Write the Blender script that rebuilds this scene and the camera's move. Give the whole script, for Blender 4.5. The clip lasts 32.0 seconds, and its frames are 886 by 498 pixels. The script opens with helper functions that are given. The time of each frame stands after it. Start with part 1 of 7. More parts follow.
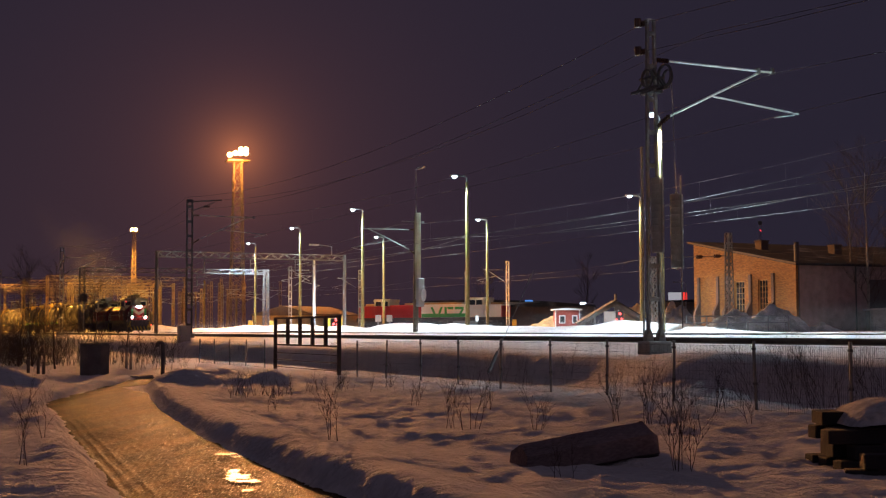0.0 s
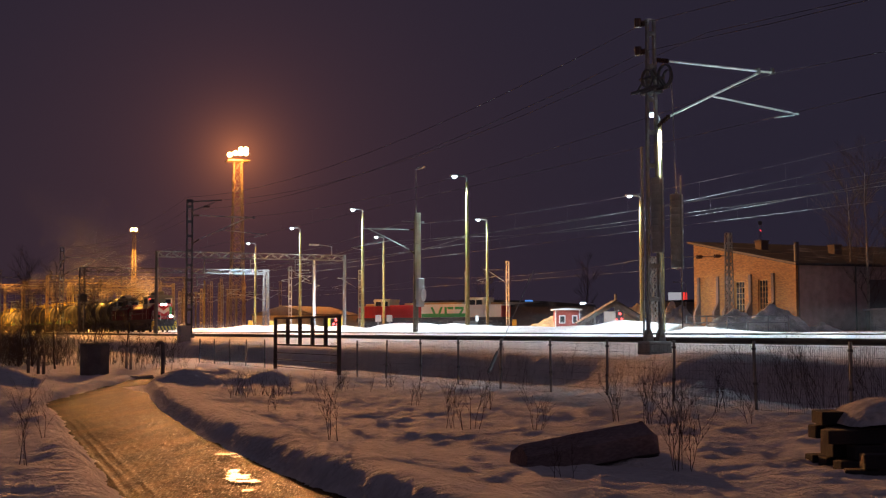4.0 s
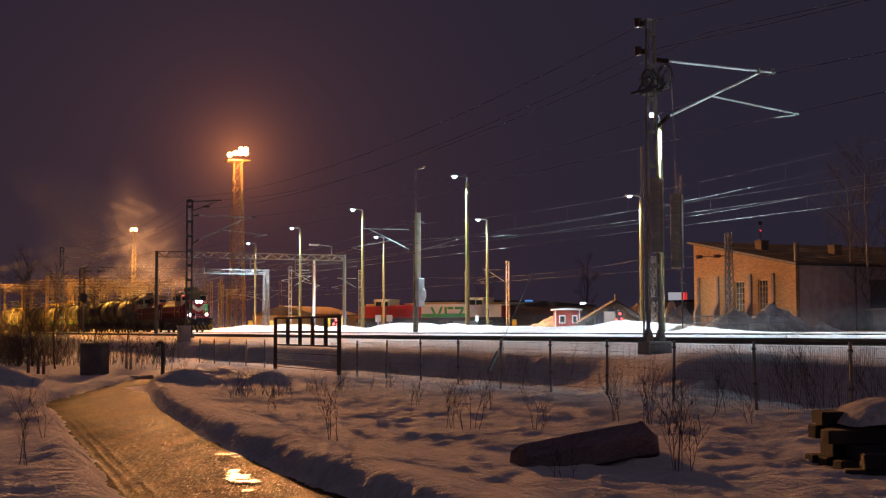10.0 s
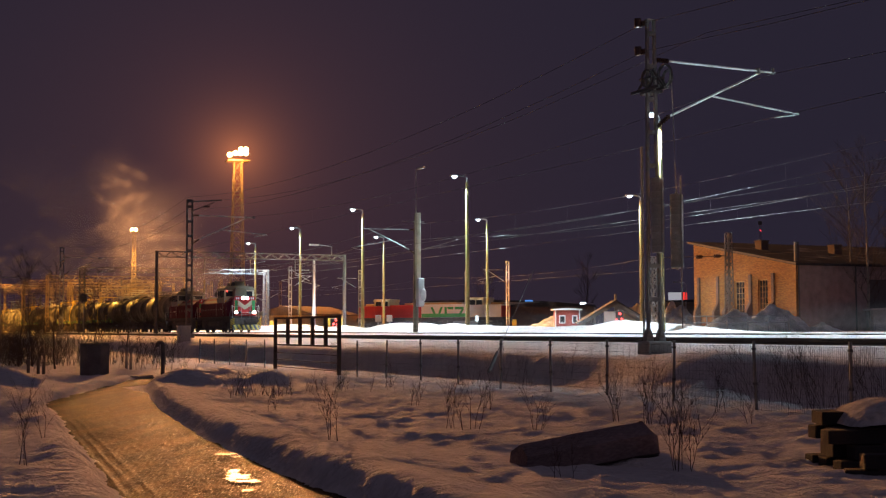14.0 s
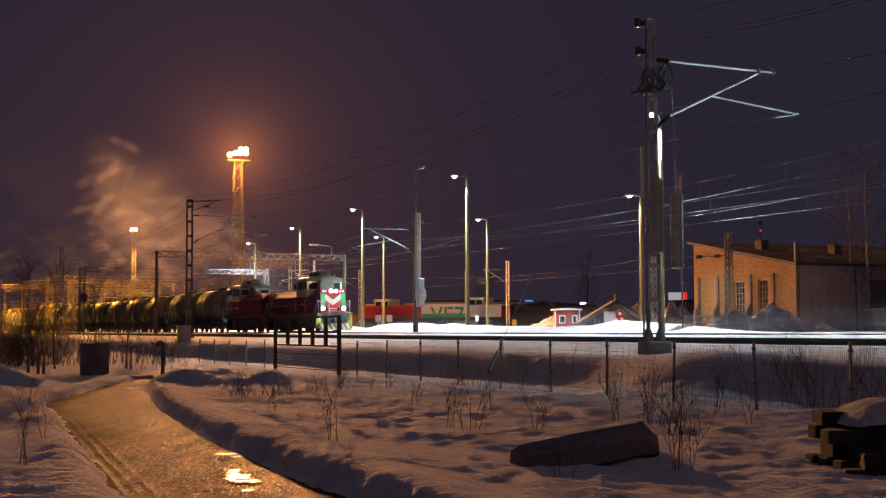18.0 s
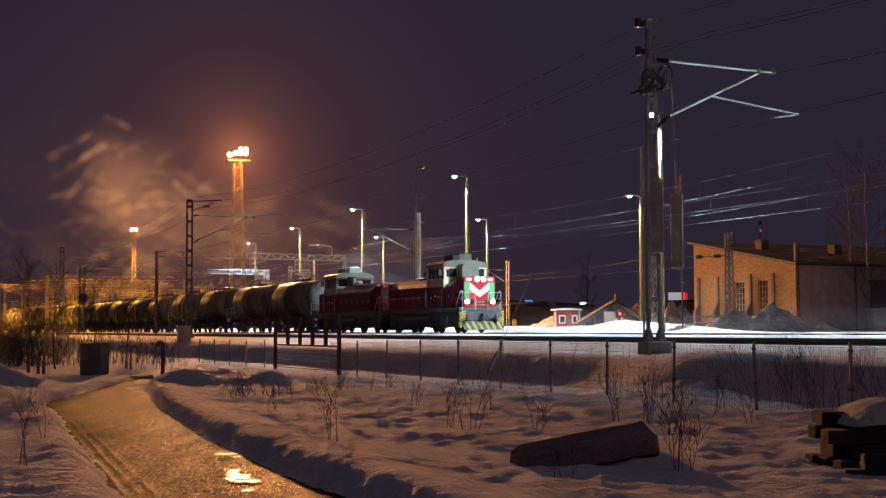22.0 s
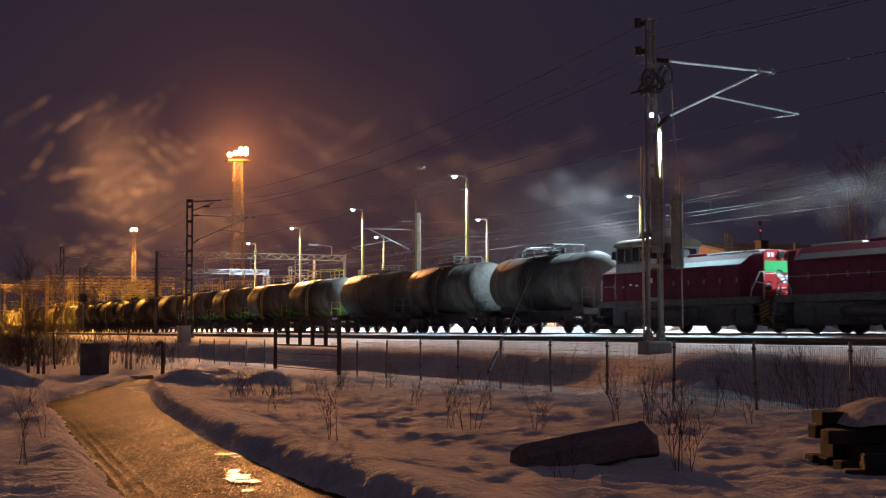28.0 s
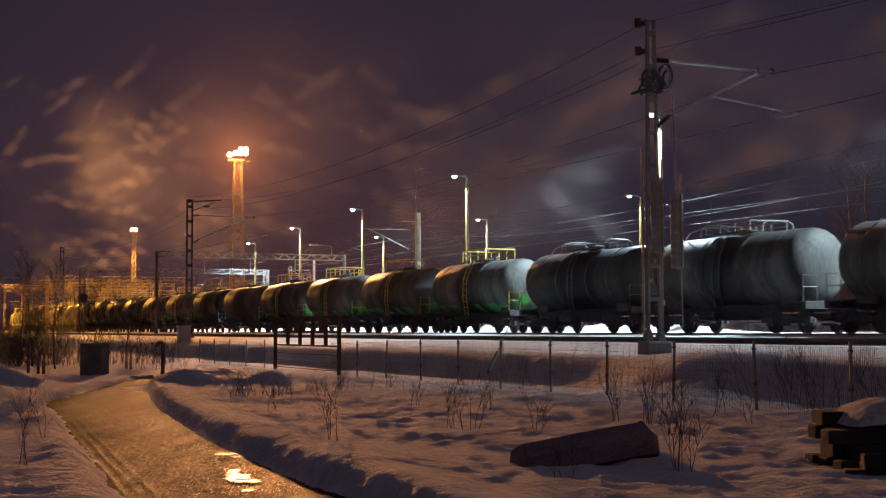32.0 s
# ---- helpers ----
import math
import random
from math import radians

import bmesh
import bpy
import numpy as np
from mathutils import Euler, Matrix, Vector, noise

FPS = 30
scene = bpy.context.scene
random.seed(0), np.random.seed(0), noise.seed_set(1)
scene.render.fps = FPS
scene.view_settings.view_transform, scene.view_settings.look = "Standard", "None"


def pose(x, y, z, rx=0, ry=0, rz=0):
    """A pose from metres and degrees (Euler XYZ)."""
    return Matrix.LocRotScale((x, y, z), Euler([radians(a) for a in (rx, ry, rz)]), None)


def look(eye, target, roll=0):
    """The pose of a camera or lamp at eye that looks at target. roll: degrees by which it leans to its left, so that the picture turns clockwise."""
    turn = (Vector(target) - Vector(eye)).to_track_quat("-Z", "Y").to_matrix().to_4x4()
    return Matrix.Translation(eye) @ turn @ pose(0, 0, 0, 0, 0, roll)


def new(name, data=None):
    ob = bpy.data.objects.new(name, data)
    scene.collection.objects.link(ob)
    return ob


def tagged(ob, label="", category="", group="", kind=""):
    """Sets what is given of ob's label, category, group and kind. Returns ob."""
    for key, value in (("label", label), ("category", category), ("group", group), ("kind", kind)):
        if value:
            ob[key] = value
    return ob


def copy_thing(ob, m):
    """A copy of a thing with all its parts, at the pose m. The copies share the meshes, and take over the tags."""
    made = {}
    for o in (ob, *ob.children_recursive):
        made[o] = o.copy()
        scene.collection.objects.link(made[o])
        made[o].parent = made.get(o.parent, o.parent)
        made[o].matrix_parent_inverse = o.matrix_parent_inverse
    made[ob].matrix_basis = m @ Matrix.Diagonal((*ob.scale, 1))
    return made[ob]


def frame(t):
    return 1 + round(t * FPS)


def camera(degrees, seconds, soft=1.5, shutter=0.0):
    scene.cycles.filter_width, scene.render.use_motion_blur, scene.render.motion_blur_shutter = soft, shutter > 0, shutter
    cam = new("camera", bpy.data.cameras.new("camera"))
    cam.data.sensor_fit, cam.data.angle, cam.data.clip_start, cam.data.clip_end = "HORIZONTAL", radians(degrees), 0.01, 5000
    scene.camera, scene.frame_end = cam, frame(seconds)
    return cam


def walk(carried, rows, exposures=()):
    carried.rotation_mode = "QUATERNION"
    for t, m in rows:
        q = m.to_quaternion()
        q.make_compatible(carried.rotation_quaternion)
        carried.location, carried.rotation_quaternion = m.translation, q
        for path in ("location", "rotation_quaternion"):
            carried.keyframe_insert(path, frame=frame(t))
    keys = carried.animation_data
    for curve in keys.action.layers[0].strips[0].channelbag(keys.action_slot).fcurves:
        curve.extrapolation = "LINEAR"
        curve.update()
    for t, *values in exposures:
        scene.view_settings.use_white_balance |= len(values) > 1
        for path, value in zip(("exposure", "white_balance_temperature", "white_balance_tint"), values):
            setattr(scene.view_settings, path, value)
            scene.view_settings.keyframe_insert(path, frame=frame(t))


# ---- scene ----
CLIP = 32.0
cam = camera(37.65, CLIP, soft=1.25, shutter=0.5)
EYE = pose(0, 0, 0.3, 93.53, 0.0, 0) @ pose(0, 0, 0, 0, 0, -0.2)
walk(cam, [(0, EYE), (CLIP, EYE)])

# The yard's own axes: q across the tracks, away from the camera; s along them, away from it.
YAW = radians(25)
CQ, SQ = math.cos(YAW), math.sin(YAW)


def yard(q, s, z=0.0):
    return Vector((CQ * q - SQ * s, SQ * q + CQ * s, z))


def yard_pose(q, s, z=0.0, turn=0.0):
    """A pose whose x axis points along the tracks towards the camera, turned by some degrees."""
    p = yard(q, s, z)
    return pose(p.x, p.y, p.z, 0, 0, -65 + turn)


# ---- night sky, lamps ----
world = bpy.data.worlds.new("night_sky")
scene.world = world
world.use_nodes = True
wn = world.node_tree.nodes
wl = world.node_tree.links
background = wn["Background"]
coords = wn.new("ShaderNodeTexCoord")
split = wn.new("ShaderNodeSeparateXYZ")
wl.new(coords.outputs["Generated"], split.inputs[0])
# skyglow over the lit yard: warmer towards the west (-x) and towards the horizon
west = wn.new("ShaderNodeMapRange")
west.inputs["From Min"].default_value, west.inputs["From Max"].default_value = 0.25, -0.25
west.interpolation_type = "SMOOTHSTEP"
wl.new(split.outputs["X"], west.inputs["Value"])
low = wn.new("ShaderNodeMapRange")
low.inputs["From Min"].default_value, low.inputs["From Max"].default_value = 0.30, 0.0
low.interpolation_type = "SMOOTHSTEP"
wl.new(split.outputs["Z"], low.inputs["Value"])
both = wn.new("ShaderNodeMath")
both.operation = "MULTIPLY"
wl.new(west.outputs[0], both.inputs[0])
wl.new(low.outputs[0], both.inputs[1])
mixsky = wn.new("ShaderNodeMix")
mixsky.data_type = "RGBA"
mixsky.inputs["A"].default_value = (0.0205, 0.0168, 0.0305, 1)
mixsky.inputs["B"].default_value = (0.031, 0.0198, 0.0305, 1)
wl.new(both.outputs[0], mixsky.inputs["Factor"])
# halo of the floodlight, painted into the sky's colour
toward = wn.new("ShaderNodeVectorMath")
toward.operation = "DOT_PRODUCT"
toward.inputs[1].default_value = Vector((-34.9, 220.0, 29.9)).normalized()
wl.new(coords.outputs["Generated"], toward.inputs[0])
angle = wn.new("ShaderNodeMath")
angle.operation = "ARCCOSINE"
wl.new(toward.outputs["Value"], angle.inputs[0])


def halo_lobe(width, colour, under):
    """Paints a halo over the sky socket given, fading with angle from the floodlight."""
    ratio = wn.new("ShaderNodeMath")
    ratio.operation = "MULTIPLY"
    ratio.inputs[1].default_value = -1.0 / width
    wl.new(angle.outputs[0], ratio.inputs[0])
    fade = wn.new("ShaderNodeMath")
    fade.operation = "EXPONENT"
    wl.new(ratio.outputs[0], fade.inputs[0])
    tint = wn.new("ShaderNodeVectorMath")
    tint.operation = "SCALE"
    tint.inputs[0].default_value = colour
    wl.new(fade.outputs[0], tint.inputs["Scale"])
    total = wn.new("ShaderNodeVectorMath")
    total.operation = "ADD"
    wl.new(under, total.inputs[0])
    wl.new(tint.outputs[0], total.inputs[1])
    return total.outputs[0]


with_halo = halo_lobe(0.085, (0.058, 0.017, 0.010), mixsky.outputs["Result"])
with_halo = halo_lobe(0.016, (0.48, 0.14, 0.04), with_halo)
# added fill light: the unseen half of the sky behind the camera is brightened
fill_side = wn.new("ShaderNodeVectorMath")
fill_side.operation = "DOT_PRODUCT"
fill_side.inputs[1].default_value = Vector((0.50, -0.82, 0.28)).normalized()
wl.new(coords.outputs["Generated"], fill_side.inputs[0])
fill_range = wn.new("ShaderNodeMapRange")
fill_range.inputs["From Min"].default_value, fill_range.inputs["From Max"].default_value = -0.35, 0.9
fill_range.interpolation_type = "SMOOTHSTEP"
wl.new(fill_side.outputs["Value"], fill_range.inputs["Value"])
glow = wn.new("ShaderNodeMix")
glow.data_type = "RGBA"
glow.inputs["B"].default_value = (0.059, 0.047, 0.066, 1)
wl.new(fill_range.outputs[0], glow.inputs["Factor"])
wl.new(with_halo, glow.inputs["A"])
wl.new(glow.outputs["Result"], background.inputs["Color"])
background.inputs["Strength"].default_value = 1.0

SODIUM = (1.0, 0.37, 0.09)
LED = (0.62, 0.86, 1.0)


def lamp(name, kind, place, power, colour, target=None, size=0.3, cone=120, blend=0.6):
    data = bpy.data.lights.new(name, kind)
    data.energy, data.color = power, colour
    data.shadow_soft_size = size
    if kind == "SPOT":
        data.spot_size, data.spot_blend = radians(cone), blend
    ob = new(name, data)
    ob.matrix_world = look(place, target) if target is not None else Matrix.Translation(place)
    return ob


TOWER = Vector((-34.9, 220.0, 30.2))
lamp("floodlight_near", "SPOT", TOWER + Vector((0.6, -1.9, 0)), 1.22e6, (1.0, 0.41, 0.14), (24, 22, -1), 0.5, 56, 0.35)
lamp("floodlight_east", "SPOT", TOWER + Vector((1.2, -1.9, 0)), 2.6e5, (1.0, 0.43, 0.08), (17, 148, 1), 0.5, 20, 0.6)
lamp("floodlight_yard", "SPOT", TOWER + Vector((-0.6, -1.9, 0)), 1.8e5, SODIUM, (-18, 196, 0), 0.5, 84, 0.6)
lamp("floodlight_sidings", "SPOT", TOWER + Vector((-1.2, -1.9, 0)), 1.6e5, (1.0, 0.44, 0.07), (-64, 232, 0), 0.5, 70, 0.6)
lamp("floodlight_spill", "POINT", TOWER + Vector((0, -3.2, -1.6)), 0.6e4, SODIUM, None, 0.6)
# unseen spot, added to light the camera side of the western sidings
lamp("sidings_front_fill", "SPOT", (-90, 158, 20), 1.7e5, (1.0, 0.42, 0.05), (-62, 240, 2), 0.5, 46, 0.6)
# unseen narrow sodium spot, added to light the brick gable
lamp("brick_wall_fill", "SPOT", (-84, 118, 26), 1.3e5, (1.0, 0.41, 0.08), (25, 118, 3.5), 0.5, 15, 0.5)
# sodium, shining down on the western sidings: second tower's, then two added without masts
SIDING = (1.0, 0.44, 0.06)
lamp("siding_light", "SPOT", (-72, 299, 23.5), 0.6e5, SIDING, (-72, 298, 0), 0.5, 130, 0.4)
lamp("siding_light", "SPOT", (-98, 266, 22.0), 3.5e5, SIDING, (-100, 268, 0), 0.5, 110, 0.4)
lamp("siding_light", "SPOT", (-66, 228, 17.0), 1.4e5, SIDING, (-63, 216, 1), 0.5, 104, 0.4)


# ---- materials ----
def material(name, colour, rough=0.6, metal=0.0, vary=0.12, scale=3.0, bump=0.0, bump_scale=40.0, second=None, second_at=0.55,
             per_object=0.0, spec=0.5, stretch=(1, 1, 1), bump2=0.0, bump2_scale=2.0, emission=None, strength=0.0):
    """A procedural surface: base colour with blotches at two scales, optional second colour in patches, and fine relief."""
    m = bpy.data.materials.new(name)
    m.use_nodes = True
    n, l = m.node_tree.nodes, m.node_tree.links
    b = n["Principled BSDF"]
    b.inputs["Roughness"].default_value = rough
    b.inputs["Metallic"].default_value = metal
    b.inputs["Specular IOR Level"].default_value = spec
    tc = n.new("ShaderNodeTexCoord")
    mp = n.new("ShaderNodeMapping")
    mp.inputs["Scale"].default_value = stretch
    l.new(tc.outputs["Object"], mp.inputs["Vector"])
    big = n.new("ShaderNodeTexNoise")
    big.inputs["Scale"].default_value = scale
    big.inputs["Detail"].default_value = 6
    fine = n.new("ShaderNodeTexNoise")
    fine.inputs["Scale"].default_value = scale * 14
    fine.inputs["Detail"].default_value = 3
    l.new(mp.outputs[0], big.inputs["Vector"])
    l.new(mp.outputs[0], fine.inputs["Vector"])
    add = n.new("ShaderNodeMath")
    add.operation = "ADD"
    l.new(big.outputs["Fac"], add.inputs[0])
    l.new(fine.outputs["Fac"], add.inputs[1])
    tone = n.new("ShaderNodeMapRange")
    tone.inputs["From Min"].default_value, tone.inputs["From Max"].default_value = 0.6, 1.4
    tone.inputs["To Min"].default_value, tone.inputs["To Max"].default_value = 1 - vary * 1.6, 1 + vary * 1.6
    l.new(add.outputs[0], tone.inputs["Value"])
    base = n.new("ShaderNodeMix")
    base.data_type = "RGBA"
    base.inputs["A"].default_value = (*colour, 1)
    base.inputs["B"].default_value = (*(second or colour), 1)
    edge = n.new("ShaderNodeMapRange")
    edge.inputs["From Min"].default_value, edge.inputs["From Max"].default_value = second_at - 0.06, second_at + 0.06
    l.new(big.outputs["Fac"], edge.inputs["Value"])
    l.new(edge.outputs[0], base.inputs["Factor"])
    mul = n.new("ShaderNodeVectorMath")
    mul.operation = "SCALE"
    l.new(base.outputs["Result"], mul.inputs[0])
    l.new(tone.outputs[0], mul.inputs["Scale"])
    last = mul
    if per_object:
        info = n.new("ShaderNodeObjectInfo")
        rnd = n.new("ShaderNodeMapRange")
        rnd.inputs["To Min"].default_value, rnd.inputs["To Max"].default_value = 1 - per_object, 1 + per_object
        l.new(info.outputs["Random"], rnd.inputs["Value"])
        last = n.new("ShaderNodeVectorMath")
        last.operation = "SCALE"
        l.new(mul.outputs[0], last.inputs[0])
        l.new(rnd.outputs[0], last.inputs["Scale"])
    l.new(last.outputs[0], b.inputs["Base Color"])
    if bump:
        bn = n.new("ShaderNodeTexNoise")
        bn.inputs["Scale"].default_value = bump_scale
        bn.inputs["Detail"].default_value = 5
        l.new(mp.outputs[0], bn.inputs["Vector"])
        bp = n.new("ShaderNodeBump")
        bp.inputs["Strength"].default_value = 1.0
        bp.inputs["Distance"].default_value = bump
        l.new(bn.outputs["Fac"], bp.inputs["Height"])
        if bump2:
            bn2 = n.new("ShaderNodeTexNoise")
            bn2.inputs["Scale"].default_value = bump2_scale
            bn2.inputs["Detail"].default_value = 4
            bn2.inputs["Roughness"].default_value = 0.65
            l.new(mp.outputs[0], bn2.inputs["Vector"])
            bp2 = n.new("ShaderNodeBump")
            bp2.inputs["Strength"].default_value = 1.0
            bp2.inputs["Distance"].default_value = bump2
            l.new(bn2.outputs["Fac"], bp2.inputs["Height"])
            l.new(bp.outputs[0], bp2.inputs["Normal"])
            bp = bp2
        l.new(bp.outputs[0], b.inputs["Normal"])
    if emission:
        b.inputs["Emission Color"].default_value = (*emission, 1)
        b.inputs["Emission Strength"].default_value = strength
    return m


def brick_material(name, one, two, mortar):
    """Coursed brick of true size on upright walls, with soot and relief."""
    m = material(name, one, 0.9, vary=0.25, scale=0.9)
    n, l = m.node_tree.nodes, m.node_tree.links
    b = n["Principled BSDF"]
    tc = n.new("ShaderNodeTexCoord")
    xyz = n.new("ShaderNodeSeparateXYZ")
    l.new(tc.outputs["Object"], xyz.inputs[0])
    along = n.new("ShaderNodeMath")
    along.operation = "ADD"
    l.new(xyz.outputs["X"], along.inputs[0])
    l.new(xyz.outputs["Y"], along.inputs[1])
    flat = n.new("ShaderNodeCombineXYZ")
    l.new(along.outputs[0], flat.inputs["X"])
    l.new(xyz.outputs["Z"], flat.inputs["Y"])
    br = n.new("ShaderNodeTexBrick")
    br.inputs["Color1"].default_value, br.inputs["Color2"].default_value, br.inputs["Mortar"].default_value = (*one, 1), (*two, 1), (*mortar, 1)
    br.inputs["Scale"].default_value = 1.0
    br.inputs["Brick Width"].default_value, br.inputs["Row Height"].default_value, br.inputs["Mortar Size"].default_value = 0.26, 0.085, 0.010
    l.new(flat.outputs[0], br.inputs["Vector"])
    old = b.inputs["Base Color"].links[0].from_socket
    mixer = n.new("ShaderNodeMix")
    mixer.data_type = "RGBA"
    mixer.inputs["Factor"].default_value = 0.9
    l.new(old, mixer.inputs["A"])
    l.new(br.outputs["Color"], mixer.inputs["B"])
    l.new(mixer.outputs["Result"], b.inputs["Base Color"])
    bp = n.new("ShaderNodeBump")
    bp.invert = True
    bp.inputs["Distance"].default_value = 0.012
    l.new(br.outputs["Fac"], bp.inputs["Height"])
    l.new(bp.outputs[0], b.inputs["Normal"])
    return m


SNOW = material("snow", (0.68, 0.66, 0.655), 0.85, vary=0.14, scale=0.5, bump=0.13, bump_scale=2.6, spec=0.1, stretch=(0.8, 1.2, 1), bump2=0.10, bump2_scale=8.0)
DIRTY_SNOW = material("dirty_snow", (0.55, 0.54, 0.52), 0.85, vary=0.25, scale=0.8, bump=0.06, bump_scale=6.0, second=(0.33, 0.31, 0.28), spec=0.2)
ICE = material("packed_ice", (0.040, 0.026, 0.018), 0.62, vary=0.55, scale=3.0, bump=0.03, bump_scale=34.0, second=(0.060, 0.038, 0.024), second_at=0.52, spec=0.045, stretch=(1, 0.13, 1), bump2=0.012, bump2_scale=90.0)


def glitter(m, scale, lo, hi):
    """Grains of bare ice among dull grit: roughness changes from grain to grain."""
    n, l = m.node_tree.nodes, m.node_tree.links
    tc = n.new("ShaderNodeTexCoord")
    mp = n.new("ShaderNodeMapping")
    mp.inputs["Scale"].default_value = (1, 0.09, 1)
    l.new(tc.outputs["Object"], mp.inputs["Vector"])
    grain = n.new("ShaderNodeTexNoise")
    grain.inputs["Scale"].default_value, grain.inputs["Detail"].default_value = scale, 2
    l.new(mp.outputs[0], grain.inputs["Vector"])
    rng_map = n.new("ShaderNodeMapRange")
    rng_map.inputs["From Min"].default_value, rng_map.inputs["From Max"].default_value = 0.50, 0.68
    rng_map.inputs["To Min"].default_value, rng_map.inputs["To Max"].default_value = hi, lo
    l.new(grain.outputs["Fac"], rng_map.inputs["Value"])
    l.new(rng_map.outputs[0], n["Principled BSDF"].inputs["Roughness"])


glitter(ICE, 75.0, 0.36, 0.85)
PUDDLE = material("wet_ice", (0.06, 0.05, 0.04), 0.42, vary=0.1, scale=2.0, bump=0.012, bump_scale=12.0, spec=0.05)
RAIL = material("rail_steel", (0.10, 0.075, 0.06), 0.55, 0.6, vary=0.2, scale=5.0)
GALV = material("galvanised_steel", (0.42, 0.43, 0.43), 0.5, 0.5, vary=0.15, scale=4.0)
OLD_STEEL = material("weathered_steel", (0.27, 0.265, 0.26), 0.6, 0.5, vary=0.2, scale=5.0, second=(0.20, 0.16, 0.13), second_at=0.62)
DARK_STEEL = material("dark_painted_steel", (0.10, 0.095, 0.10), 0.6, 0.2, vary=0.2, scale=5.0)
RUST = material("rusty_iron", (0.10, 0.06, 0.045), 0.8, 0.2, vary=0.25, scale=6.0)
# poles look yellow under sodium light; that hue is put into this paint
POLE_PAINT = material("sodium_tinted_pole", (0.27, 0.21, 0.075), 0.6, 0.05, vary=0.15, scale=2.0)
TOWER_STEEL = material("tower_steel", (0.32, 0.235, 0.15), 0.6, 0.3, vary=0.2, scale=2.0)
SPLICE = material("grey_splice_post", (0.40, 0.38, 0.29), 0.8, vary=0.2, scale=2.0)
CONCRETE = material("concrete", (0.33, 0.32, 0.30), 0.9, vary=0.15, scale=2.0, bump=0.01, bump_scale=20)
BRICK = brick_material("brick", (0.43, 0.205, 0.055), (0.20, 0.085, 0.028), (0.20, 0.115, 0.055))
# the shade on the gable's buttresses is put into this darker brick colour
DIM_BRICK = material("dim_brick", (0.125, 0.090, 0.085), 0.9, vary=0.2, scale=1.5, bump=0.02, bump_scale=9.0)
# long wall gets no floodlight; its faint purple light is put into this tone
LONG_WALL = material("long_wall_brick", (0.34, 0.255, 0.265), 0.9, vary=0.25, scale=1.5, bump=0.02, bump_scale=9.0)
ROOF = material("roof_felt", (0.040, 0.042, 0.050), 0.85, vary=0.25, scale=0.35, second=(0.13, 0.13, 0.14), second_at=0.62, spec=0.2)
GREY_WOOD = material("grey_timber", (0.16, 0.155, 0.15), 0.85, vary=0.2, scale=3.0)
WOOD = material("weathered_wood", (0.16, 0.12, 0.09), 0.85, vary=0.2, scale=3.0)
TIMBER = material("tarred_timber", (0.024, 0.021, 0.022), 0.9, vary=0.25, scale=4.0, bump=0.01, bump_scale=25, per_object=0.25)
RED_WOOD = material("red_ochre_boards", (0.30, 0.055, 0.04), 0.8, vary=0.15, scale=3.0)
OCHRE = material("ochre_render", (0.45, 0.30, 0.14), 0.85, vary=0.15, scale=1.0)
PALE_CAB = material("off_white_cab_paint", (0.36, 0.36, 0.345), 0.5, vary=0.2, scale=2.0, second=(0.30, 0.29, 0.27), second_at=0.6)
WHITE = material("white_paint", (0.78, 0.78, 0.78), 0.5, vary=0.05, scale=2.0)
GREY = material("grey_paint", (0.36, 0.37, 0.38), 0.55, vary=0.1, scale=2.0)
SAND = material("sand", (0.55, 0.38, 0.18), 0.95, vary=0.2, scale=0.5, bump=0.15, bump_scale=2.0)
GRAVEL = material("snowy_gravel", (0.60, 0.63, 0.58), 0.9, vary=0.35, scale=0.9, bump=0.15, bump_scale=4.0, second=(0.80, 0.82, 0.80), second_at=0.5)
TWIG = material("bare_twigs", (0.085, 0.064, 0.056), 0.9, vary=0.2, scale=6)
BIRCH = material("birch_bark", (0.27, 0.25, 0.23), 0.8, vary=0.4, scale=5)
# same paint as RED, with the shade of the unlit sides put in
SHADED_RED = material("shaded_red_paint", (0.115, 0.010, 0.028), 0.65, vary=0.3, scale=1.2, second=(0.075, 0.010, 0.022), spec=0.2, bump=0.004, bump_scale=3.0)
RED = material("red_paint", (0.42, 0.025, 0.028), 0.35, vary=0.1, scale=1.5)
GREEN = material("green_paint", (0.05, 0.40, 0.13), 0.4, vary=0.1, scale=1.5)
CREAM = material("cream_paint", (0.62, 0.58, 0.42), 0.4, vary=0.1, scale=1.5)
# cab bands: duller tones than the cab's own pale paint
BAND = material("dull_beige_band", (0.22, 0.19, 0.15), 0.6, vary=0.25, scale=2)
PALE_BAND = material("dull_grey_band", (0.25, 0.24, 0.24), 0.6, vary=0.25, scale=2)
STRIPE = material("grey_stripe_paint", (0.095, 0.082, 0.076), 0.6, vary=0.2, scale=1.5)
YELLOW = material("yellow_paint", (0.70, 0.50, 0.05), 0.5, vary=0.1, scale=3)
DIRTY_YELLOW = material("grimy_yellow_paint", (0.34, 0.25, 0.04), 0.6, vary=0.35, scale=4)
ROOF_PAINT = material("dark_roof_paint", (0.19, 0.18, 0.135), 0.6, vary=0.25, scale=2)
LOG = material("grey_brown_log", (0.19, 0.145, 0.15), 0.9, vary=0.35, scale=3.0, bump=0.03, bump_scale=9, stretch=(0.35, 1, 1))
BLACK = material("black_paint", (0.05, 0.046, 0.05), 0.5, vary=0.15, scale=3)
UNDER = material("oily_underframe", (0.105, 0.092, 0.098), 0.9, 0.0, spec=0.25, vary=0.35, scale=4)
ALU = material("bright_aluminium", (0.75, 0.75, 0.74), 0.30, 1.0, vary=0.06, scale=5)
OLIVE = material("grimy_olive", (0.16, 0.15, 0.10), 0.5, vary=0.2, scale=2)
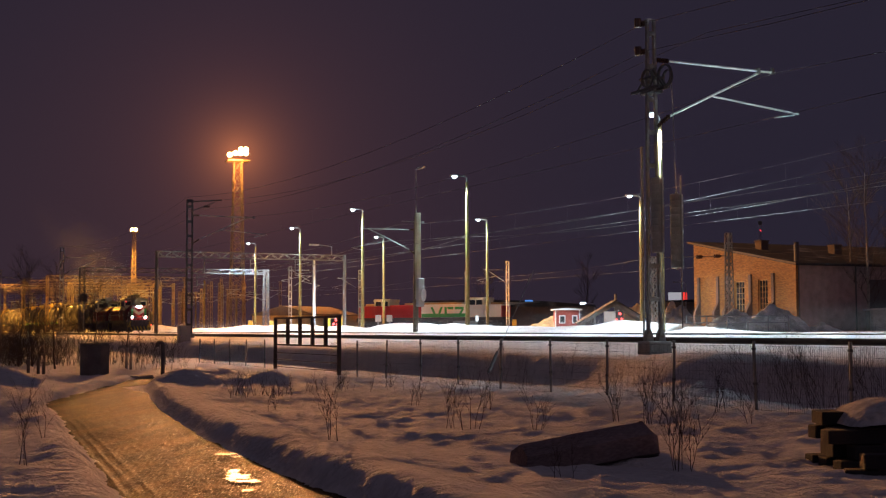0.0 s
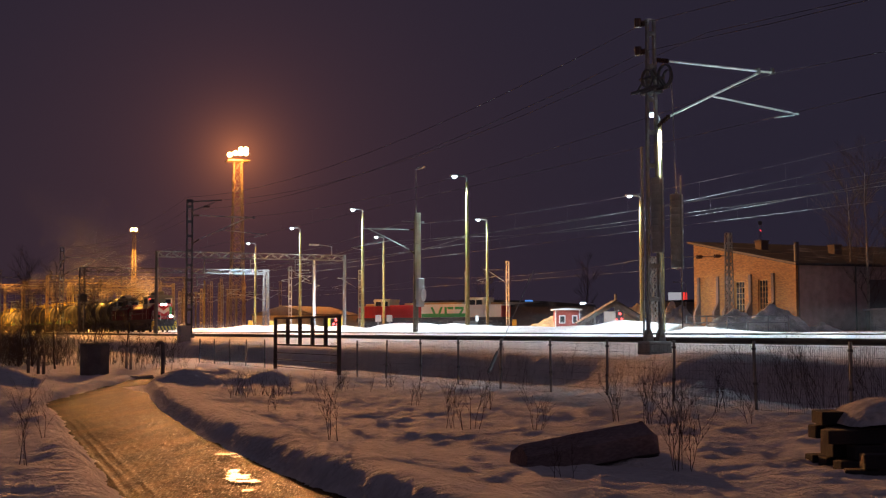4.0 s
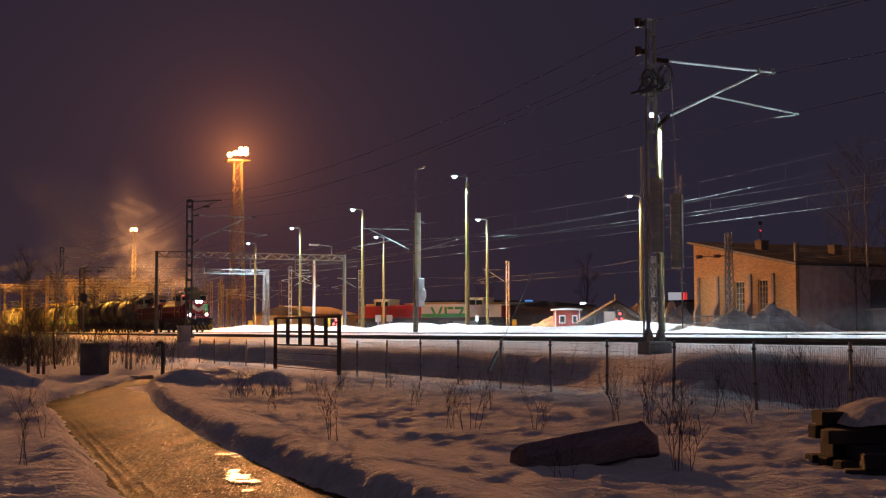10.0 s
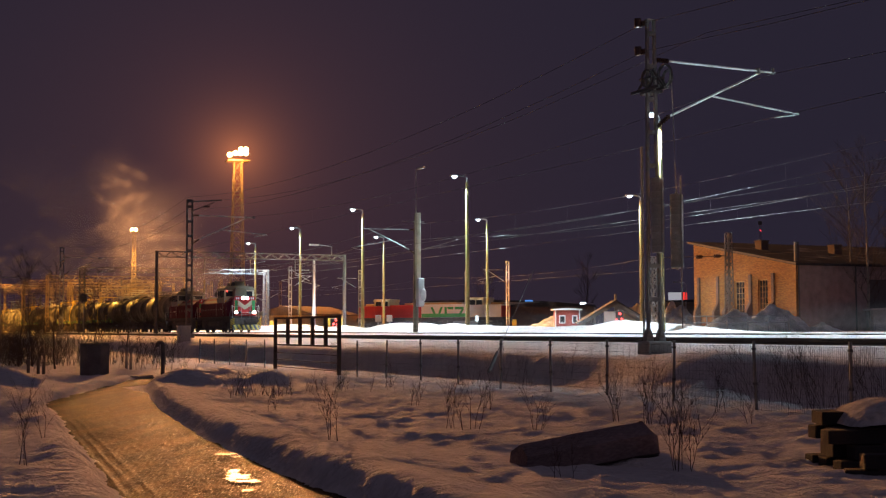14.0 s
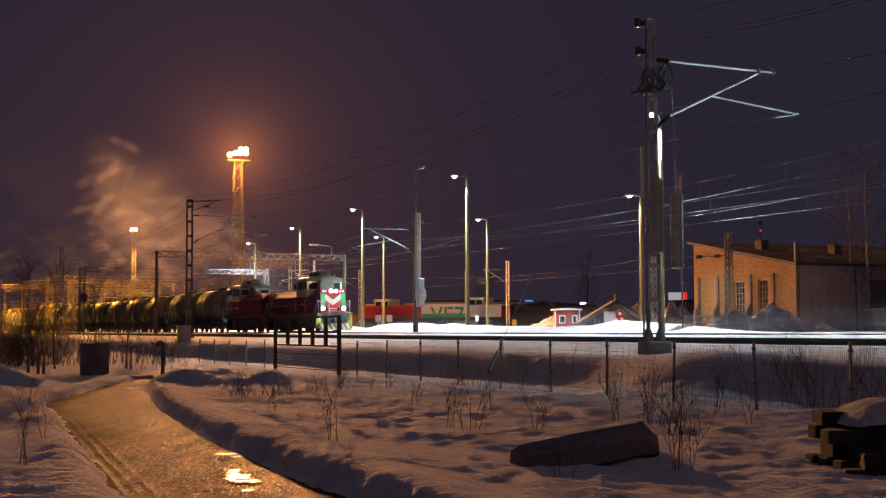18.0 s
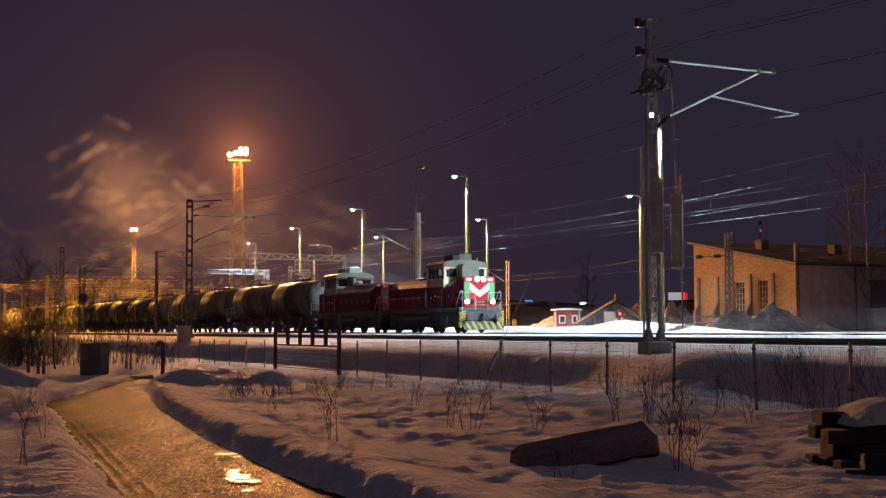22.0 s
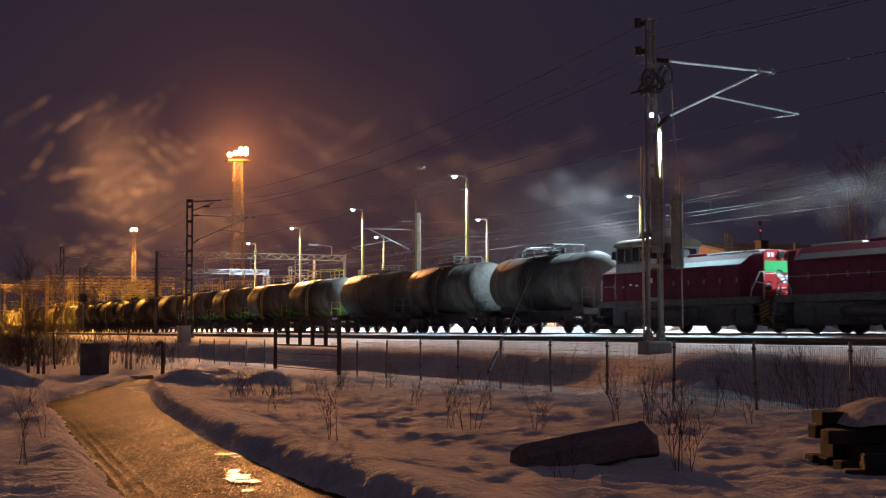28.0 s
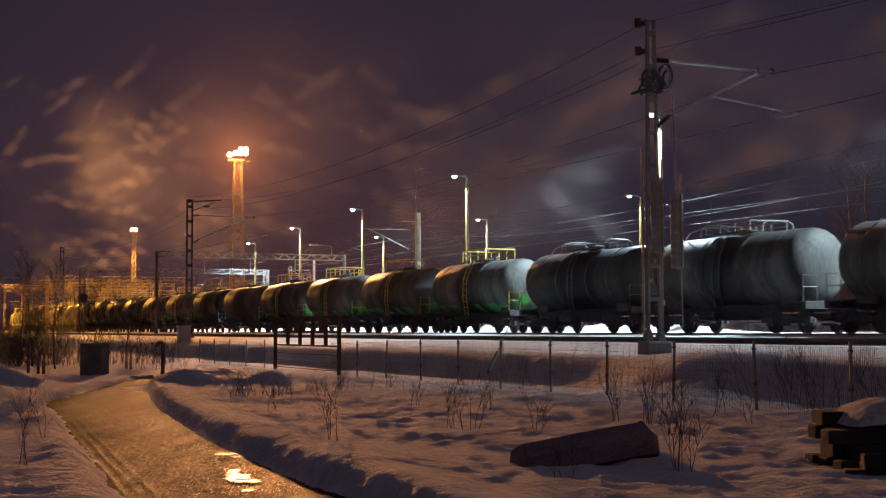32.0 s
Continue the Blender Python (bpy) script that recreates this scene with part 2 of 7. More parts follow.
GLASS = material("dark_glass", (0.03, 0.035, 0.04), 0.05, vary=0.02, scale=1, spec=0.8)


def tank_material(name, colour, second, soot, reach):
    """Tank paint, grey at the ends, black with spilt oil round the hatch in the middle."""
    m = material(name, colour, 0.55, 0.0, spec=0.12, vary=0.22, scale=0.9, second=second, second_at=0.52, stretch=(1.6, 1, 0.25), per_object=0.18)
    n, l = m.node_tree.nodes, m.node_tree.links
    b = n["Principled BSDF"]
    tc = n.new("ShaderNodeTexCoord")
    xyz = n.new("ShaderNodeSeparateXYZ")
    l.new(tc.outputs["Object"], xyz.inputs[0])
    mid = n.new("ShaderNodeMath")
    mid.operation = "ABSOLUTE"
    l.new(xyz.outputs["X"], mid.inputs[0])
    rough_edge = n.new("ShaderNodeTexNoise")
    rough_edge.inputs["Scale"].default_value, rough_edge.inputs["Detail"].default_value = 1.1, 5
    l.new(tc.outputs["Object"], rough_edge.inputs["Vector"])
    shift = n.new("ShaderNodeMath")
    shift.operation = "MULTIPLY_ADD"
    shift.inputs[1].default_value = 2.6
    l.new(rough_edge.outputs["Fac"], shift.inputs[0])
    l.new(mid.outputs[0], shift.inputs[2])
    spill = n.new("ShaderNodeMapRange")
    spill.inputs["From Min"].default_value, spill.inputs["From Max"].default_value = reach + 1.75, reach + 1.1
    l.new(shift.outputs[0], spill.inputs["Value"])
    mixer = n.new("ShaderNodeMix")
    mixer.data_type = "RGBA"
    old = b.inputs["Base Color"].links[0].from_socket
    l.new(old, mixer.inputs["A"])
    mixer.inputs["B"].default_value = (*soot, 1)
    l.new(spill.outputs[0], mixer.inputs["Factor"])
    l.new(mixer.outputs["Result"], b.inputs["Base Color"])
    return m


TANK_DARK = tank_material("sooty_tank", (0.10, 0.092, 0.088), (0.065, 0.060, 0.058), (0.036, 0.033, 0.034), 2.2)
TANK_GREY = tank_material("grey_tank", (0.135, 0.127, 0.118), (0.070, 0.066, 0.062), (0.046, 0.046, 0.045), 1.5)
TANK_GREEN = material("green_tank_paint", (0.07, 0.42, 0.09), 0.5, vary=0.2, scale=1.0, second=(0.05, 0.10, 0.045), second_at=0.50)
INSULATOR = material("brown_porcelain", (0.06, 0.03, 0.02), 0.25, vary=0.1, scale=8)
WIRE = material("copper_wire", (0.17, 0.155, 0.15), 0.75, 0.0, spec=0.2, vary=0.1, scale=2)
HEADLIGHT = material("headlight_glass", (0.9, 0.9, 0.9), 0.3, emission=(1.0, 0.98, 0.94), strength=160)
LED_GLOW = material("lit_led", (0.9, 0.9, 0.9), 0.3, emission=LED, strength=40)
SODIUM_GLOW = material("lit_sodium", (0.9, 0.8, 0.6), 0.3, emission=(1.0, 0.55, 0.16), strength=120)
RED_BEACON = material("lit_red_beacon", (0.5, 0.05, 0.05), 0.3, emission=(1.0, 0.05, 0.08), strength=3)
BEACON_GLOW = material("lit_white_beacon", (0.9, 0.9, 0.9), 0.3, emission=(0.75, 0.95, 1.0), strength=60)
RED_GLOW = material("lit_red", (0.5, 0.05, 0.05), 0.3, emission=(1.0, 0.06, 0.05), strength=6)
BLUE_GLOW = material("lit_blue_sign", (0.1, 0.2, 0.5), 0.3, emission=(0.10, 0.35, 1.0), strength=0.8)


# ---- mesh building ----
class Form:
    """Gathers simple solids into one mesh."""

    def __init__(self):
        self.v, self.f = [], []

    def add(self, verts, faces):
        k = len(self.v)
        self.v += [tuple(p) for p in verts]
        self.f += [tuple(i + k for i in f) for f in faces]
        return self

    def box(self, x0, x1, y0, y1, z0, z1, c=0.0):
        """A box; c bevels its upright and lengthwise edges a little."""
        if c <= 0:
            vs = [(x, y, z) for z in (z0, z1) for x, y in ((x0, y0), (x1, y0), (x1, y1), (x0, y1))]
            return self.add(vs, [(3, 2, 1, 0), (4, 5, 6, 7), (0, 1, 5, 4), (1, 2, 6, 5), (2, 3, 7, 6), (3, 0, 4, 7)])
        ring = [(x0 + c, y0), (x1 - c, y0), (x1, y0 + c), (x1, y1 - c), (x1 - c, y1), (x0 + c, y1), (x0, y1 - c), (x0, y0 + c)]
        inner = [(x0 + c, y0 + c), (x1 - c, y0 + c), (x1 - c, y0 + c), (x1 - c, y1 - c), (x1 - c, y1 - c), (x0 + c, y1 - c), (x0 + c, y1 - c), (x0 + c, y0 + c)]
        vs = [(x, y, z0) for x, y in ring] + [(x, y, z1 - c) for x, y in ring] + [(x, y, z1) for x, y in inner]
        fs = [tuple(range(7, -1, -1)), (16, 17, 19, 21)]
        for i in range(8):
            j = (i + 1) % 8
            fs.append((i, j, 8 + j, 8 + i))
            fs.append((8 + i, 8 + j, 16 + j, 16 + i))
        return self.add(vs, fs)

    def beam(self, a, b, w, h=None):
        """A square bar from a to b."""
        a, b = Vector(a), Vector(b)
        h = h or w
        d = (b - a)
        if d.length < 1e-6:
            return self
        d.normalize()
        up = Vector((0, 0, 1)) if abs(d.z) < 0.95 else Vector((1, 0, 0))
        x = d.cross(up).normalized() * (w / 2)
        y = x.cross(d).normalized() * (h / 2)
        vs = [a - x - y, a + x - y, a + x + y, a - x + y, b - x - y, b + x - y, b + x + y, b - x + y]
        return self.add(vs, [(3, 2, 1, 0), (4, 5, 6, 7), (0, 1, 5, 4), (1, 2, 6, 5), (2, 3, 7, 6), (3, 0, 4, 7)])

    def tube(self, a, b, r0, r1=None, n=8, caps=True):
        a, b = Vector(a), Vector(b)
        r1 = r0 if r1 is None else r1
        d = (b - a).normalized()
        up = Vector((0, 0, 1)) if abs(d.z) < 0.95 else Vector((1, 0, 0))
        x = d.cross(up).normalized()
        y = x.cross(d)
        vs, fs = [], []
        for p, r in ((a, r0), (b, r1)):
            vs += [p + (x * math.cos(t) + y * math.sin(t)) * r for t in (2 * math.pi * i / n for i in range(n))]
        fs = [(i, (i + 1) % n, n + (i + 1) % n, n + i) for i in range(n)]
        if caps:
            fs += [tuple(range(n - 1, -1, -1)), tuple(range(n, 2 * n))]
        return self.add(vs, fs)

    def path(self, pts, r, n=6):
        """A round bar bent through the points, one continuous skin."""
        pts = [Vector(p) for p in pts]
        vs, m = [], len(pts)
        for k, p in enumerate(pts):
            d = (pts[min(k + 1, m - 1)] - pts[max(k - 1, 0)]).normalized()
            up = Vector((0, 0, 1)) if abs(d.z) < 0.9 else Vector((1, 0, 0)) if abs(d.x) < 0.9 else Vector((0, 1, 0))
            if k == 0:
                x = d.cross(up).normalized()
            else:
                x = (x - d * x.dot(d))
                x = x.normalized() if x.length > 1e-4 else d.cross(up).normalized()
            y = x.cross(d)
            vs += [p + (x * math.cos(t) + y * math.sin(t)) * r for t in (2 * math.pi * i / n for i in range(n))]
        fs = [(k * n + i, k * n + (i + 1) % n, (k + 1) * n + (i + 1) % n, (k + 1) * n + i) for k in range(m - 1) for i in range(n)]
        fs += [tuple(range(n - 1, -1, -1)), tuple(range((m - 1) * n, m * n))]
        return self.add(vs, fs)

    def lathe(self, profile, origin=(0, 0, 0), axis="x", n=24, start=0.0, stop=2 * math.pi):
        """Turns (along, radius) pairs about an axis."""
        o = Vector(origin)
        whole = abs(stop - start - 2 * math.pi) < 1e-6
        m = n if whole else n + 1
        vs, fs = [], []
        for u, r in profile:
            for i in range(m):
                t = start + (stop - start) * i / n
                c, s = r * math.cos(t), r * math.sin(t)
                vs.append(o + (Vector((u, c, s)) if axis == "x" else Vector((c, s, u)) if axis == "z" else Vector((s, u, c))))
        for k in range(len(profile) - 1):
            for i in range(n):
                j = (i + 1) % m
                fs.append((k * m + i, k * m + j, (k + 1) * m + j, (k + 1) * m + i))
        return self.add(vs, fs)

    def prism(self, outline, a, b, axis="y"):
        """Draws an outline (pairs) out between a and b along an axis."""
        n = len(outline)

        def at(p, w):
            return (p[0], w, p[1]) if axis == "y" else (w, p[0], p[1]) if axis == "x" else (p[0], p[1], w)
        vs = [at(p, a) for p in outline] + [at(p, b) for p in outline]
        fs = [tuple(range(n - 1, -1, -1)), tuple(range(n, 2 * n))]
        fs += [(i, (i + 1) % n, n + (i + 1) % n, n + i) for i in range(n)]
        return self.add(vs, fs)

    def mesh(self, name, mat, smooth=False):
        me = bpy.data.meshes.new(name)
        me.from_pydata(self.v, [], self.f)
        bm = bmesh.new()
        bm.from_mesh(me)
        bmesh.ops.recalc_face_normals(bm, faces=bm.faces)
        bm.to_mesh(me)
        bm.free()
        if mat:
            me.materials.append(mat)
        if smooth:
            me.polygons.foreach_set("use_smooth", [True] * len(me.polygons))
            me.set_sharp_from_angle(angle=radians(40))
        return me


def part(name, form, mat, parent, label="", smooth=False):
    ob = new(name, form.mesh(name, mat, smooth))
    ob.parent = parent
    if label:
        tagged(ob, label)
    return ob


def piece(name, mesh, parent, m=None):
    """One more piece on shared mesh data."""
    ob = new(name, mesh)
    ob.parent = parent
    if m is not None:
        ob.matrix_basis = m
    return ob


def thing(name, m, label, category, group="", kind=""):
    ob = new(name)
    ob.empty_display_size = 0.3
    ob.matrix_basis = m
    return tagged(ob, label, category, group, kind)


def solid(name, form, mat, m, label, category, group="", kind="", smooth=False):
    ob = new(name, form.mesh(name, mat, smooth))
    ob.matrix_basis = m
    return tagged(ob, label, category, group, kind)


# ---- ground: one sheet, in the yard's axes ----
def smooth_step(a, b, x):
    t = min(1.0, max(0.0, (x - a) / (b - a)))
    return t * t * (3 - 2 * t)


def path_left(s):
    return 2.62 + 0.1 * (s - 13.74) + 0.26 * max(0.0, s - 32.5)


def path_right(s):
    return 4.92 + 0.055 * (s - 13.0) + 0.0033 * (s - 13.0) ** 2 if s > 8 else 4.73


# heaps of ploughed snow: q, s, radius across, radius along, height
HEAPS = [(9.5, 38.4, 1.15, 1.7, 0.44), (11.4, 36.9, 0.7, 1.1, 0.36), (4.6, 39.5, 1.0, 2.2, 0.42), (3.2, 41.0, 1.2, 2.6, 0.40),
         (1.2, 27.0, 0.5, 1.6, 0.12), (14.2, 8.5, 1.2, 2.6, 0.35), (11.4, 41.5, 0.9, 1.5, 0.35), (3.0, 35.5, 1.3, 1.6, 0.22)]


def ground_z(q, s):
    n1 = noise.noise((q * 0.35, s * 0.35, 3.1))
    n2 = noise.noise((q * 1.3 + s * 0.3, s * 0.5, 7.7))
    n3 = noise.noise((q * 3.1, s * 2.2, 1.7))
    n4 = noise.noise((q * 7.0, s * 5.0, 4.2))
    n5 = abs(noise.noise((q * 0.9 - s * 0.35, s * 0.8 + q * 0.2, 12.3)))
    n6 = abs(noise.noise((q * 2.4 - s * 0.8, s * 1.9 + q * 0.5, 6.3)))
    snow = -1.28 - 0.03 * n5 - 0.04 * n6 + 0.05 * n1 + 0.035 * n2 + 0.030 * n3 + 0.016 * n4 + 0.020 * noise.noise((q * 4.3 + s * 1.4, s * 3.2 - q, 8.8)) + 0.009 * noise.noise((q * 11.0, s * 8.0, 3.3))
    # wind ripples across the view
    wx, wy = CQ * q - SQ * s, SQ * q + CQ * s
    snow += 0.03 * noise.noise((wx * 0.9, wy * 1.3, 2.2)) + 0.040 * noise.noise((wx * 1.7 + wy * 0.5, wy * 2.4, 9.2)) + 0.034 * noise.noise((wx * 3.6 - wy * 0.4, wy * 4.0, 6.1))
    # the walked path lies lower than the snow beside it, behind a ploughed edge
    pl, pr = path_left(s), path_right(s)
    near = max(math.exp(-((q - pr - 0.35) / 0.75) ** 2), 0.8 * math.exp(-((q - pl + 0.3) / 0.5) ** 2))
    snow += (-1.29 + 0.03 * n2 - snow) * 0.6 * near
    ragged = 0.02 * n3 + 0.02 * n4 + 0.04 * n2
    ragged_edge = 0.16 * noise.noise((s * 1.1, q * 0.6, 8.0)) + 0.08 * noise.noise((s * 3.1, q * 2.0, 5.0))
    inside = smooth_step(pl - 0.22, pl + 0.22, q + ragged + ragged_edge) * (1 - smooth_step(pr - 0.20, pr + 0.16, q + ragged))
    inside *= 1 - smooth_step(47, 50, s)
    berm = 0.17 * math.exp(-((q - pr - 0.42) / 0.55) ** 2) + 0.08 * math.exp(-((q - pl + 0.35) / 0.3) ** 2)
    berm *= (1 - smooth_step(33, 38, s)) * (0.97 + 0.06 * n3 + 0.06 * n4 + 0.10 * n2)
    z = (snow + berm) * (1 - inside) + (-1.45 + 0.006 * n4 + 0.012 * n2) * inside
    for hq, hs, rq, rs, h in HEAPS:
        d = ((q - hq) / rq) ** 2 + ((s - hs) / rs) ** 2
        if d < 4:
            z += h * math.exp(-d * 1.2) * (1 + 0.12 * n3 + 0.25 * n2)
    # snow-covered railway bank: a steep foot, a gently falling shoulder, and a cone of snow by the mast's foundation
    cone = math.exp(-((s - 26.0) / 3.4) ** 2)
    foot = 18.1 + 0.10 * n1 - 0.9 * cone
    shoulder = -0.19 - 0.22 * (1 - smooth_step(20.0, 23.5, q))
    bank = smooth_step(foot, foot + 1.35 + 0.9 * cone, q)
    z = z * (1 - bank) + (shoulder + 0.03 * n2 + 0.012 * n3) * bank
    # snow shovelled out beside the mast's foundation
    d = ((q - 18.1) / 1.4) ** 2 + ((s - 25.2) / 2.9) ** 2
    if d < 4:
        z += 0.42 * math.exp(-d * 1.1) * (1 + 0.1 * n3)
    if q > 25.8:
        lift = smooth_step(26.2, 31.5, q)
        z += 0.215 * lift
    # ploughed ridges beyond the running track
    if q > 37:
        ridge = math.exp(-((q - 43.5) / 3.2) ** 2) * smooth_step(54, 70, s)
        lumps = 0.55 + 0.9 * noise.noise((q * 0.06, s * 0.075, 5.5)) + 0.25 * n1
        z += 0.95 * ridge * max(0.0, lumps)
    return z


def span(a, b, step):
    return [a + step * i for i in range(int(round((b - a) / step)))]


QS = [-1800, -500, -150, -60, -30, -15, -9, -5, -3, -1.6, -0.8] + span(0, 17, 0.11) + span(17, 24, 0.3) + span(24, 40, 0.7) + span(40, 50, 0.5) + [50, 56, 65, 80, 110, 160, 260, 500, 1200, 3000]
SS = [-1800, -400, -100, -40, -15, -5, 0, 3] + [5, 6] + span(7, 34, 0.11) + span(34, 45, 0.2) + span(45, 80, 0.5) + span(80, 170, 1.5) + span(170, 300, 6) + [300, 350, 450, 700, 1500, 3500]


def ground_sheet():
    form = Form()
    vs = [yard(q, s, ground_z(q, s)) for s in SS for q in QS]
    w = len(QS)
    fs = [(j * w + i, j * w + i + 1, (j + 1) * w + i + 1, (j + 1) * w + i) for j in range(len(SS) - 1) for i in range(w - 1)]
    form.add(vs, fs)
    me = form.mesh("ground", SNOW)
    me.polygons.foreach_set("use_smooth", [True] * len(me.polygons))
    ob = new("ground", me)
    return tagged(ob, "wind-rippled snow over the ground and the railway bank", "snow", kind="structure")


ground_sheet()


def path_sheet():
    """Packed, icy walking path: a thin sheet just over the hollow it runs in."""
    form = Form()
    rows, cols = 560, 96
    vs = []
    for j in range(rows + 1):
        s = 5 + 43.0 * j / rows
        a, b = path_left(s) - 0.25, path_right(s)
        for i in range(cols + 1):
            q = a + (b - a) * i / cols
            # narrow frozen wheel ruts along the western edge
            e = q - path_left(s) - 0.05 * noise.noise((s * 0.4, 0, 3.3))
            rut = sum(h * math.exp(-((e - c) / 0.035) ** 2) for c, h in ((0.12, 0.028), (0.27, 0.018), (0.43, 0.016))) * (1 - smooth_step(24, 29, s)) * (0.6 + 0.8 * noise.noise((s * 1.1, q, 4.0)))
            vs.append(yard(q, s, rut - 1.425 + 0.012 * noise.noise((q * 2.2, s * 1.3, 9.0)) + 0.008 * noise.noise((q * 7, s * 5, 2.0)) + 0.007 * noise.noise((q * 17, s * 11, 5.0))))
    w = cols + 1
    form.add(vs, [(j * w + i, j * w + i + 1, (j + 1) * w + i + 1, (j + 1) * w + i) for j in range(rows) for i in range(cols)])
    me = form.mesh("path", ICE)
    me.polygons.foreach_set("use_smooth", [True] * len(me.polygons))
    return tagged(new("path", me), "trodden icy footpath, brown and glinting, between snow edges", "path", kind="structure")


path_sheet()


# ---- tracks ----
def rail_line(q, z, s0, s1, name="rail"):
    """A rail of true section along the tracks."""
    prof = [(-0.07, -0.17), (0.07, -0.17), (0.07, -0.155), (0.012, -0.135), (0.012, -0.045), (0.036, -0.035), (0.036, 0), (-0.036, 0), (-0.036, -0.035), (-0.012, -0.045), (-0.012, -0.135), (-0.07, -0.155)]
    form = Form().prism(prof, s0, s1, axis="x")
    return form


def track(q, z, s0, s1, label):
    base = thing("railway_track", yard_pose(q, 0, z), label, "railway track", "running tracks", "structure")
    for side in (-0.762, 0.762):
        part("rail", rail_line(side, z, -s1, -s0), RAIL, base).location = (0, side, 0)
    return base


NEAR_Q, TRAIN_Q, TRAIN_Z = 25.1, 34.9, 0.08
track(NEAR_Q, 0.0, -60, 420, "rusty steel rails of the empty track on the bank")
track(TRAIN_Q, TRAIN_Z, -60, 420, "steel rails of the track that the train runs on")


# ---- the train ----
BUFFER = Form().lathe([(0, 0.06), (0.35, 0.06), (0.35, 0.21), (0.40, 0.21), (0.41, 0.0)], n=14)


def wheelset(parent, x, r, z=0.0, gauge=0.762):
    """One axle with its two flanged wheels, turned in place."""
    for y in (-gauge, gauge):
        s = 1 if y > 0 else -1
        f = Form().lathe([(-0.07, 0.05), (-0.07, r - 0.06), (-0.07, r), (0.05, r), (0.06, r - 0.08), (0.02, r - 0.12), (0.0, 0.15), (0.06, 0.12), (0.06, 0.0)], axis="y", n=20)
        w = part("wheel", f, UNDER, parent, smooth=True)
        w.matrix_basis = pose(x, y, z + r, 0, 0, 0 if s < 0 else 180)
    part("axle", Form().tube((x, -gauge, z + r), (x, gauge, z + r), 0.08), UNDER, parent)


def bogie(parent, x, base, r, name="bogie"):
    b = part(name, Form().box(x - base / 2 - 0.55, x + base / 2 + 0.55, -1.08, -0.92, 0.42, 0.66, 0.03).box(x - base / 2 - 0.55, x + base / 2 + 0.55, 0.92, 1.08, 0.42, 0.66, 0.03)
             .box(x - 0.3, x + 0.3, -1.05, 1.05, 0.5, 0.78).box(x - 0.25, x + 0.25, -1.12, -0.98, 0.3, 0.75, 0.03).box(x - 0.25, x + 0.25, 0.98, 1.12, 0.3, 0.75, 0.03), UNDER, parent)
    for dx in (-base / 2, base / 2):
        wheelset(b, x + dx, r)
        for y in (-1.04, 1.04):
            part("axle_box", Form().box(x + dx - 0.17, x + dx + 0.17, y - 0.09, y + 0.09, r - 0.16, r + 0.17, 0.04), UNDER, b)
    return b


def rail_loop(form, pts, r=0.018):
    return form.path(pts, r, 6)


def hood_outline(w, z0, z1, r=0.22):
    """Cross-section of a hood with rounded shoulders."""
    out = [(-w, z0), (w, z0)]
    for i in range(6):
        a = math.pi / 2 * i / 5
        out.append((w - r + r * math.cos(a), z1 - r + r * math.sin(a)))
    for i in range(6):
        a = math.pi / 2 + math.pi / 2 * i / 5
        out.append((-w + r + r * math.cos(a), z1 - r + r * math.sin(a)))
    return out


def sloped_outline(w, z0, zs, z1, top):
    """Cross-section of a full-width hood: upright sides, long sloping shoulders, flat top."""
    k = 0.05
    half = [(w, z0), (w, zs - k), (w - k * 0.7, zs + k * 0.6), (top + k, z1 - k * 0.5), (top - k, z1)]
    return half + [(-y, z) for y, z in reversed(half)]


def loft(form, sections, caps=True):
    """Skins outlines of equal count from one x to the next: (x, outline) pairs."""
    n = len(sections[0][1])
    vs = [(x, y, z) for x, out in sections for y, z in out]
    fs = [(k * n + i, k * n + (i + 1) % n, (k + 1) * n + (i + 1) % n, (k + 1) * n + i) for k in range(len(sections) - 1) for i in range(n)]
    if caps:
        fs += [tuple(range(n - 1, -1, -1)), tuple(range((len(sections) - 1) * n, len(sections) * n))]
    return form.add(vs, fs)


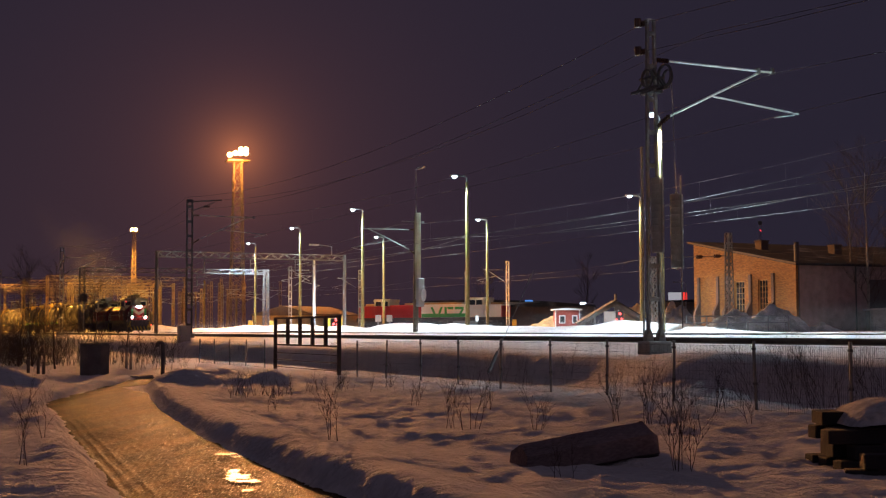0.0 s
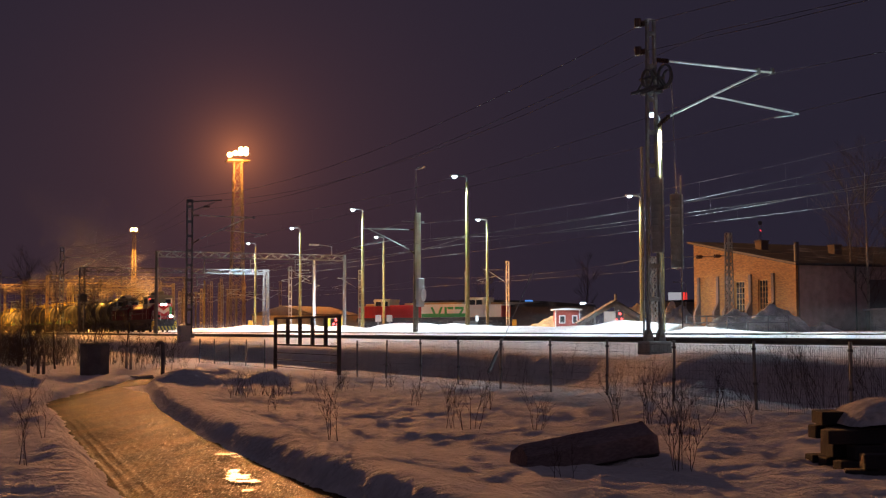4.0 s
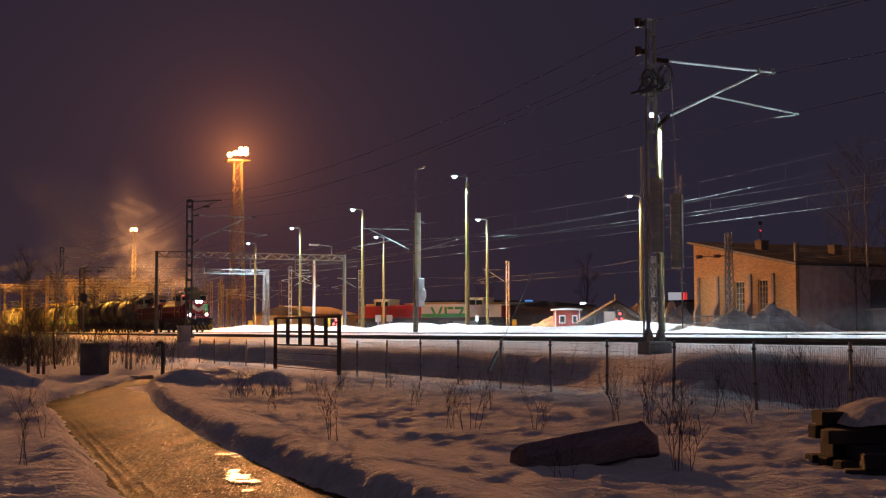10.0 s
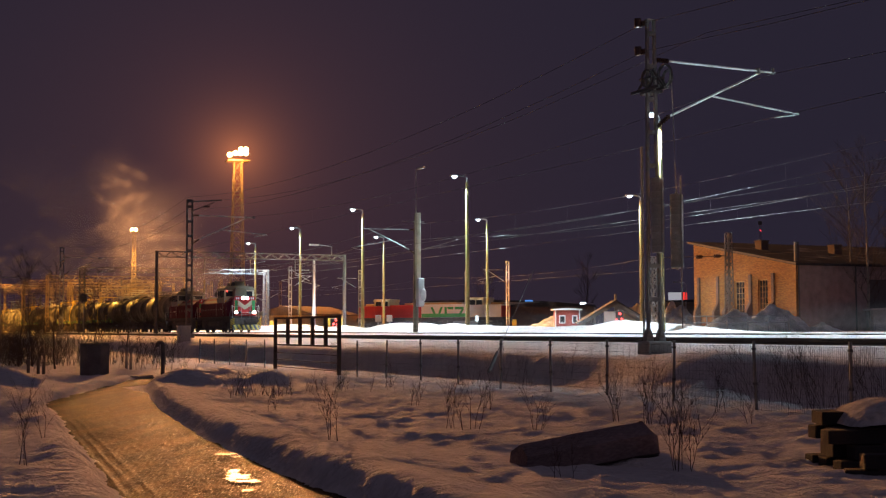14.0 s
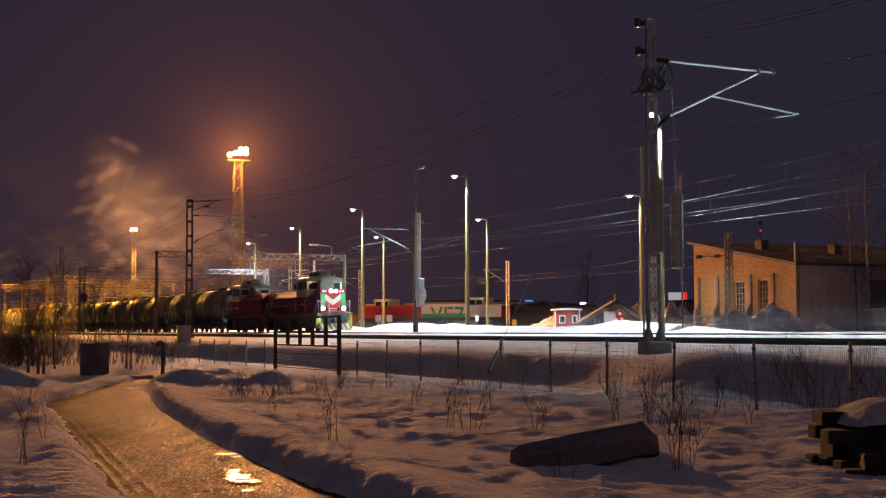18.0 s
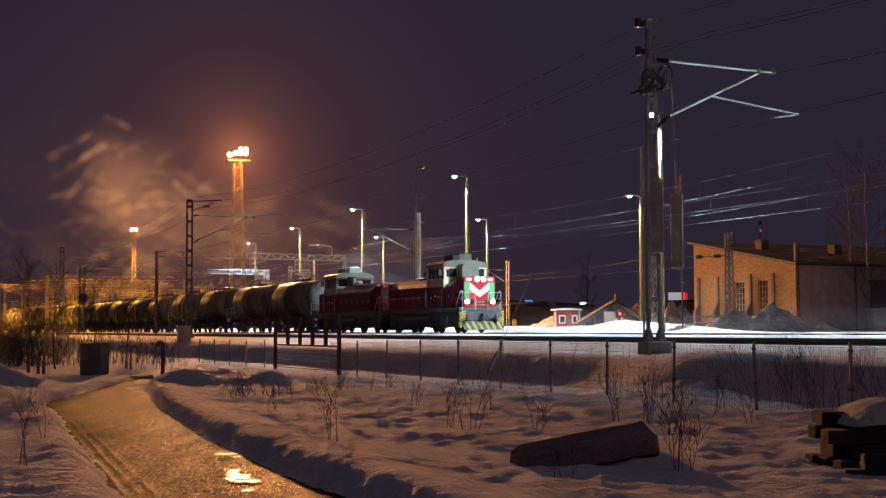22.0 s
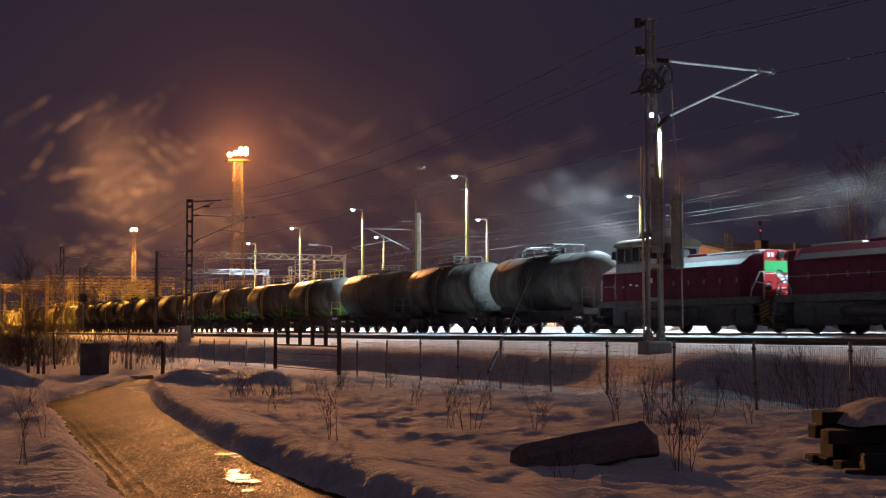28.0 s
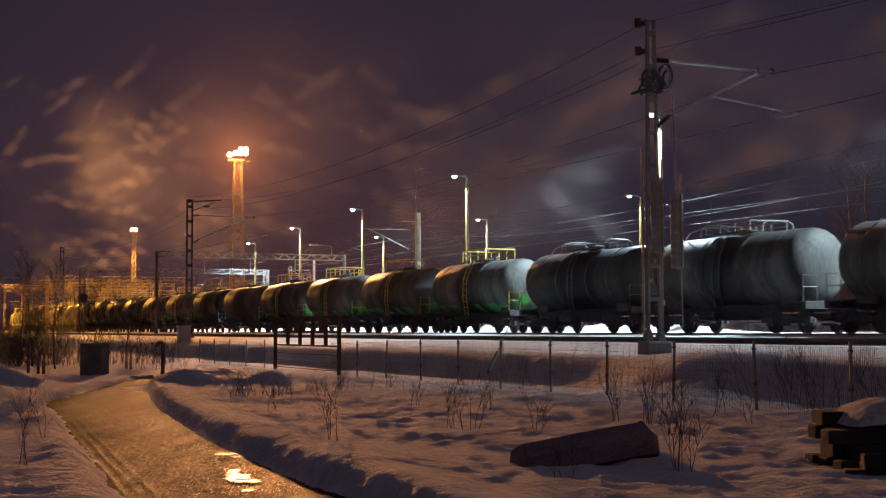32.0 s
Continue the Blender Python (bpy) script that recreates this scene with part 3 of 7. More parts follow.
def loco_end(loco, x, dirn, lit, skirt=True):
    """Buffer beam, chevrons, hand rails and lamps at one end of a locomotive."""
    d = dirn
    part("buffer_beam", Form().box(min(x, x + 0.12 * d), max(x, x + 0.12 * d), -1.45, 1.45, 0.75, 1.30, 0.02), UNDER, loco)
    for y in (-0.93, 0.93):
        b = part("buffer", BUFFER, UNDER, loco, smooth=True)
        b.matrix_basis = pose(x + 0.12 * d, y, 1.06, 0, 0, 0 if d > 0 else 180)
    part("coupler", Form().box(min(x, x + 0.55 * d), max(x, x + 0.55 * d), -0.12, 0.12, 0.90, 1.18, 0.03), UNDER, loco)
    plough = part("snow_plough", Form().prism([(x + 0.05 * d, 0.75), (x + 0.45 * d, 0.18), (x + 0.35 * d, 0.18), (x - 0.05 * d, 0.75)], -1.3, 1.3), BLACK, loco)
    for i in range(6):
        y = -1.2 + 0.42 * i
        f = Form().add([(x + 0.16 * d, y, 0.70), (x + 0.16 * d, y + 0.2, 0.70), (x + 0.47 * d, y + 0.34, 0.22), (x + 0.47 * d, y + 0.14, 0.22)], [(0, 1, 2, 3)])
        f.v = [(p[0] + 0.0, p[1], p[2]) for p in f.v]
        part("chevron_stripe", f, DIRTY_YELLOW, plough)
    xx0, xx1 = sorted((x - 0.55 * d, x + 0.1 * d))
    xf = x + 0.125 * d
    for y in (-1.28, 1.28):
        plate = sorted((x + 0.08 * d, x + 0.12 * d))
        steps = part("step", Form().box(xx0, xx1, y - 0.2, y + 0.2, 0.35, 0.40).box(xx0, xx1, y - 0.2, y + 0.2, 0.76, 0.80).box(*plate, y - 0.21, y + 0.21, 0.30, 1.34), BLACK, loco)
        for i in range(6):
            zz = 0.30 + 0.155 * i
            part("warning_stripe", Form().add([(xf, y - 0.2, zz), (xf, y + 0.2, zz + 0.19), (xf, y + 0.2, zz + 0.265), (xf, y - 0.2, zz + 0.075)], [(0, 1, 2, 3)]), YELLOW if lit else DIRTY_YELLOW, steps)
        part("hand_rail", rail_loop(Form(), [(x - 0.75 * d, y, 1.5), (x - 0.70 * d, y, 1.75), (x - 0.15 * d, y, 2.48), (x + 0.05 * d, y, 2.5), (x + 0.1 * d, y, 2.4), (x + 0.1 * d, y, 1.3)], 0.024), GALV, loco)
        part("hand_rail", rail_loop(Form(), [(x + 0.1 * d, y, 2.0), (x - 0.42 * d, y, 2.1)], 0.018), GALV, loco)
        part("hand_rail", rail_loop(Form(), [(x + 0.1 * d, y, 2.4), (x + 0.1 * d, 0.45 * (1 if y > 0 else -1), 2.4), (x + 0.1 * d, 0.4 * (1 if y > 0 else -1), 1.35)], 0.02), GALV, loco)
    part("air_hose", Form().path([(x + 0.12 * d, 0.35, 1.05), (x + 0.34 * d, 0.36, 0.95), (x + 0.36 * d, 0.38, 0.6), (x + 0.28 * d, 0.4, 0.42)], 0.03), BLACK, loco)
    part("end_platform", Form().box(*sorted((x - 1.0 * d, x + 0.1 * d)), -1.45, 1.45, 1.34, 1.44, 0.02), UNDER, loco)


def face_paint(loco, x, d, z0, z1, w, lit, big_lamp_z):
    """A hood's end, red: green uprights and a pale V on the leading one, a green band and a short V on the other."""
    e = 0.006 * d
    if lit:
        for y in (-1, 1):
            a, b = sorted((y * (w - 0.04), y * (w - 0.34)))
            part("green_panel", Form().box(*sorted((x, x + e)), a, b, z0 + 0.55, z1 - 0.38), GREEN, loco)
            v = Form().add([(x + e, 0, z0 + 0.62), (x + e, 0, z0 + 1.02), (x + e, y * (w - 0.37), z1 - 0.36), (x + e, y * (w - 0.36), z1 - 0.82)], [(0, 1, 2, 3)])
            part("pale_chevron", v, CREAM, loco)
    else:
        part("green_panel", Form().box(*sorted((x, x + e)), -w + 0.02, w - 0.02, z0 + 0.98, z1 - 0.44), GREEN, loco, "green band across the hood end")
        for y in (-1, 1):
            v = Form().add([(x + e, 0, z0 + 0.50), (x + e, 0, z0 + 0.80), (x + e, y * 0.30, z0 + 0.97), (x + e, y * 0.52, z0 + 0.97)], [(0, 1, 2, 3)])
            part("pale_chevron", v, WHITE, loco)
    lampf = Form().lathe([(0, 0.17), (0.08, 0.16), (0.09, 0.13)], axis="x", n=18)
    for y in (-1, 1):
        for yy in (0.86, 0.54) if lit else (0.86,):
            ring = part("headlight", lampf, BLACK, loco)
            ring.matrix_basis = pose(x, y * yy, z0 + 0.36, 0, 0, 0 if d > 0 else 180)
            bright = lit and yy > 0.6
            part("lens", Form().lathe([(0.06, 0.15), (0.10, 0.12), (0.12, 0.0)], axis="x", n=18), HEADLIGHT if bright else GLASS, ring, "lit white headlight" if bright else "dark headlight glass")
    for yy in (-0.2, 0.2):
        ring = part("headlight", Form().lathe([(0, 0.165), (0.16, 0.16), (0.17, 0.13)], axis="x", n=18), BLACK, loco)
        ring.matrix_basis = pose(x - 0.04 * d, yy, big_lamp_z, 0, 0, 0 if d > 0 else 180)
        part("lens", Form().lathe([(0.13, 0.14), (0.18, 0.10), (0.20, 0.0)], axis="x", n=18), HEADLIGHT if lit else GLASS, ring, "lit white headlight" if lit else "dark headlight glass")
    # running number: short bars
    for y in (-0.86, -0.66, 0.56, 0.76):
        part("number_bar", Form().box(*sorted((x, x + e)), y, y + 0.12, z1 - 0.28, z1 - 0.10), WHITE, loco)
    for z in (z0 + 0.16, z0 + 0.34):
        part("grab_bar", Form().tube((x + 0.05 * d, -0.35, z), (x + 0.05 * d, 0.35, z), 0.015), GALV, loco)


def cab(loco, x0, x1, paint):
    """The driver's cab between x0 and x1 (x1 > x0): pale band, dark side windows, pale framed end windows, arched roof."""
    w, z0, zs, zw, zt = 1.5, 1.5, 2.80, 3.27, 4.02
    part("cab_body", Form().box(x0, x1, -w, w, z0, zs, 0.03), SHADED_RED, loco, "lower cab wall, red darkened as in shade")
    part("cab_band", Form().box(x0, x1, -w + 0.004, w - 0.004, zs + 0.002, zw, 0.02), BAND if paint is CREAM else PALE_BAND, loco, "dull beige band below the windows")
    mid = (x0 + x1) / 2
    for y in (-w + 0.05, w - 0.13):
        for x in (x0 + 0.02, mid - 0.05, x1 - 0.12):
            corner = x > x1 - 0.2 or x < x0 + 0.1
            part("side_window_post", Form().box(x, x + 0.10, y, y + 0.08, zw, zt), paint if corner and x > mid else BLACK, loco)
    for y in (-w + 0.09, w - 0.09):
        for a, b in ((x0 + 0.12, mid - 0.05), (mid + 0.05, x1 - 0.12)):
            pane = part("cab_window", Form().box(a, b, y - 0.01, y + 0.01, zw, zt), GLASS, loco)
            part("window_frame", Form().box(a, b, y - 0.02, y + 0.02, zw, zw + 0.05).box(a, b, y - 0.02, y + 0.02, zt - 0.05, zt).box((a + b) / 2 - 0.015, (a + b) / 2 + 0.015, y - 0.02, y + 0.02, zw + 0.05, zt - 0.05), OLD_STEEL, pane)
    # end walls: three posts, a sill and a head, pale painted, with a window on each side
    for x, k in ((x0, 1), (x1, -1)):
        xa, xb = sorted((x, x + 0.09 * k))
        part("window_post", Form().box(xa, xb, -0.28, 0.28, zw, zt), paint, loco)
        for s in (-1, 1):
            part("window_post", Form().box(xa, xb, *sorted((s * (w - 0.05), s * (w - 0.20))), zw, zt), paint, loco)
            part("window_sill", Form().box(xa, xb, *sorted((s * (w - 0.20), s * 0.28)), zw, zw + 0.14), paint, loco)
            part("window_head", Form().box(xa, xb, *sorted((s * (w - 0.20), s * 0.28)), zt - 0.10, zt), paint, loco)
        for s in (-1, 1):
            part("cab_window", Form().box(x + 0.04 * k - 0.01, x + 0.04 * k + 0.01, *sorted((s * (w - 0.20), s * 0.28)), zw + 0.14, zt - 0.10), GLASS, loco)
        # pale outer panels beside the sloping hood shoulders
        e = -0.008 * k
        for s in (-1, 1):
            part("corner_panel", Form().box(*sorted((x, x + e)), *sorted((s * (w - 0.02), s * 0.75)), zs - 0.05, zw - 0.002), paint, loco)
    part("yellow_plate", Form().box(x1, x1 + 0.014, -w + 0.10, -w + 0.32, zs + 0.06, zs + 0.22), YELLOW, loco)
    roof = [(-w - 0.02, zt + 0.002)] + [(w * 1.013 * math.cos(a) ** 0.6 if a < math.pi / 2 else -w * 1.013 * abs(math.cos(a)) ** 0.6, zt + 0.08 + 0.34 * math.sin(a)) for a in [math.pi * i / 14 for i in range(15)]][::-1] + [(w + 0.02, zt + 0.002)]
    part("cab_roof", Form().prism(roof, x0 - 0.08, x1 + 0.08, axis="x"), ROOF_PAINT, loco, "arched dark cab roof", True)
    part("roof_unit", Form().box(x0 + 0.9, x1 - 0.25, -0.75, 0.55, zt + 0.38, zt + 0.74, 0.06), BLACK, loco)
    part("roof_box", Form().box(x1 - 0.75, x1 - 0.2, -0.35, 0.55, zt + 0.40, zt + 0.86, 0.05), OLIVE if paint is CREAM else GREY, loco)
    part("roof_horn", Form().tube((x0 + 0.4, -0.5, zt + 0.25), (x0 + 0.4, -0.5, zt + 0.5), 0.05).tube((x0 + 0.3, -0.5, zt + 0.5), (x0 + 0.75, -0.5, zt + 0.5), 0.03, 0.09), OLD_STEEL, loco)
    part("aerial", Form().tube((x1 - 0.2, 0.9, zt + 0.2), (x1 - 0.2, 0.9, zt + 0.6), 0.03), GALV, loco)
    for x in (x0 + 0.05, x1 - 0.22):
        part("mirror", Form().box(x, x + 0.06, -w - 0.24, -w - 0.02, 3.45, 3.85, 0.01), BLACK, loco)
    door = part("cab_door", Form().box(x0 + 0.15, x0 + 0.80, -w - 0.014, -w, 1.55, zs - 0.03), SHADED_RED, loco)
    part("door_handle", Form().box(x0 + 0.68, x0 + 0.74, -w - 0.05, -w - 0.014, 2.1, 2.2), GALV, door)
    for i in range(2):
        part("side_mark", Form().box(x0 + 1.2 + 0.5 * i, x0 + 1.38 + 0.5 * i, -w - 0.008, -w, 2.2 - 0.05 * i, 2.28 - 0.05 * i), WHITE, loco)
    for x in (x0 + 0.08, x1 - 0.08):
        part("hand_rail", rail_loop(Form(), [(x, -w - 0.02, 1.6), (x, -w - 0.08, 1.7), (x, -w - 0.08, 2.6), (x, -w - 0.02, 2.7)], 0.016), GALV, loco)


def hood(loco, x0, x1, z1, taper=0.0):
    """A full-width engine hood between x0 and x1; taper: the length over which it narrows to the nose (at x1 if positive, at x0 if negative)."""
    w, zs, top = 1.43, 2.80, 0.74
    full, slim = sloped_outline(w, 1.5, zs, z1, top), sloped_outline(1.04, 1.5, z1 - 0.16, z1 - 0.03, 0.80)
    a, b = (x0, x1 - taper) if taper > 0 else (x0 - taper, x1)
    secs = [(a, full), (b, full)]
    if taper > 0:
        secs += [(b + 0.25, slim), (x1, slim)]
    elif taper < 0:
        secs = [(x0, slim), (a - 0.25, slim)] + secs
    part("engine_hood", loft(Form(), secs), SHADED_RED, loco, "engine hood with sloping shoulders, red darkened as in shade")
    if b - a < 0.6:
        return
    # pale stripe low on the slope, doors with handles on the side
    dy, dz = (top - w), (z1 - zs)
    k = math.hypot(dy, dz)
    for s in (-1, 1):
        p0, p1 = Vector((0, s * (w + dy * 0.07 + 0.006 * dz / k), zs + dz * 0.07 + 0.006)), Vector((0, s * (w + dy * 0.50 + 0.006 * dz / k), zs + dz * 0.50 + 0.006))
        part("side_stripe", Form().add([(a + 0.02, p0.y, p0.z), (b - 0.02, p0.y, p0.z), (b - 0.02, p1.y, p1.z), (a + 0.02, p1.y, p1.z)], [(0, 1, 2, 3)]), STRIPE, loco)
        n = max(1, int((b - a) / 1.0))
        for i in range(n):
            c, d = a + (b - a) * (i + 0.05) / n, a + (b - a) * (i + 0.95) / n
            leaf = part("hood_door", Form().box(c, d, *sorted((s * w, s * (w + 0.018))), 1.62, zs - 0.10, 0.006), SHADED_RED, loco)
            part("door_handle", Form().box(d - 0.13, d - 0.09, *sorted((s * (w + 0.018), s * (w + 0.05))), 2.1, 2.3), OLD_STEEL, leaf)
            if i % 2 == 0:
                for j in range(4):
                    part("louvre", Form().box(c + 0.15, d - 0.2, *sorted((s * (w + 0.018), s * (w + 0.032))), 2.30 + 0.09 * j, 2.34 + 0.09 * j), SHADED_RED, leaf)


def locomotive(label, cab_at, lit, paint):
    """A diesel hood locomotive, front at x = 0, running towards +x."""
    L = 12.0
    loco = thing("locomotive", pose(0, 0, 0), label, "locomotive", "locomotives of the train")
    part("underframe", Form().box(-L, 0, -1.42, 1.42, 1.22, 1.5, 0.03).box(-7.6, -4.4, -1.2, 1.2, 0.36, 1.22, 0.05), UNDER, loco)
    part("air_tank", Form().tube((-8.2, -1.28, 0.85), (-4.4, -1.28, 0.85), 0.2, n=14), UNDER, loco, smooth=True)
    for x in (-2.7, -L + 2.7):
        bogie(loco, x, 2.4, 0.5)
        for y in (-1.2, 1.1):
            part("bogie_side_frame", Form().box(x - 1.95, x + 1.95, y, y + 0.1, 0.34, 1.2, 0.03), UNDER, loco)
            for dx in (-0.75, 0.75):
                part("spring", Form().lathe([(0.5, 0.10), (1.0, 0.10)], (x + dx, y * 1.06, 0), "z", 10), UNDER, loco)
    part("walkway", Form().box(-L, 0, -1.5, 1.5, 1.44, 1.5), UNDER, loco)
    c0, c1 = cab_at
    zh = 3.36
    hood(loco, c1, -0.25, zh, 1.0)
    hood(loco, -L + 0.25, c0, zh if c0 > -8 else 3.2, -0.8 if c0 > -8 else 0.0)
    cab(loco, c0, c1, paint)
    loco_end(loco, 0, 1, lit)
    loco_end(loco, -L, -1, False)
    part("nose", Form().prism(hood_outline(1.03, 1.52, 3.38, 0.16), -0.27, -0.19, axis="x"), RED, loco, "red hood end with green paint")
    face_paint(loco, -0.19, 1, 1.5, 3.38, 1.03, lit, 3.20)
    part("rear_panel", Form().box(-L + 0.18, -L + 0.26, -1.02, 1.02, 1.5, 2.9, 0.03), RED, loco)
    if c1 < -5:
        # long hood in front: snowy cover, red tail of the top, stack and silencer before the cab
        part("hood_top", Form().box(c1 + 3.4, -0.9, -0.70, 0.70, zh - 0.02, zh + 0.09, 0.04), PALE_CAB, loco, "snow-dusted pale hood cover")
        part("hood_cover", Form().box(c1 + 2.0, c1 + 3.38, -0.70, 0.70, zh - 0.02, zh + 0.13, 0.05), RED, loco, "red raised hood cover")
        part("exhaust_stack", Form().lathe([(zh - 0.1, 0.30), (zh + 0.50, 0.33), (zh + 0.72, 0.28), (zh + 0.74, 0.2), (zh + 0.5, 0.18)], (c1 + 0.42, -0.42, 0), "z", 18), BLACK, loco, "black rounded exhaust pipe", True)
        part("silencer", Form().box(c1 + 0.3, c1 + 0.9, -0.1, 0.3, zh - 0.05, zh + 0.45, 0.08), GREY, loco)
    else:
        part("hood_top", Form().box(-L + 1.2, c0 - 3.4, -0.70, 0.70, zh - 0.02, zh + 0.09, 0.04), CREAM, loco, "snow-dusted pale hood cover")
        part("hood_cover", Form().box(c0 - 3.2, c0 - 0.9, -0.6, 0.6, zh - 0.02, zh + 0.14, 0.05), SHADED_RED, loco)
        part("intake_cover", Form().prism([(y - 0.12, z) for y, z in hood_outline(0.56, 3.3, 4.2, 0.3)], c1 + 0.10, c1 + 0.95, axis="x"), OLIVE, loco, "grimy olive rounded intake cover", True)
        part("exhaust_stack", Form().lathe([(4.2, 0.2), (4.85, 0.2), (4.86, 0.15), (4.6, 0.15)], (c0 + 0.85, -0.15, 0), "z", 16), BLACK, loco, smooth=True)
    part("hood_rail", rail_loop(Form(), [(-L + 0.4, -1.47, 2.2), (c0 - 0.1, -1.47, 2.2)], 0.016), OLD_STEEL, loco)
    if lit:
        part("tail_lamp", Form().lathe([(0, 0.06), (0.05, 0.06), (0.06, 0.0)], (c1 + 0.01, -1.2, zh + 0.55), "x", 12), RED_GLOW, loco, "small lit red lamp on the cab")
    return loco


def tank_wagon(label, shell, belly, top_rail, dome):
    """A four-axle bogie tank wagon, middle at x = 0."""
    R, zc, half = 1.5, 2.68, 4.45
    wagon = thing("tank_wagon", pose(0, 0, 0), label, "tank wagon", "wagons of the train")
    ends = [(math.sin(a), -0.66 * math.cos(a)) for a in [math.pi / 2 * i / 8 for i in range(9)]]
    prof = [(-half + d, R * k) for k, d in ends] + [(-half * 0.45, R), (-half * 0.42, R + 0.012), (half * 0.1, R + 0.012), (half * 0.12, R)] + [(half - d, R * k) for k, d in reversed(ends)]
    part("tank", Form().lathe(prof, (0, 0, zc), "x", 40), shell, wagon, "", True)
    if belly:
        lo = [(-half + d, R * k + 0.008) for k, d in ends if k > 0.3] + [(half - d, R * k + 0.008) for k, d in reversed(ends) if k > 0.3]
        part("belly", Form().lathe(lo, (0, 0, zc), "x", 16, math.radians(222), math.radians(318)), belly, wagon, "green painted underside", True)
    for x in (-half + 1.0, -half * 0.3, half * 0.35, half - 1.0):
        part("tank_strap", Form().lathe([(x - 0.05, R + 0.005), (x - 0.05, R + 0.025), (x + 0.05, R + 0.025), (x + 0.05, R + 0.005)], (0, 0, zc), "x", 36), UNDER, wagon)
    for x in (-0.95, 1.35):
        part("stiffener_ring", Form().lathe([(x - 0.16, R + 0.004), (x - 0.16, R + 0.05), (x + 0.16, R + 0.05), (x + 0.16, R + 0.004)], (0, 0, zc), "x", 36), shell, wagon, "", True)
    for x in (-half - 0.55, half + 0.55):
        part("end_label", Form().box(*sorted((x, x + (0.05 if x > 0 else -0.05))), -0.28, 0.28, zc + 0.1, zc + 0.22), WHITE, wagon)
    for x in (-3.9, 3.9):
        part("saddle", Form().box(x - 0.55, x + 0.55, -0.85, 0.85, 1.1, 1.6, 0.04), UNDER, wagon)
        bogie(wagon, x, 1.85, 0.475)
    part("centre_sill", Form().box(-5.4, 5.4, -0.3, 0.3, 0.85, 1.2), UNDER, wagon)
    for x, d in ((5.35, 1), (-5.35, -1)):
        part("end_beam", Form().box(*sorted((x - 0.1 * d, x + 0.15 * d)), -1.4, 1.4, 0.95, 1.25, 0.02).box(*sorted((x - 0.9 * d, x)), -1.45, 1.45, 1.2, 1.26), UNDER, wagon)
        part("coupler", Form().box(*sorted((x, x + 0.65 * d)), -0.13, 0.13, 0.88, 1.16, 0.03), UNDER, wagon)
        part("end_rail", Form().path([(x, -1.38, 1.26), (x, -1.38, 2.25), (x, -0.7, 2.25), (x, -0.7, 1.26)], 0.02).path([(x, -1.38, 1.8), (x, -0.7, 1.8)], 0.015), YELLOW if top_rail else OLD_STEEL, wagon)
    hub = part("dome", Form().lathe([(zc + R - 0.1, 0.45), (zc + R + 0.18, 0.45), (zc + R + 0.2, 0.40), (zc + R + 0.26, 0.0)], (0.4, 0, 0), "z", 18), shell, wagon, "", True)
    part("valve", Form().tube((1.2, 0, zc + R - 0.05), (1.2, 0, zc + R + 0.28), 0.12, n=10), UNDER, wagon)
    part("valve", Form().tube((-0.5, 0.3, zc + R - 0.05), (-0.5, 0.3, zc + R + 0.2), 0.09, n=10), UNDER, wagon)
    deck = part("walkway", Form().box(-1.3, 1.7, -0.95, -0.5, zc + R + 0.03, zc + R + 0.07).box(-1.3, 1.7, 0.5, 0.95, zc + R + 0.03, zc + R + 0.07), UNDER, wagon)
    zt = zc + R + 0.05
    rails = Form()
    hgt = 0.62 if top_rail else 0.42
    for y in (-0.95, 0.95):
        rails.path([(-1.3, y, zt + hgt), (1.7, y, zt + hgt)], 0.028)
        rails.path([(-1.3, y, zt + hgt * 0.5), (1.7, y, zt + hgt * 0.5)], 0.022)
        for x in (-1.3, -0.3, 0.7, 1.7):
            rails.path([(x, y, zt), (x, y, zt + hgt)], 0.026)
    for x in (-1.3, 1.7):
        rails.path([(x, -0.95, zt + hgt), (x, 0.95, zt + hgt)], 0.028)
    if not top_rail:
        for x in (-1.9, 2.3):
            rails.path([(x, -0.8, zt - 0.05), (x, -0.75, zt + 0.25), (x, -0.5, zt + 0.38), (x, 0.5, zt + 0.38), (x, 0.75, zt + 0.25), (x, 0.8, zt - 0.05)], 0.03)
        rails.path([(-1.9, -0.6, zt + 0.36), (-3.0, -0.55, zt + 0.2), (-3.4, -0.5, zt - 0.06)], 0.025)
    part("guard_rail", rails, YELLOW if top_rail else OLD_STEEL, wagon, "yellow guard rail" if top_rail else "")
    ladder = Form()
    for x in (-0.1, 0.35):
        ladder.path([(x, -1.0, zt), (x, -1.52, zc + 0.5), (x, -1.56, zc - 0.6), (x, -1.4, 1.0)], 0.022)
    for i in range(8):
        z = 1.15 + 0.34 * i
        y = -1.40 - 0.16 * min(1, max(0, (z - 1.0) / 1.1)) + (0.04 if z > zc + 0.5 else 0)
        ladder.path([(-0.1, y, z), (0.35, y, z)], 0.016)
    part("ladder", ladder, YELLOW if belly else UNDER, wagon)
    part("brake_gear", Form().box(-1.8, 1.6, -0.5, 0.5, 0.55, 0.85).tube((-2.0, -0.75, 0.75), (-0.9, -0.75, 0.75), 0.18, n=12), UNDER, wagon)
    return wagon


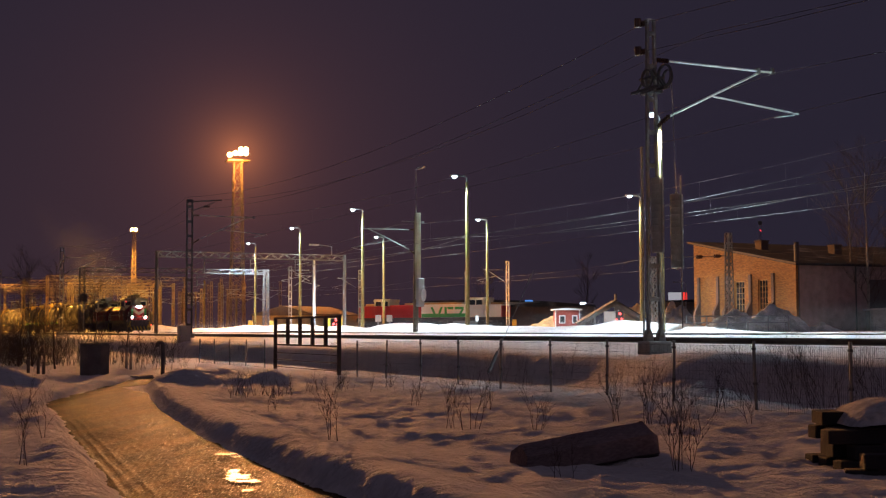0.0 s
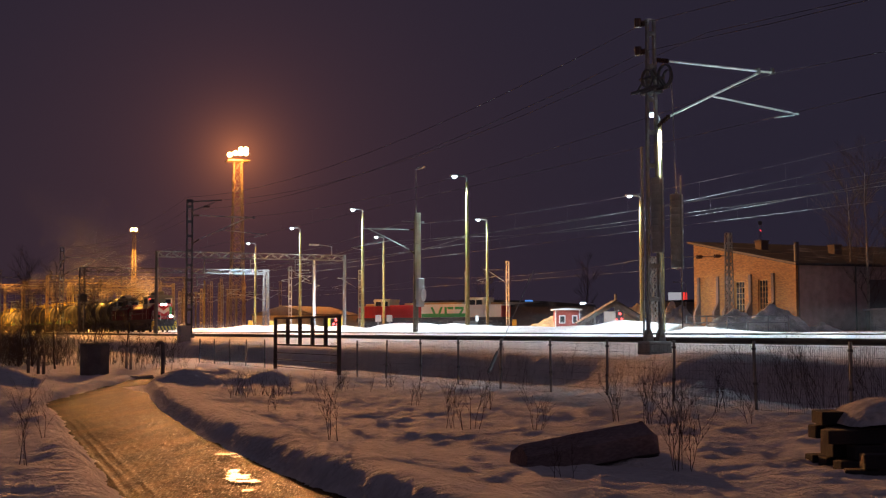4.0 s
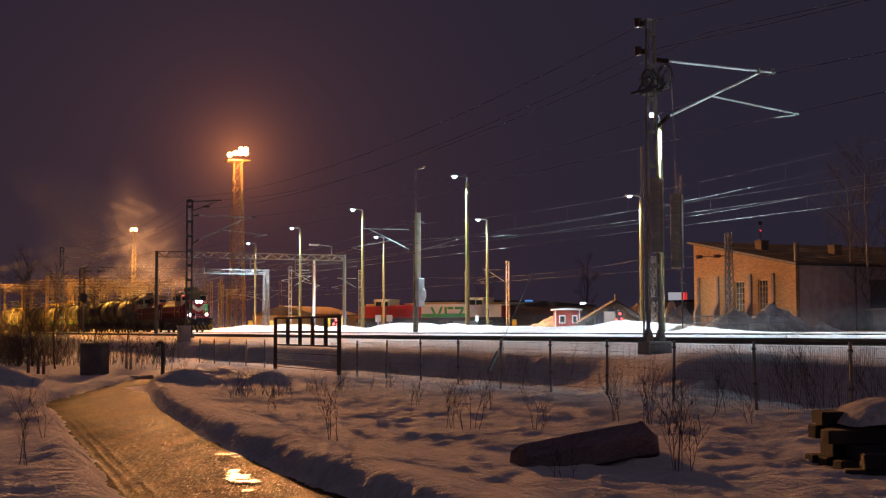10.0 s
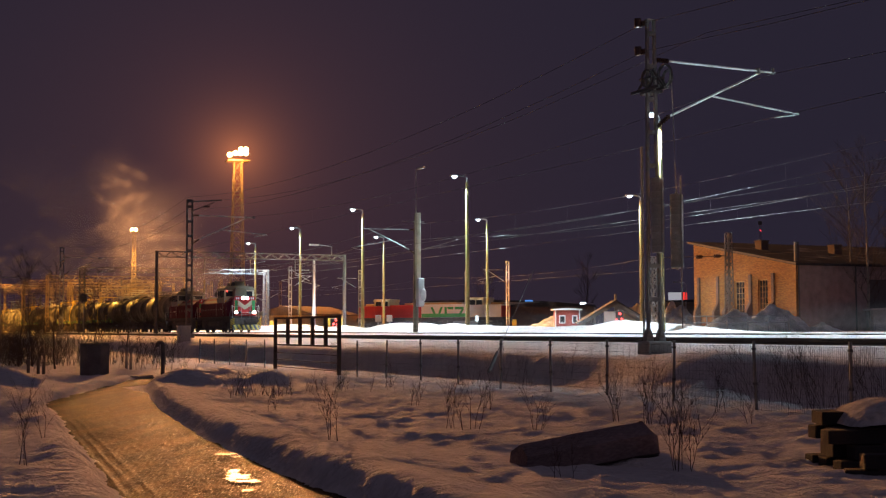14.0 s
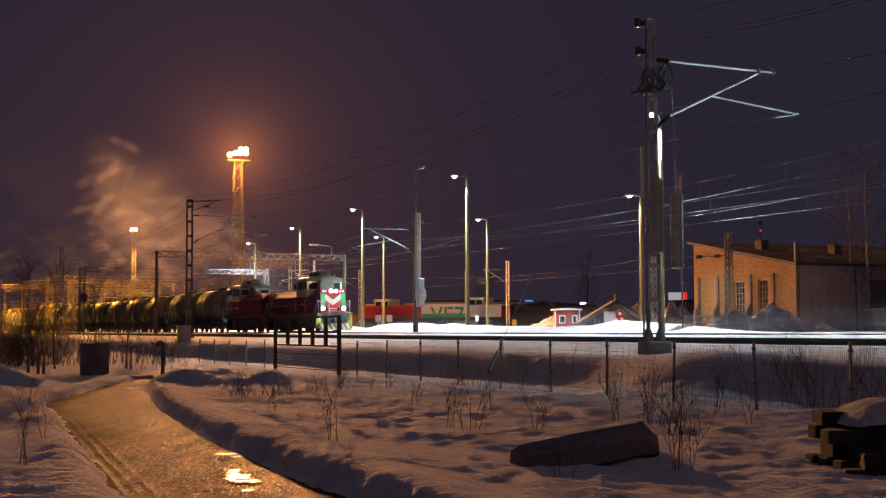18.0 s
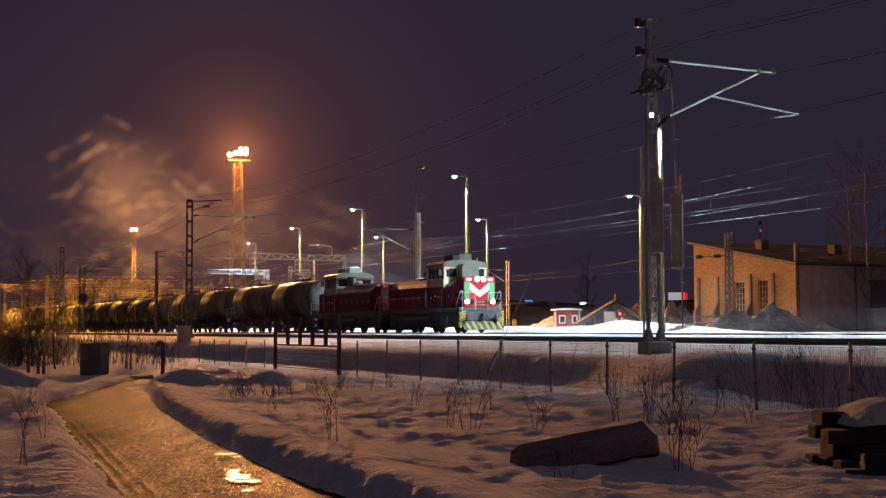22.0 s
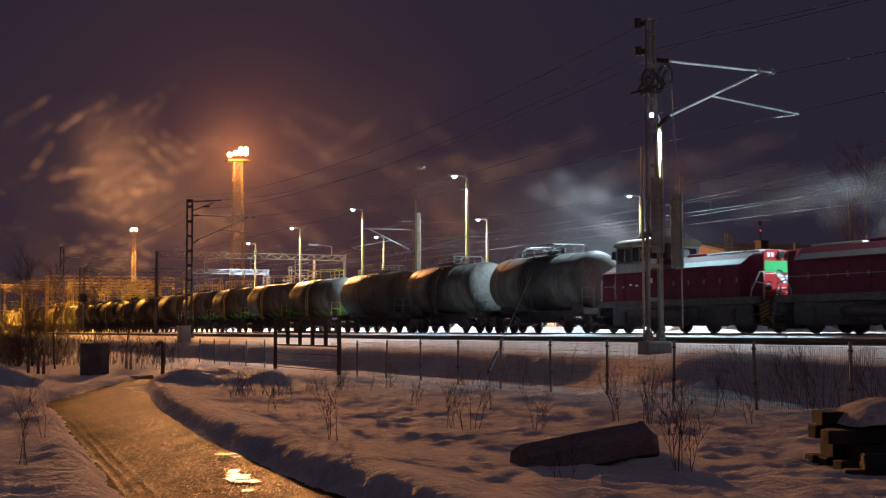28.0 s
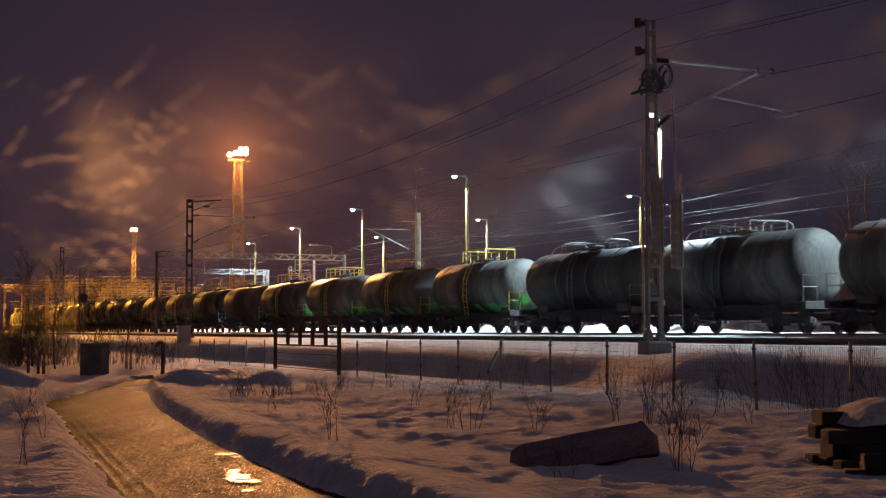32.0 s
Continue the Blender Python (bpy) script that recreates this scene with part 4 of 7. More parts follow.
# front of the leading locomotive along the track, metres before the camera's foot, by the second
FRONT = [(0, 165.8), (3, 155.0), (6, 146.4), (9, 138.6), (11, 132.0), (13, 123.2), (15, 112.8), (16.5, 103.6), (18, 94.2), (19, 87.8), (20, 81.5), (21, 75.2), (22, 68.8), (23, 62.3), (24, 55.7),
         (25, 49.0), (26, 42.1), (27, 35.1), (28, 28.1), (29, 21.1), (30, 14.0), (31, 6.9), (32, -0.2)]

lead_loco = locomotive("dark red diesel locomotive with cream cab and lit headlights on the track", (-4.6, -2.1), True, CREAM)
second_loco = locomotive("dark red diesel locomotive with pale cab roof, coupled behind the first", (-10.5, -7.9), False, PALE_CAB)
PITCH_LOCO, PITCH_WAGON = 13.0, 12.02
DARK_WAGON = tank_wagon("sooty dark grey tank wagon with steel guard rail", TANK_DARK, None, False, True)
PALE_WAGON = tank_wagon("grimy grey tank wagon with green belly and yellow rails", TANK_GREY, TANK_GREEN, True, True)
OLIVE_WAGON = tank_wagon("grimy grey tank wagon with plain steel rails", TANK_GREY, None, False, True)
ORDER = "OODPPPPDDPPDOPPDPOPPDP"
wagons = []
first = {"D": DARK_WAGON, "P": PALE_WAGON, "O": OLIVE_WAGON}
spare = dict(first)
for letter in ORDER:
    wagons.append(spare.pop(letter) if letter in spare else copy_thing(first[letter], pose(0, 0, 0)))


def train_motion():
    for ob, offset in [(lead_loco, 0.0), (second_loco, PITCH_LOCO)] + [(w, 2 * PITCH_LOCO + 6.1 + PITCH_WAGON * i) for i, w in enumerate(wagons)]:
        walk(ob, [(t, yard_pose(TRAIN_Q, s + offset + 0.7, TRAIN_Z)) for t, s in FRONT])


# ---- masts, lamps, buildings ----
def street_lamp(x, y, z0, height, power, arm=1.0, group="yard street lamps", turn=180, beam=True, cone=172):
    post = thing("street_lamp", pose(x, y, z0, 0, 0, turn), "tall street lamp with a yellow-tinted pole and a lit white head", "street lamp", group)
    part("pole", Form().tube((0, 0, 0), (0, 0, height - 0.5), 0.17, 0.11, 12), POLE_PAINT, post, smooth=True)
    part("base_plate", Form().box(-0.25, 0.25, -0.25, 0.25, 0, 0.1), CONCRETE, post)
    part("arm", Form().path([(0, 0, height - 0.5), (0, 0, height - 0.2), (0.15, 0, height - 0.05), (arm * 0.6, 0, height)], 0.05, 8), GALV, post)
    head = part("lamp_head", Form().box(arm * 0.6, arm * 0.6 + 0.7, -0.16, 0.16, height - 0.04, height + 0.08, 0.03), GREY, post)
    part("lens", Form().lathe([(height - 0.20, 0.0), (height - 0.18, 0.10), (height - 0.12, 0.16), (height - 0.04, 0.18)], (arm * 0.6 + 0.36, 0, 0), "z", 14), LED_GLOW, head, "lit white lamp glass")
    if beam:
        p = post.matrix_basis @ Vector((arm * 0.6 + 0.35, 0, height - 0.5))
        lamp("street_lamp_light", "SPOT", p, power, LED, p + Vector((0, 0, -5)), 0.12, cone, 0.25)
    return post


def lattice(form, h, w0, w1, bays, leg=0.08, brace=0.05, zig=True):
    """Four-legged lattice of square plan."""
    def corner(i, z):
        w = (w0 + (w1 - w0) * z / h) / 2
        return Vector(((-w, -w), (w, -w), (w, w), (-w, w))[i] + (z,))
    for i in range(4):
        form.beam(corner(i, 0), corner(i, h), leg)
    for k in range(bays):
        za, zb = h * k / bays, h * (k + 1) / bays
        for i in range(4):
            j = (i + 1) % 4
            form.beam(corner(i, zb), corner(j, zb), brace)
            if zig:
                form.beam(corner(i, za), corner(j, zb), brace)
                form.beam(corner(j, za), corner(i, zb), brace)
    return form


# the floodlight tower
tower = thing("floodlight_tower", pose(TOWER.x, TOWER.y, 0, 0, 0, 20), "tall steel lattice floodlight tower lit orange", "floodlight tower")
part("lattice_mast", lattice(Form(), 29, 2.5, 1.25, 15, 0.12, 0.065), TOWER_STEEL, tower)
plat = part("platform", Form().box(-1.9, 1.9, -1.5, 1.5, 28.9, 29.1), TOWER_STEEL, tower)
part("guard_rail", Form().path([(-1.9, -1.5, 30.1), (1.9, -1.5, 30.1), (1.9, 1.5, 30.1), (-1.9, 1.5, 30.1), (-1.9, -1.5, 30.1)], 0.05), TOWER_STEEL, plat)
for dx, dz in ((-1.7, 0.2), (-0.7, 0.5), (0.2, 0.5), (1.1, 0.5), (0.2, 1.2), (1.1, 1.2)):
    fl = part("floodlight", Form().box(dx - 0.36, dx + 0.36, -1.5, -0.9, 29.3 + dz, 30.0 + dz, 0.06), OLD_STEEL, tower)
    part("lens", Form().lathe([(-1.62, 0.0), (-1.60, 0.2), (-1.55, 0.32), (-1.50, 0.36)], (dx, 0, 29.65 + dz), "y", 16), SODIUM_GLOW, fl, "lit orange floodlight glass")

for x, y, h in ((24.8, 47.5, 12.0), (11.95, 71.0, 12.0), (1.85, 98.7, 12.0), (-7.8, 126.0, 12.0), (-16.4, 149.0, 12.0), (-25.3, 175.0, 12.0)):
    street_lamp(x, y, 0.0, h, 23000, cone=136 if y < 80 else 118, turn=235 if 70 < y < 72 else 180)
# unseen lamp east of the view, added along the row's spacing to brighten snow
street_lamp(38.6, 22.5, 0.0, 12.0, 27000, cone=114)
for x, y, h in ((17.4, 114.0, 12.0), (4.7, 138.0, 12.0), (-7.5, 164.0, 12.0)):
    street_lamp(x, y, 0.0, h, 6000 if x > 10 else 20000, cone=124)

# ---- catenary: masts, gantries, wires ----
def ladder_mast_form(h, w=0.34, d=0.16, step=0.95, leg=0.09):
    """Two channels joined by battens, as railway masts are; the open side faces along the track."""
    f = Form()
    for y in (-w / 2, w / 2):
        f.box(-d / 2, d / 2, y - leg / 2, y + leg / 2, 0, h)
    z = step * 0.6
    while z < h - 0.1:
        f.box(-d / 2 - 0.012, -d / 2, -w / 2, w / 2, z, z + 0.16)
        f.box(d / 2, d / 2 + 0.012, -w / 2, w / 2, z, z + 0.16)
        z += step
    f.box(-d / 2, d / 2, -w / 2, w / 2, h - 0.1, h + 0.012)
    return f


def insulator(form, a, b, r=0.075, sheds=6):
    a, b = Vector(a), Vector(b)
    for i in range(sheds):
        p, q = a.lerp(b, (i + 0.1) / sheds), a.lerp(b, (i + 0.55) / sheds)
        form.tube(p, q, r, r * 0.7, 10)
    form.tube(a, b, r * 0.45, n=8)
    return form


def cantilever(mast, reach, z_top, z_brace, z_contact, side=1, paint=GALV):
    """Registration arms over a track; local y points across the track."""
    k = side
    part("insulator", insulator(Form(), (0, 0.15 * k, z_top), (0, 0.62 * k, z_top)), INSULATOR, mast)
    part("insulator", insulator(Form(), (0, 0.15 * k, z_brace), (0, 0.62 * k, z_brace + 0.36)), INSULATOR, mast)
    part("top_tube", Form().tube((0, 0.6 * k, z_top), (0, reach * k, z_top - 0.03), 0.035, n=8), paint, mast)
    part("brace_tube", Form().tube((0, 0.6 * k, z_brace + 0.34), (0, (reach - 0.55) * k, z_top - 0.06), 0.035, n=8), paint, mast)
    t = 0.46
    yb = 0.6 + (reach - 1.15) * t
    zb = z_brace + 0.34 + (z_top - 0.06 - z_brace - 0.34) * t
    part("registration_tube", Form().tube((0, yb * k, zb - 0.02), (0, (reach + 0.85) * k, z_contact + 0.16), 0.028, n=8), paint, mast)
    part("steady_arm", Form().tube((0, (reach + 0.70) * k, z_contact + 0.12), (0, (reach - 0.05) * k, z_contact), 0.02, n=6), paint, mast)
    part("clamp", Form().box(-0.05, 0.05, (reach - 0.62) * k - 0.05, (reach - 0.62) * k + 0.05, z_top - 0.12, z_top + 0.06).box(-0.04, 0.04, (reach - 0.1) * k - 0.04, (reach - 0.1) * k + 0.04, z_top - 0.09, z_top + 0.1), OLD_STEEL, mast)


# the near mast with its tensioning weights, on a concrete foundation
near_mast = thing("catenary_mast", yard_pose(20.5, 30.15, 0.0), "tall steel catenary mast with tension weights on a concrete base", "catenary mast", "catenary masts")
part("foundation", Form().box(-0.30, 0.30, -0.38, 0.38, -0.95, -0.05, 0.03), CONCRETE, near_mast)
H = 8.92
for y in (-0.20, 0.20):
    w = 0.038
    part("mast_leg", Form().add([(-0.05, y - w, 0), (0.05, y - w, 0), (0.05, y + w, 0), (-0.05, y + w, 0), (-0.045, y * 0.55 - w, H), (0.045, y * 0.55 - w, H), (0.045, y * 0.55 + w, H), (-0.045, y * 0.55 + w, H)],
                                [(3, 2, 1, 0), (4, 5, 6, 7), (0, 1, 5, 4), (1, 2, 6, 5), (2, 3, 7, 6), (3, 0, 4, 7)]), OLD_STEEL, near_mast)
for i in range(9):
    z = 1.05 + 0.93 * i
    k = 0.20 * (1 - 0.45 * z / H) + 0.03
    part("batten", Form().box(0.05, 0.062, -k, k, z, z + 0.11), OLD_STEEL, near_mast)
    part("batten", Form().box(-0.062, -0.05, -k, k, z, z + 0.11), OLD_STEEL, near_mast)
for y in (-0.2, 0.2):
    part("base_plate", Form().prism([(y - 0.13, -0.05), (y + 0.13, -0.05), (y + 0.05, 0.26), (y - 0.05, 0.26)], -0.09, 0.09, axis="x"), OLD_STEEL, near_mast)
part("cap", Form().box(-0.1, 0.1, -0.16, 0.16, H, H + 0.02), OLD_STEEL, near_mast)
cantilever(near_mast, 4.35, 7.82, 5.92, 6.46, 1, ALU)
for z in (8.85, 8.05):
    part("insulator", insulator(Form(), (-0.15, -0.12, z), (-0.15, -0.32, z), 0.09, 3).tube((-0.15, -0.32, z - 0.12), (-0.15, -0.32, z + 0.12), 0.1, n=10), INSULATOR, near_mast)
for y in (-0.16, 0.16):
    part("tension_bracket", Form().box(-0.75, 0.62, y - 0.03, y + 0.03, 6.92, 7.0), DARK_STEEL, near_mast)
part("bracket_stay", Form().beam((-0.75, 0, 6.96), (-0.2, 0, 7.4), 0.05), DARK_STEEL, near_mast)
part("bracket_stay", Form().beam((0.62, 0, 6.96), (0.1, 0, 7.5), 0.05), DARK_STEEL, near_mast)
part("bracket_plate", Form().box(-0.3, 0.3, -0.2, 0.2, 7.25, 7.30), DARK_STEEL, near_mast)
part("bracket_plate", Form().box(-0.28, 0.28, -0.2, 0.2, 6.85, 6.90), DARK_STEEL, near_mast)
for x, y, r in ((0.62, 0.02, 0.33), (0.1, -0.2, 0.26), (0.45, 0.24, 0.22)):
    part("pulley_wheel", Form().lathe([(y - 0.03, r * 0.86), (y - 0.04, r), (y, r * 0.95), (y + 0.04, r), (y + 0.03, r * 0.86), (y - 0.03, r * 0.86)], (x, 0, 7.25), "y", 20), DARK_STEEL, near_mast)
for x, y, za, zb in ((0.30, -0.05, 2.38, 4.45), (0.62, 0.36, 1.95, 3.98)):
    stack = part("tension_weight", Form().tube((x, y, za - 0.05), (x, y, zb + 0.06), 0.03), OLD_STEEL, near_mast)
    n = 11
    for i in range(n):
        a = za + (zb - za) * i / n
        part("weight_disc", Form().lathe([(a, 0.0), (a, 0.165), (a + 0.02, 0.178), (a + (zb - za) / n - 0.02, 0.178), (a + (zb - za) / n - 0.004, 0.165), (a + (zb - za) / n - 0.004, 0.0)], (x, y, 0), "z", 18), CONCRETE, stack, smooth=True)
    part("weight_cable", Form().tube((x, y, zb), (x * 0.75, y, 7.1), 0.012), OLD_STEEL, near_mast)
    part("guide_rod", Form().tube((x + 0.2, y, 0.3), (x + 0.2, y, zb + 0.5), 0.02), OLD_STEEL, near_mast)
part("cable_pipe", Form().tube((-0.36, -0.1, -0.1), (-0.36, -0.1, 5.4), 0.035), OLD_STEEL, near_mast)
part("sign_plate", Form().box(-0.1, 0.1, -0.12, -0.108, 1.55, 1.68), WHITE, near_mast)


def mast(q, s, h, arms=(), style="ladder", paint=OLD_STEEL, z=0.0, label="steel catenary mast beside the tracks", turn=0):
    m = thing("catenary_mast", yard_pose(q, s, z, turn), label, "catenary mast", "catenary masts")
    if style == "ladder":
        part("mast_body", ladder_mast_form(h), paint, m)
    elif style == "lattice":
        part("mast_body", lattice(Form(), h, 0.55, 0.38, int(h / 0.55), 0.06, 0.035), paint, m)
    else:
        part("mast_body", Form().tube((0, 0, 0), (0, 0, h), 0.19, 0.14, 14), paint, m, smooth=True)
    part("foot", Form().box(-0.3, 0.3, -0.3, 0.3, -0.2, 0.08), CONCRETE, m)
    for reach, zt, zb, zc, side in arms:
        cantilever(m, reach, zt, zb, zc, side)
    return m


left_mast = mast(20.5, 82.6, 8.7, [(4.35, 7.7, 5.8, 6.4, 1)], label="dark steel catenary mast with a top bracket and arms", paint=DARK_STEEL)
part("top_bracket", Form().beam((0, -0.1, 8.55), (0, 2.1, 8.75), 0.09).beam((0, 0, 7.9), (0, 1.6, 8.6), 0.05), DARK_STEEL, left_mast)
part("bracket_insulator", insulator(Form(), (0, 1.3, 8.3), (0, 0.9, 8.3)), INSULATOR, left_mast)
mast(20.5, 135.0, 8.7, [(4.35, 7.7, 5.8, 6.4, 1)])
mast(20.5, 190.0, 8.7, [(4.35, 7.7, 5.8, 6.4, 1)])


def on_axis(x, y):
    """The yard's q and s of a place."""
    return CQ * x + SQ * y, -SQ * x + CQ * y


# the wooden pole with a concrete splice, a cabinet and a thin lamp on top
pole = thing("wooden_pole", pose(-1.95, 96.0, 0.05, 0, 0, -65), "wooden railway pole with grey cabinet and thin unlit lamp", "utility pole")
part("pole", Form().tube((-0.22, 0, -0.1), (-0.05, 0, 8.7), 0.21, 0.16, 12), WOOD, pole, smooth=True)
part("splice_post", Form().box(0.06, 0.40, -0.16, 0.16, 2.5, 8.85, 0.03), SPLICE, pole)
part("cabinet", Form().box(0.40, 0.86, -0.25, 0.25, 1.9, 4.0, 0.05), GREY, pole)
part("dish", Form().lathe([(0, 0.0), (0.05, 0.35), (0.12, 0.47), (0.14, 0.47)], (1.05, -0.05, 2.75), "y", 20), WHITE, pole, smooth=True)
part("lamp_stem", Form().tube((-0.1, 0, 8.6), (-0.1, 0, 12.15), 0.04, 0.03), OLD_STEEL, pole)
part("lamp_head", Form().tube((-0.1, 0, 12.1), (0.5, 0, 12.15), 0.025).box(0.35, 1.45, -0.12, 0.12, 12.05, 12.2, 0.03), GREY, pole)
part("cross_arm", Form().beam((0, -1.2, 8.2), (0, 0.6, 8.2), 0.06), OLD_STEEL, pole)
cantilever(pole, 4.3, 7.6, 5.8, 6.0, -1)

# single masts beyond: x, y, height, kind, paint, arms
for x, y, h, style, paint, side in ((8.0, 161.0, 8.7, "ladder", GALV, -1), (3.3, 190.0, 8.7, "tube", OLD_STEEL, 0), (-15.9, 160.0, 8.8, "tube", WHITE, -1), (-20.6, 175.0, 8.8, "ladder", GALV, 1),
                                    (-11.9, 186.0, 8.8, "ladder", GALV, -1), (-41.6, 245.0, 8.8, "ladder", GALV, 1), (-28.2, 225.0, 8.6, "ladder", TOWER_STEEL, 0), (-39.5, 215.0, 8.5, "tube", POLE_PAINT, 0),
                                    (23.12, 105.0, 8.0, "lattice", DARK_STEEL, 0), (15.8, 98.0, 5.7, "lattice", GALV, 0)):
    q, s = on_axis(x, y)
    mast(q, s, h, [(3.4, 7.6, 5.9, 6.1, side)] if side else [], style, paint)


def gantry(q0, q1, s, h, leg0, leg1, paint, near_paint=None):
    """A portal over several tracks: two legs and a lattice beam."""
    g = thing("signal_gantry", yard_pose(q0, s, 0), "galvanised lattice portal carrying the wires over the tracks", "gantry", "catenary portals")
    L = q1 - q0
    for y, kind in ((0, leg0), (L, leg1)):
        if kind == "tube":
            part("leg", Form().tube((0, y, -0.1), (0, y, h), 0.2, 0.17, 12), near_paint or paint if y == 0 else paint, g, smooth=True)
        else:
            f = lattice(Form(), h, 0.7, 0.6, 12, 0.08, 0.045) if kind == "lattice" else lattice(Form(), h, 0.42, 0.36, 14, 0.06, 0.03)
            f.v = [(a, b + y, c) for a, b, c in f.v]
            part("leg", f, paint, g)
    beam = Form()
    n = int(L / 0.75)
    for x in (-0.25, 0.25):
        for z in (h - 0.62, h - 0.05):
            beam.beam((x, 0, z), (x, L, z), 0.075)
        for i in range(n):
            a, b = L * i / n, L * (i + 1) / n
            beam.beam((x, a, h - 0.62 if i % 2 else h - 0.05), (x, b, h - 0.05 if i % 2 else h - 0.62), 0.045)
    part("lattice_beam", beam, paint, g)
    for i in range(1, int(L / 5)):
        y = 5.0 * i
        part("drop_post", Form().tube((0, y, h - 0.6), (0, y, h - 2.3), 0.05), paint, g)
        part("registration_tube", Form().tube((0, y, h - 2.2), (0, y + 1.8, h - 2.0), 0.03).tube((0, y, h - 1.2), (0, y + 1.6, h - 0.9), 0.03), paint, g)
    return g


far_gantry = gantry(29.9, 50.6, 134.2, 8.5, "tube", "tube", OLD_STEEL, DARK_STEEL)
part("lamp_post", Form().path([(0, 19.2, 8.5), (0, 19.2, 9.4), (0, 17.6, 9.55)], 0.05), GREY, far_gantry)
part("lamp_head", Form().box(-0.15, 0.15, 16.6, 17.7, 9.45, 9.62, 0.03), WHITE, far_gantry)
gantry(28.6, 53.2, 171.5, 8.5, "lattice", "lattice", DARK_STEEL)


def wire(name, pts, r=0.011, label="", n=4):
    return solid(name, Form().path(pts, r, n), WIRE, pose(0, 0, 0), label or "thin copper catenary wire over the tracks", "wire", "overhead wires")


def sagging(q, s0, s1, z0, z1, sag, n=10):
    return [yard(q if isinstance(q, (int, float)) else q[0] + (q[1] - q[0]) * t, s0 + (s1 - s0) * t, z0 + (z1 - z0) * t - sag * 4 * t * (1 - t)) for t in (i / n for i in range(n + 1))]


MASTS_S = [-78, -24, 30.15, 82.6, 135, 190, 245]


def catenary(q, z_contact, z_messenger, stations):
    """Contact wire, sagging messenger and droppers as one line."""
    f = Form()
    for a, b in zip(stations, stations[1:]):
        f.path(sagging(q, a, b, z_messenger, z_messenger, 0.75), 0.010, 4)
        f.path([yard(q, a, z_contact), yard(q, b, z_contact)], 0.010, 4)
        for i in range(1, 9):
            t = i / 9
            s = a + (b - a) * t
            f.path([yard(q, s, z_contact), yard(q, s, z_messenger - 0.75 * 4 * t * (1 - t))], 0.003, 3)
    return solid("catenary_line", f, WIRE, pose(0, 0, 0), "sagging messenger and contact wire with thin droppers", "overhead wire", "overhead wires")


catenary(24.75, 6.46, 7.75, MASTS_S)
catenary(34.9, 6.0, 7.5, MASTS_S)
catenary(39.4, 6.2, 7.4, [-80, -20, 40, 98, 134, 171, 230])
catenary(44.0, 6.2, 7.4, [40, 90, 134, 171, 230])
catenary(75.0, 6.2, 7.5, [-20, 45, 110, 165, 220])
for q, z in ((20.35, 8.85), (20.35, 8.05), (22.4, 8.75)):
    for a, b in zip(MASTS_S[1:], MASTS_S[2:]):
        wire("feeder_wire", sagging(q, a, b, z, z, 1.1), 0.009, "thin sagging feeder wire between the mast tops")
# ---- fence, gate ----
def fence():
    f = thing("mesh_fence", yard_pose(16.2, 0, 0), "dark steel mesh fence with round posts in the snow", "fence")
    post = Form().tube((0, 0, -1.6), (0, 0, 0.05), 0.030, n=10).mesh("post", OLD_STEEL, True)
    clip = Form().box(-0.033, 0.033, -0.036, 0.034, -0.025, 0.02).mesh("clip", DARK_STEEL)
    pitch = 2.66
    n = 21
    panel = Form()
    for i in range(54):
        x = pitch * i / 54
        panel.beam((x, 0, -1.48), (x, 0, -0.04), 0.003)
    for i in range(9):
        z = -1.45 + 1.40 * i / 8
        panel.beam((0, 0, z), (pitch, 0, z), 0.004)
    pm = panel.mesh("mesh_panel", DARK_STEEL)
    for i in range(n):
        s = 9.8 + pitch * i
        drop = -0.13 * smooth_step(34, 42, s) - 0.05 * smooth_step(42, 60, s)
        if 43.0 < s < 51.5:
            continue
        p = piece("post", post, f, pose(-s, 0, drop, 1.2 * math.sin(i * 2.1), 1.0 * math.sin(i * 1.3), 0))
        for z in (-0.10, -0.78):
            piece("clip", clip, p, pose(0, 0, z))
        if i < n - 1:
            piece("mesh_panel", pm, f, pose(-s - pitch, 0, drop))
    return f


fence()

gate = thing("steel_gate", yard_pose(16.2, 0, 0), "dark steel tube gate frame standing in the fence line", "gate")
for s, z0 in ((50.9, -1.6), (49.3, -0.30), (47.8, -0.30), (46.35, -0.30), (44.9, -0.30), (43.5, -1.6)):
    part("upright", Form().box(-s - 0.06, -s + 0.06, -0.06, 0.06, z0, 0.80), RUST, gate)
for z, r in ((0.76, 0.035), (0.23, 0.03), (-0.30, 0.03), (-0.62, 0.012), (-0.90, 0.012), (-1.18, 0.012)):
    part("cross_rail", Form().box(-50.9, -43.5, -0.03, 0.03, z - r, z + r), RUST, gate)

# ---- by the path: cabinets, pipes, bollards ----
CABINET = material("weathered_dark_grey_paint", (0.13, 0.125, 0.125), 0.7, vary=0.3, scale=2.5)
cab1 = thing("utility_cabinet", pose(-12.62, 47.2, -1.42, 0, 0, -12), "weathered grey steel utility cabinet on a snowy slab", "utility cabinet", "utility cabinets")
part("body", Form().box(-0.40, 0.40, -0.35, 0.35, 0.1, 1.22, 0.02), CABINET, cab1)
part("door", Form().box(-0.10, 0.38, -0.375, -0.352, 0.14, 1.18), CABINET, cab1)
part("side_panel", Form().box(-0.38, -0.12, -0.375, -0.352, 0.14, 1.18), CABINET, cab1)
part("lid", Form().box(-0.43, 0.43, -0.40, 0.39, 1.22, 1.26), CABINET, cab1)
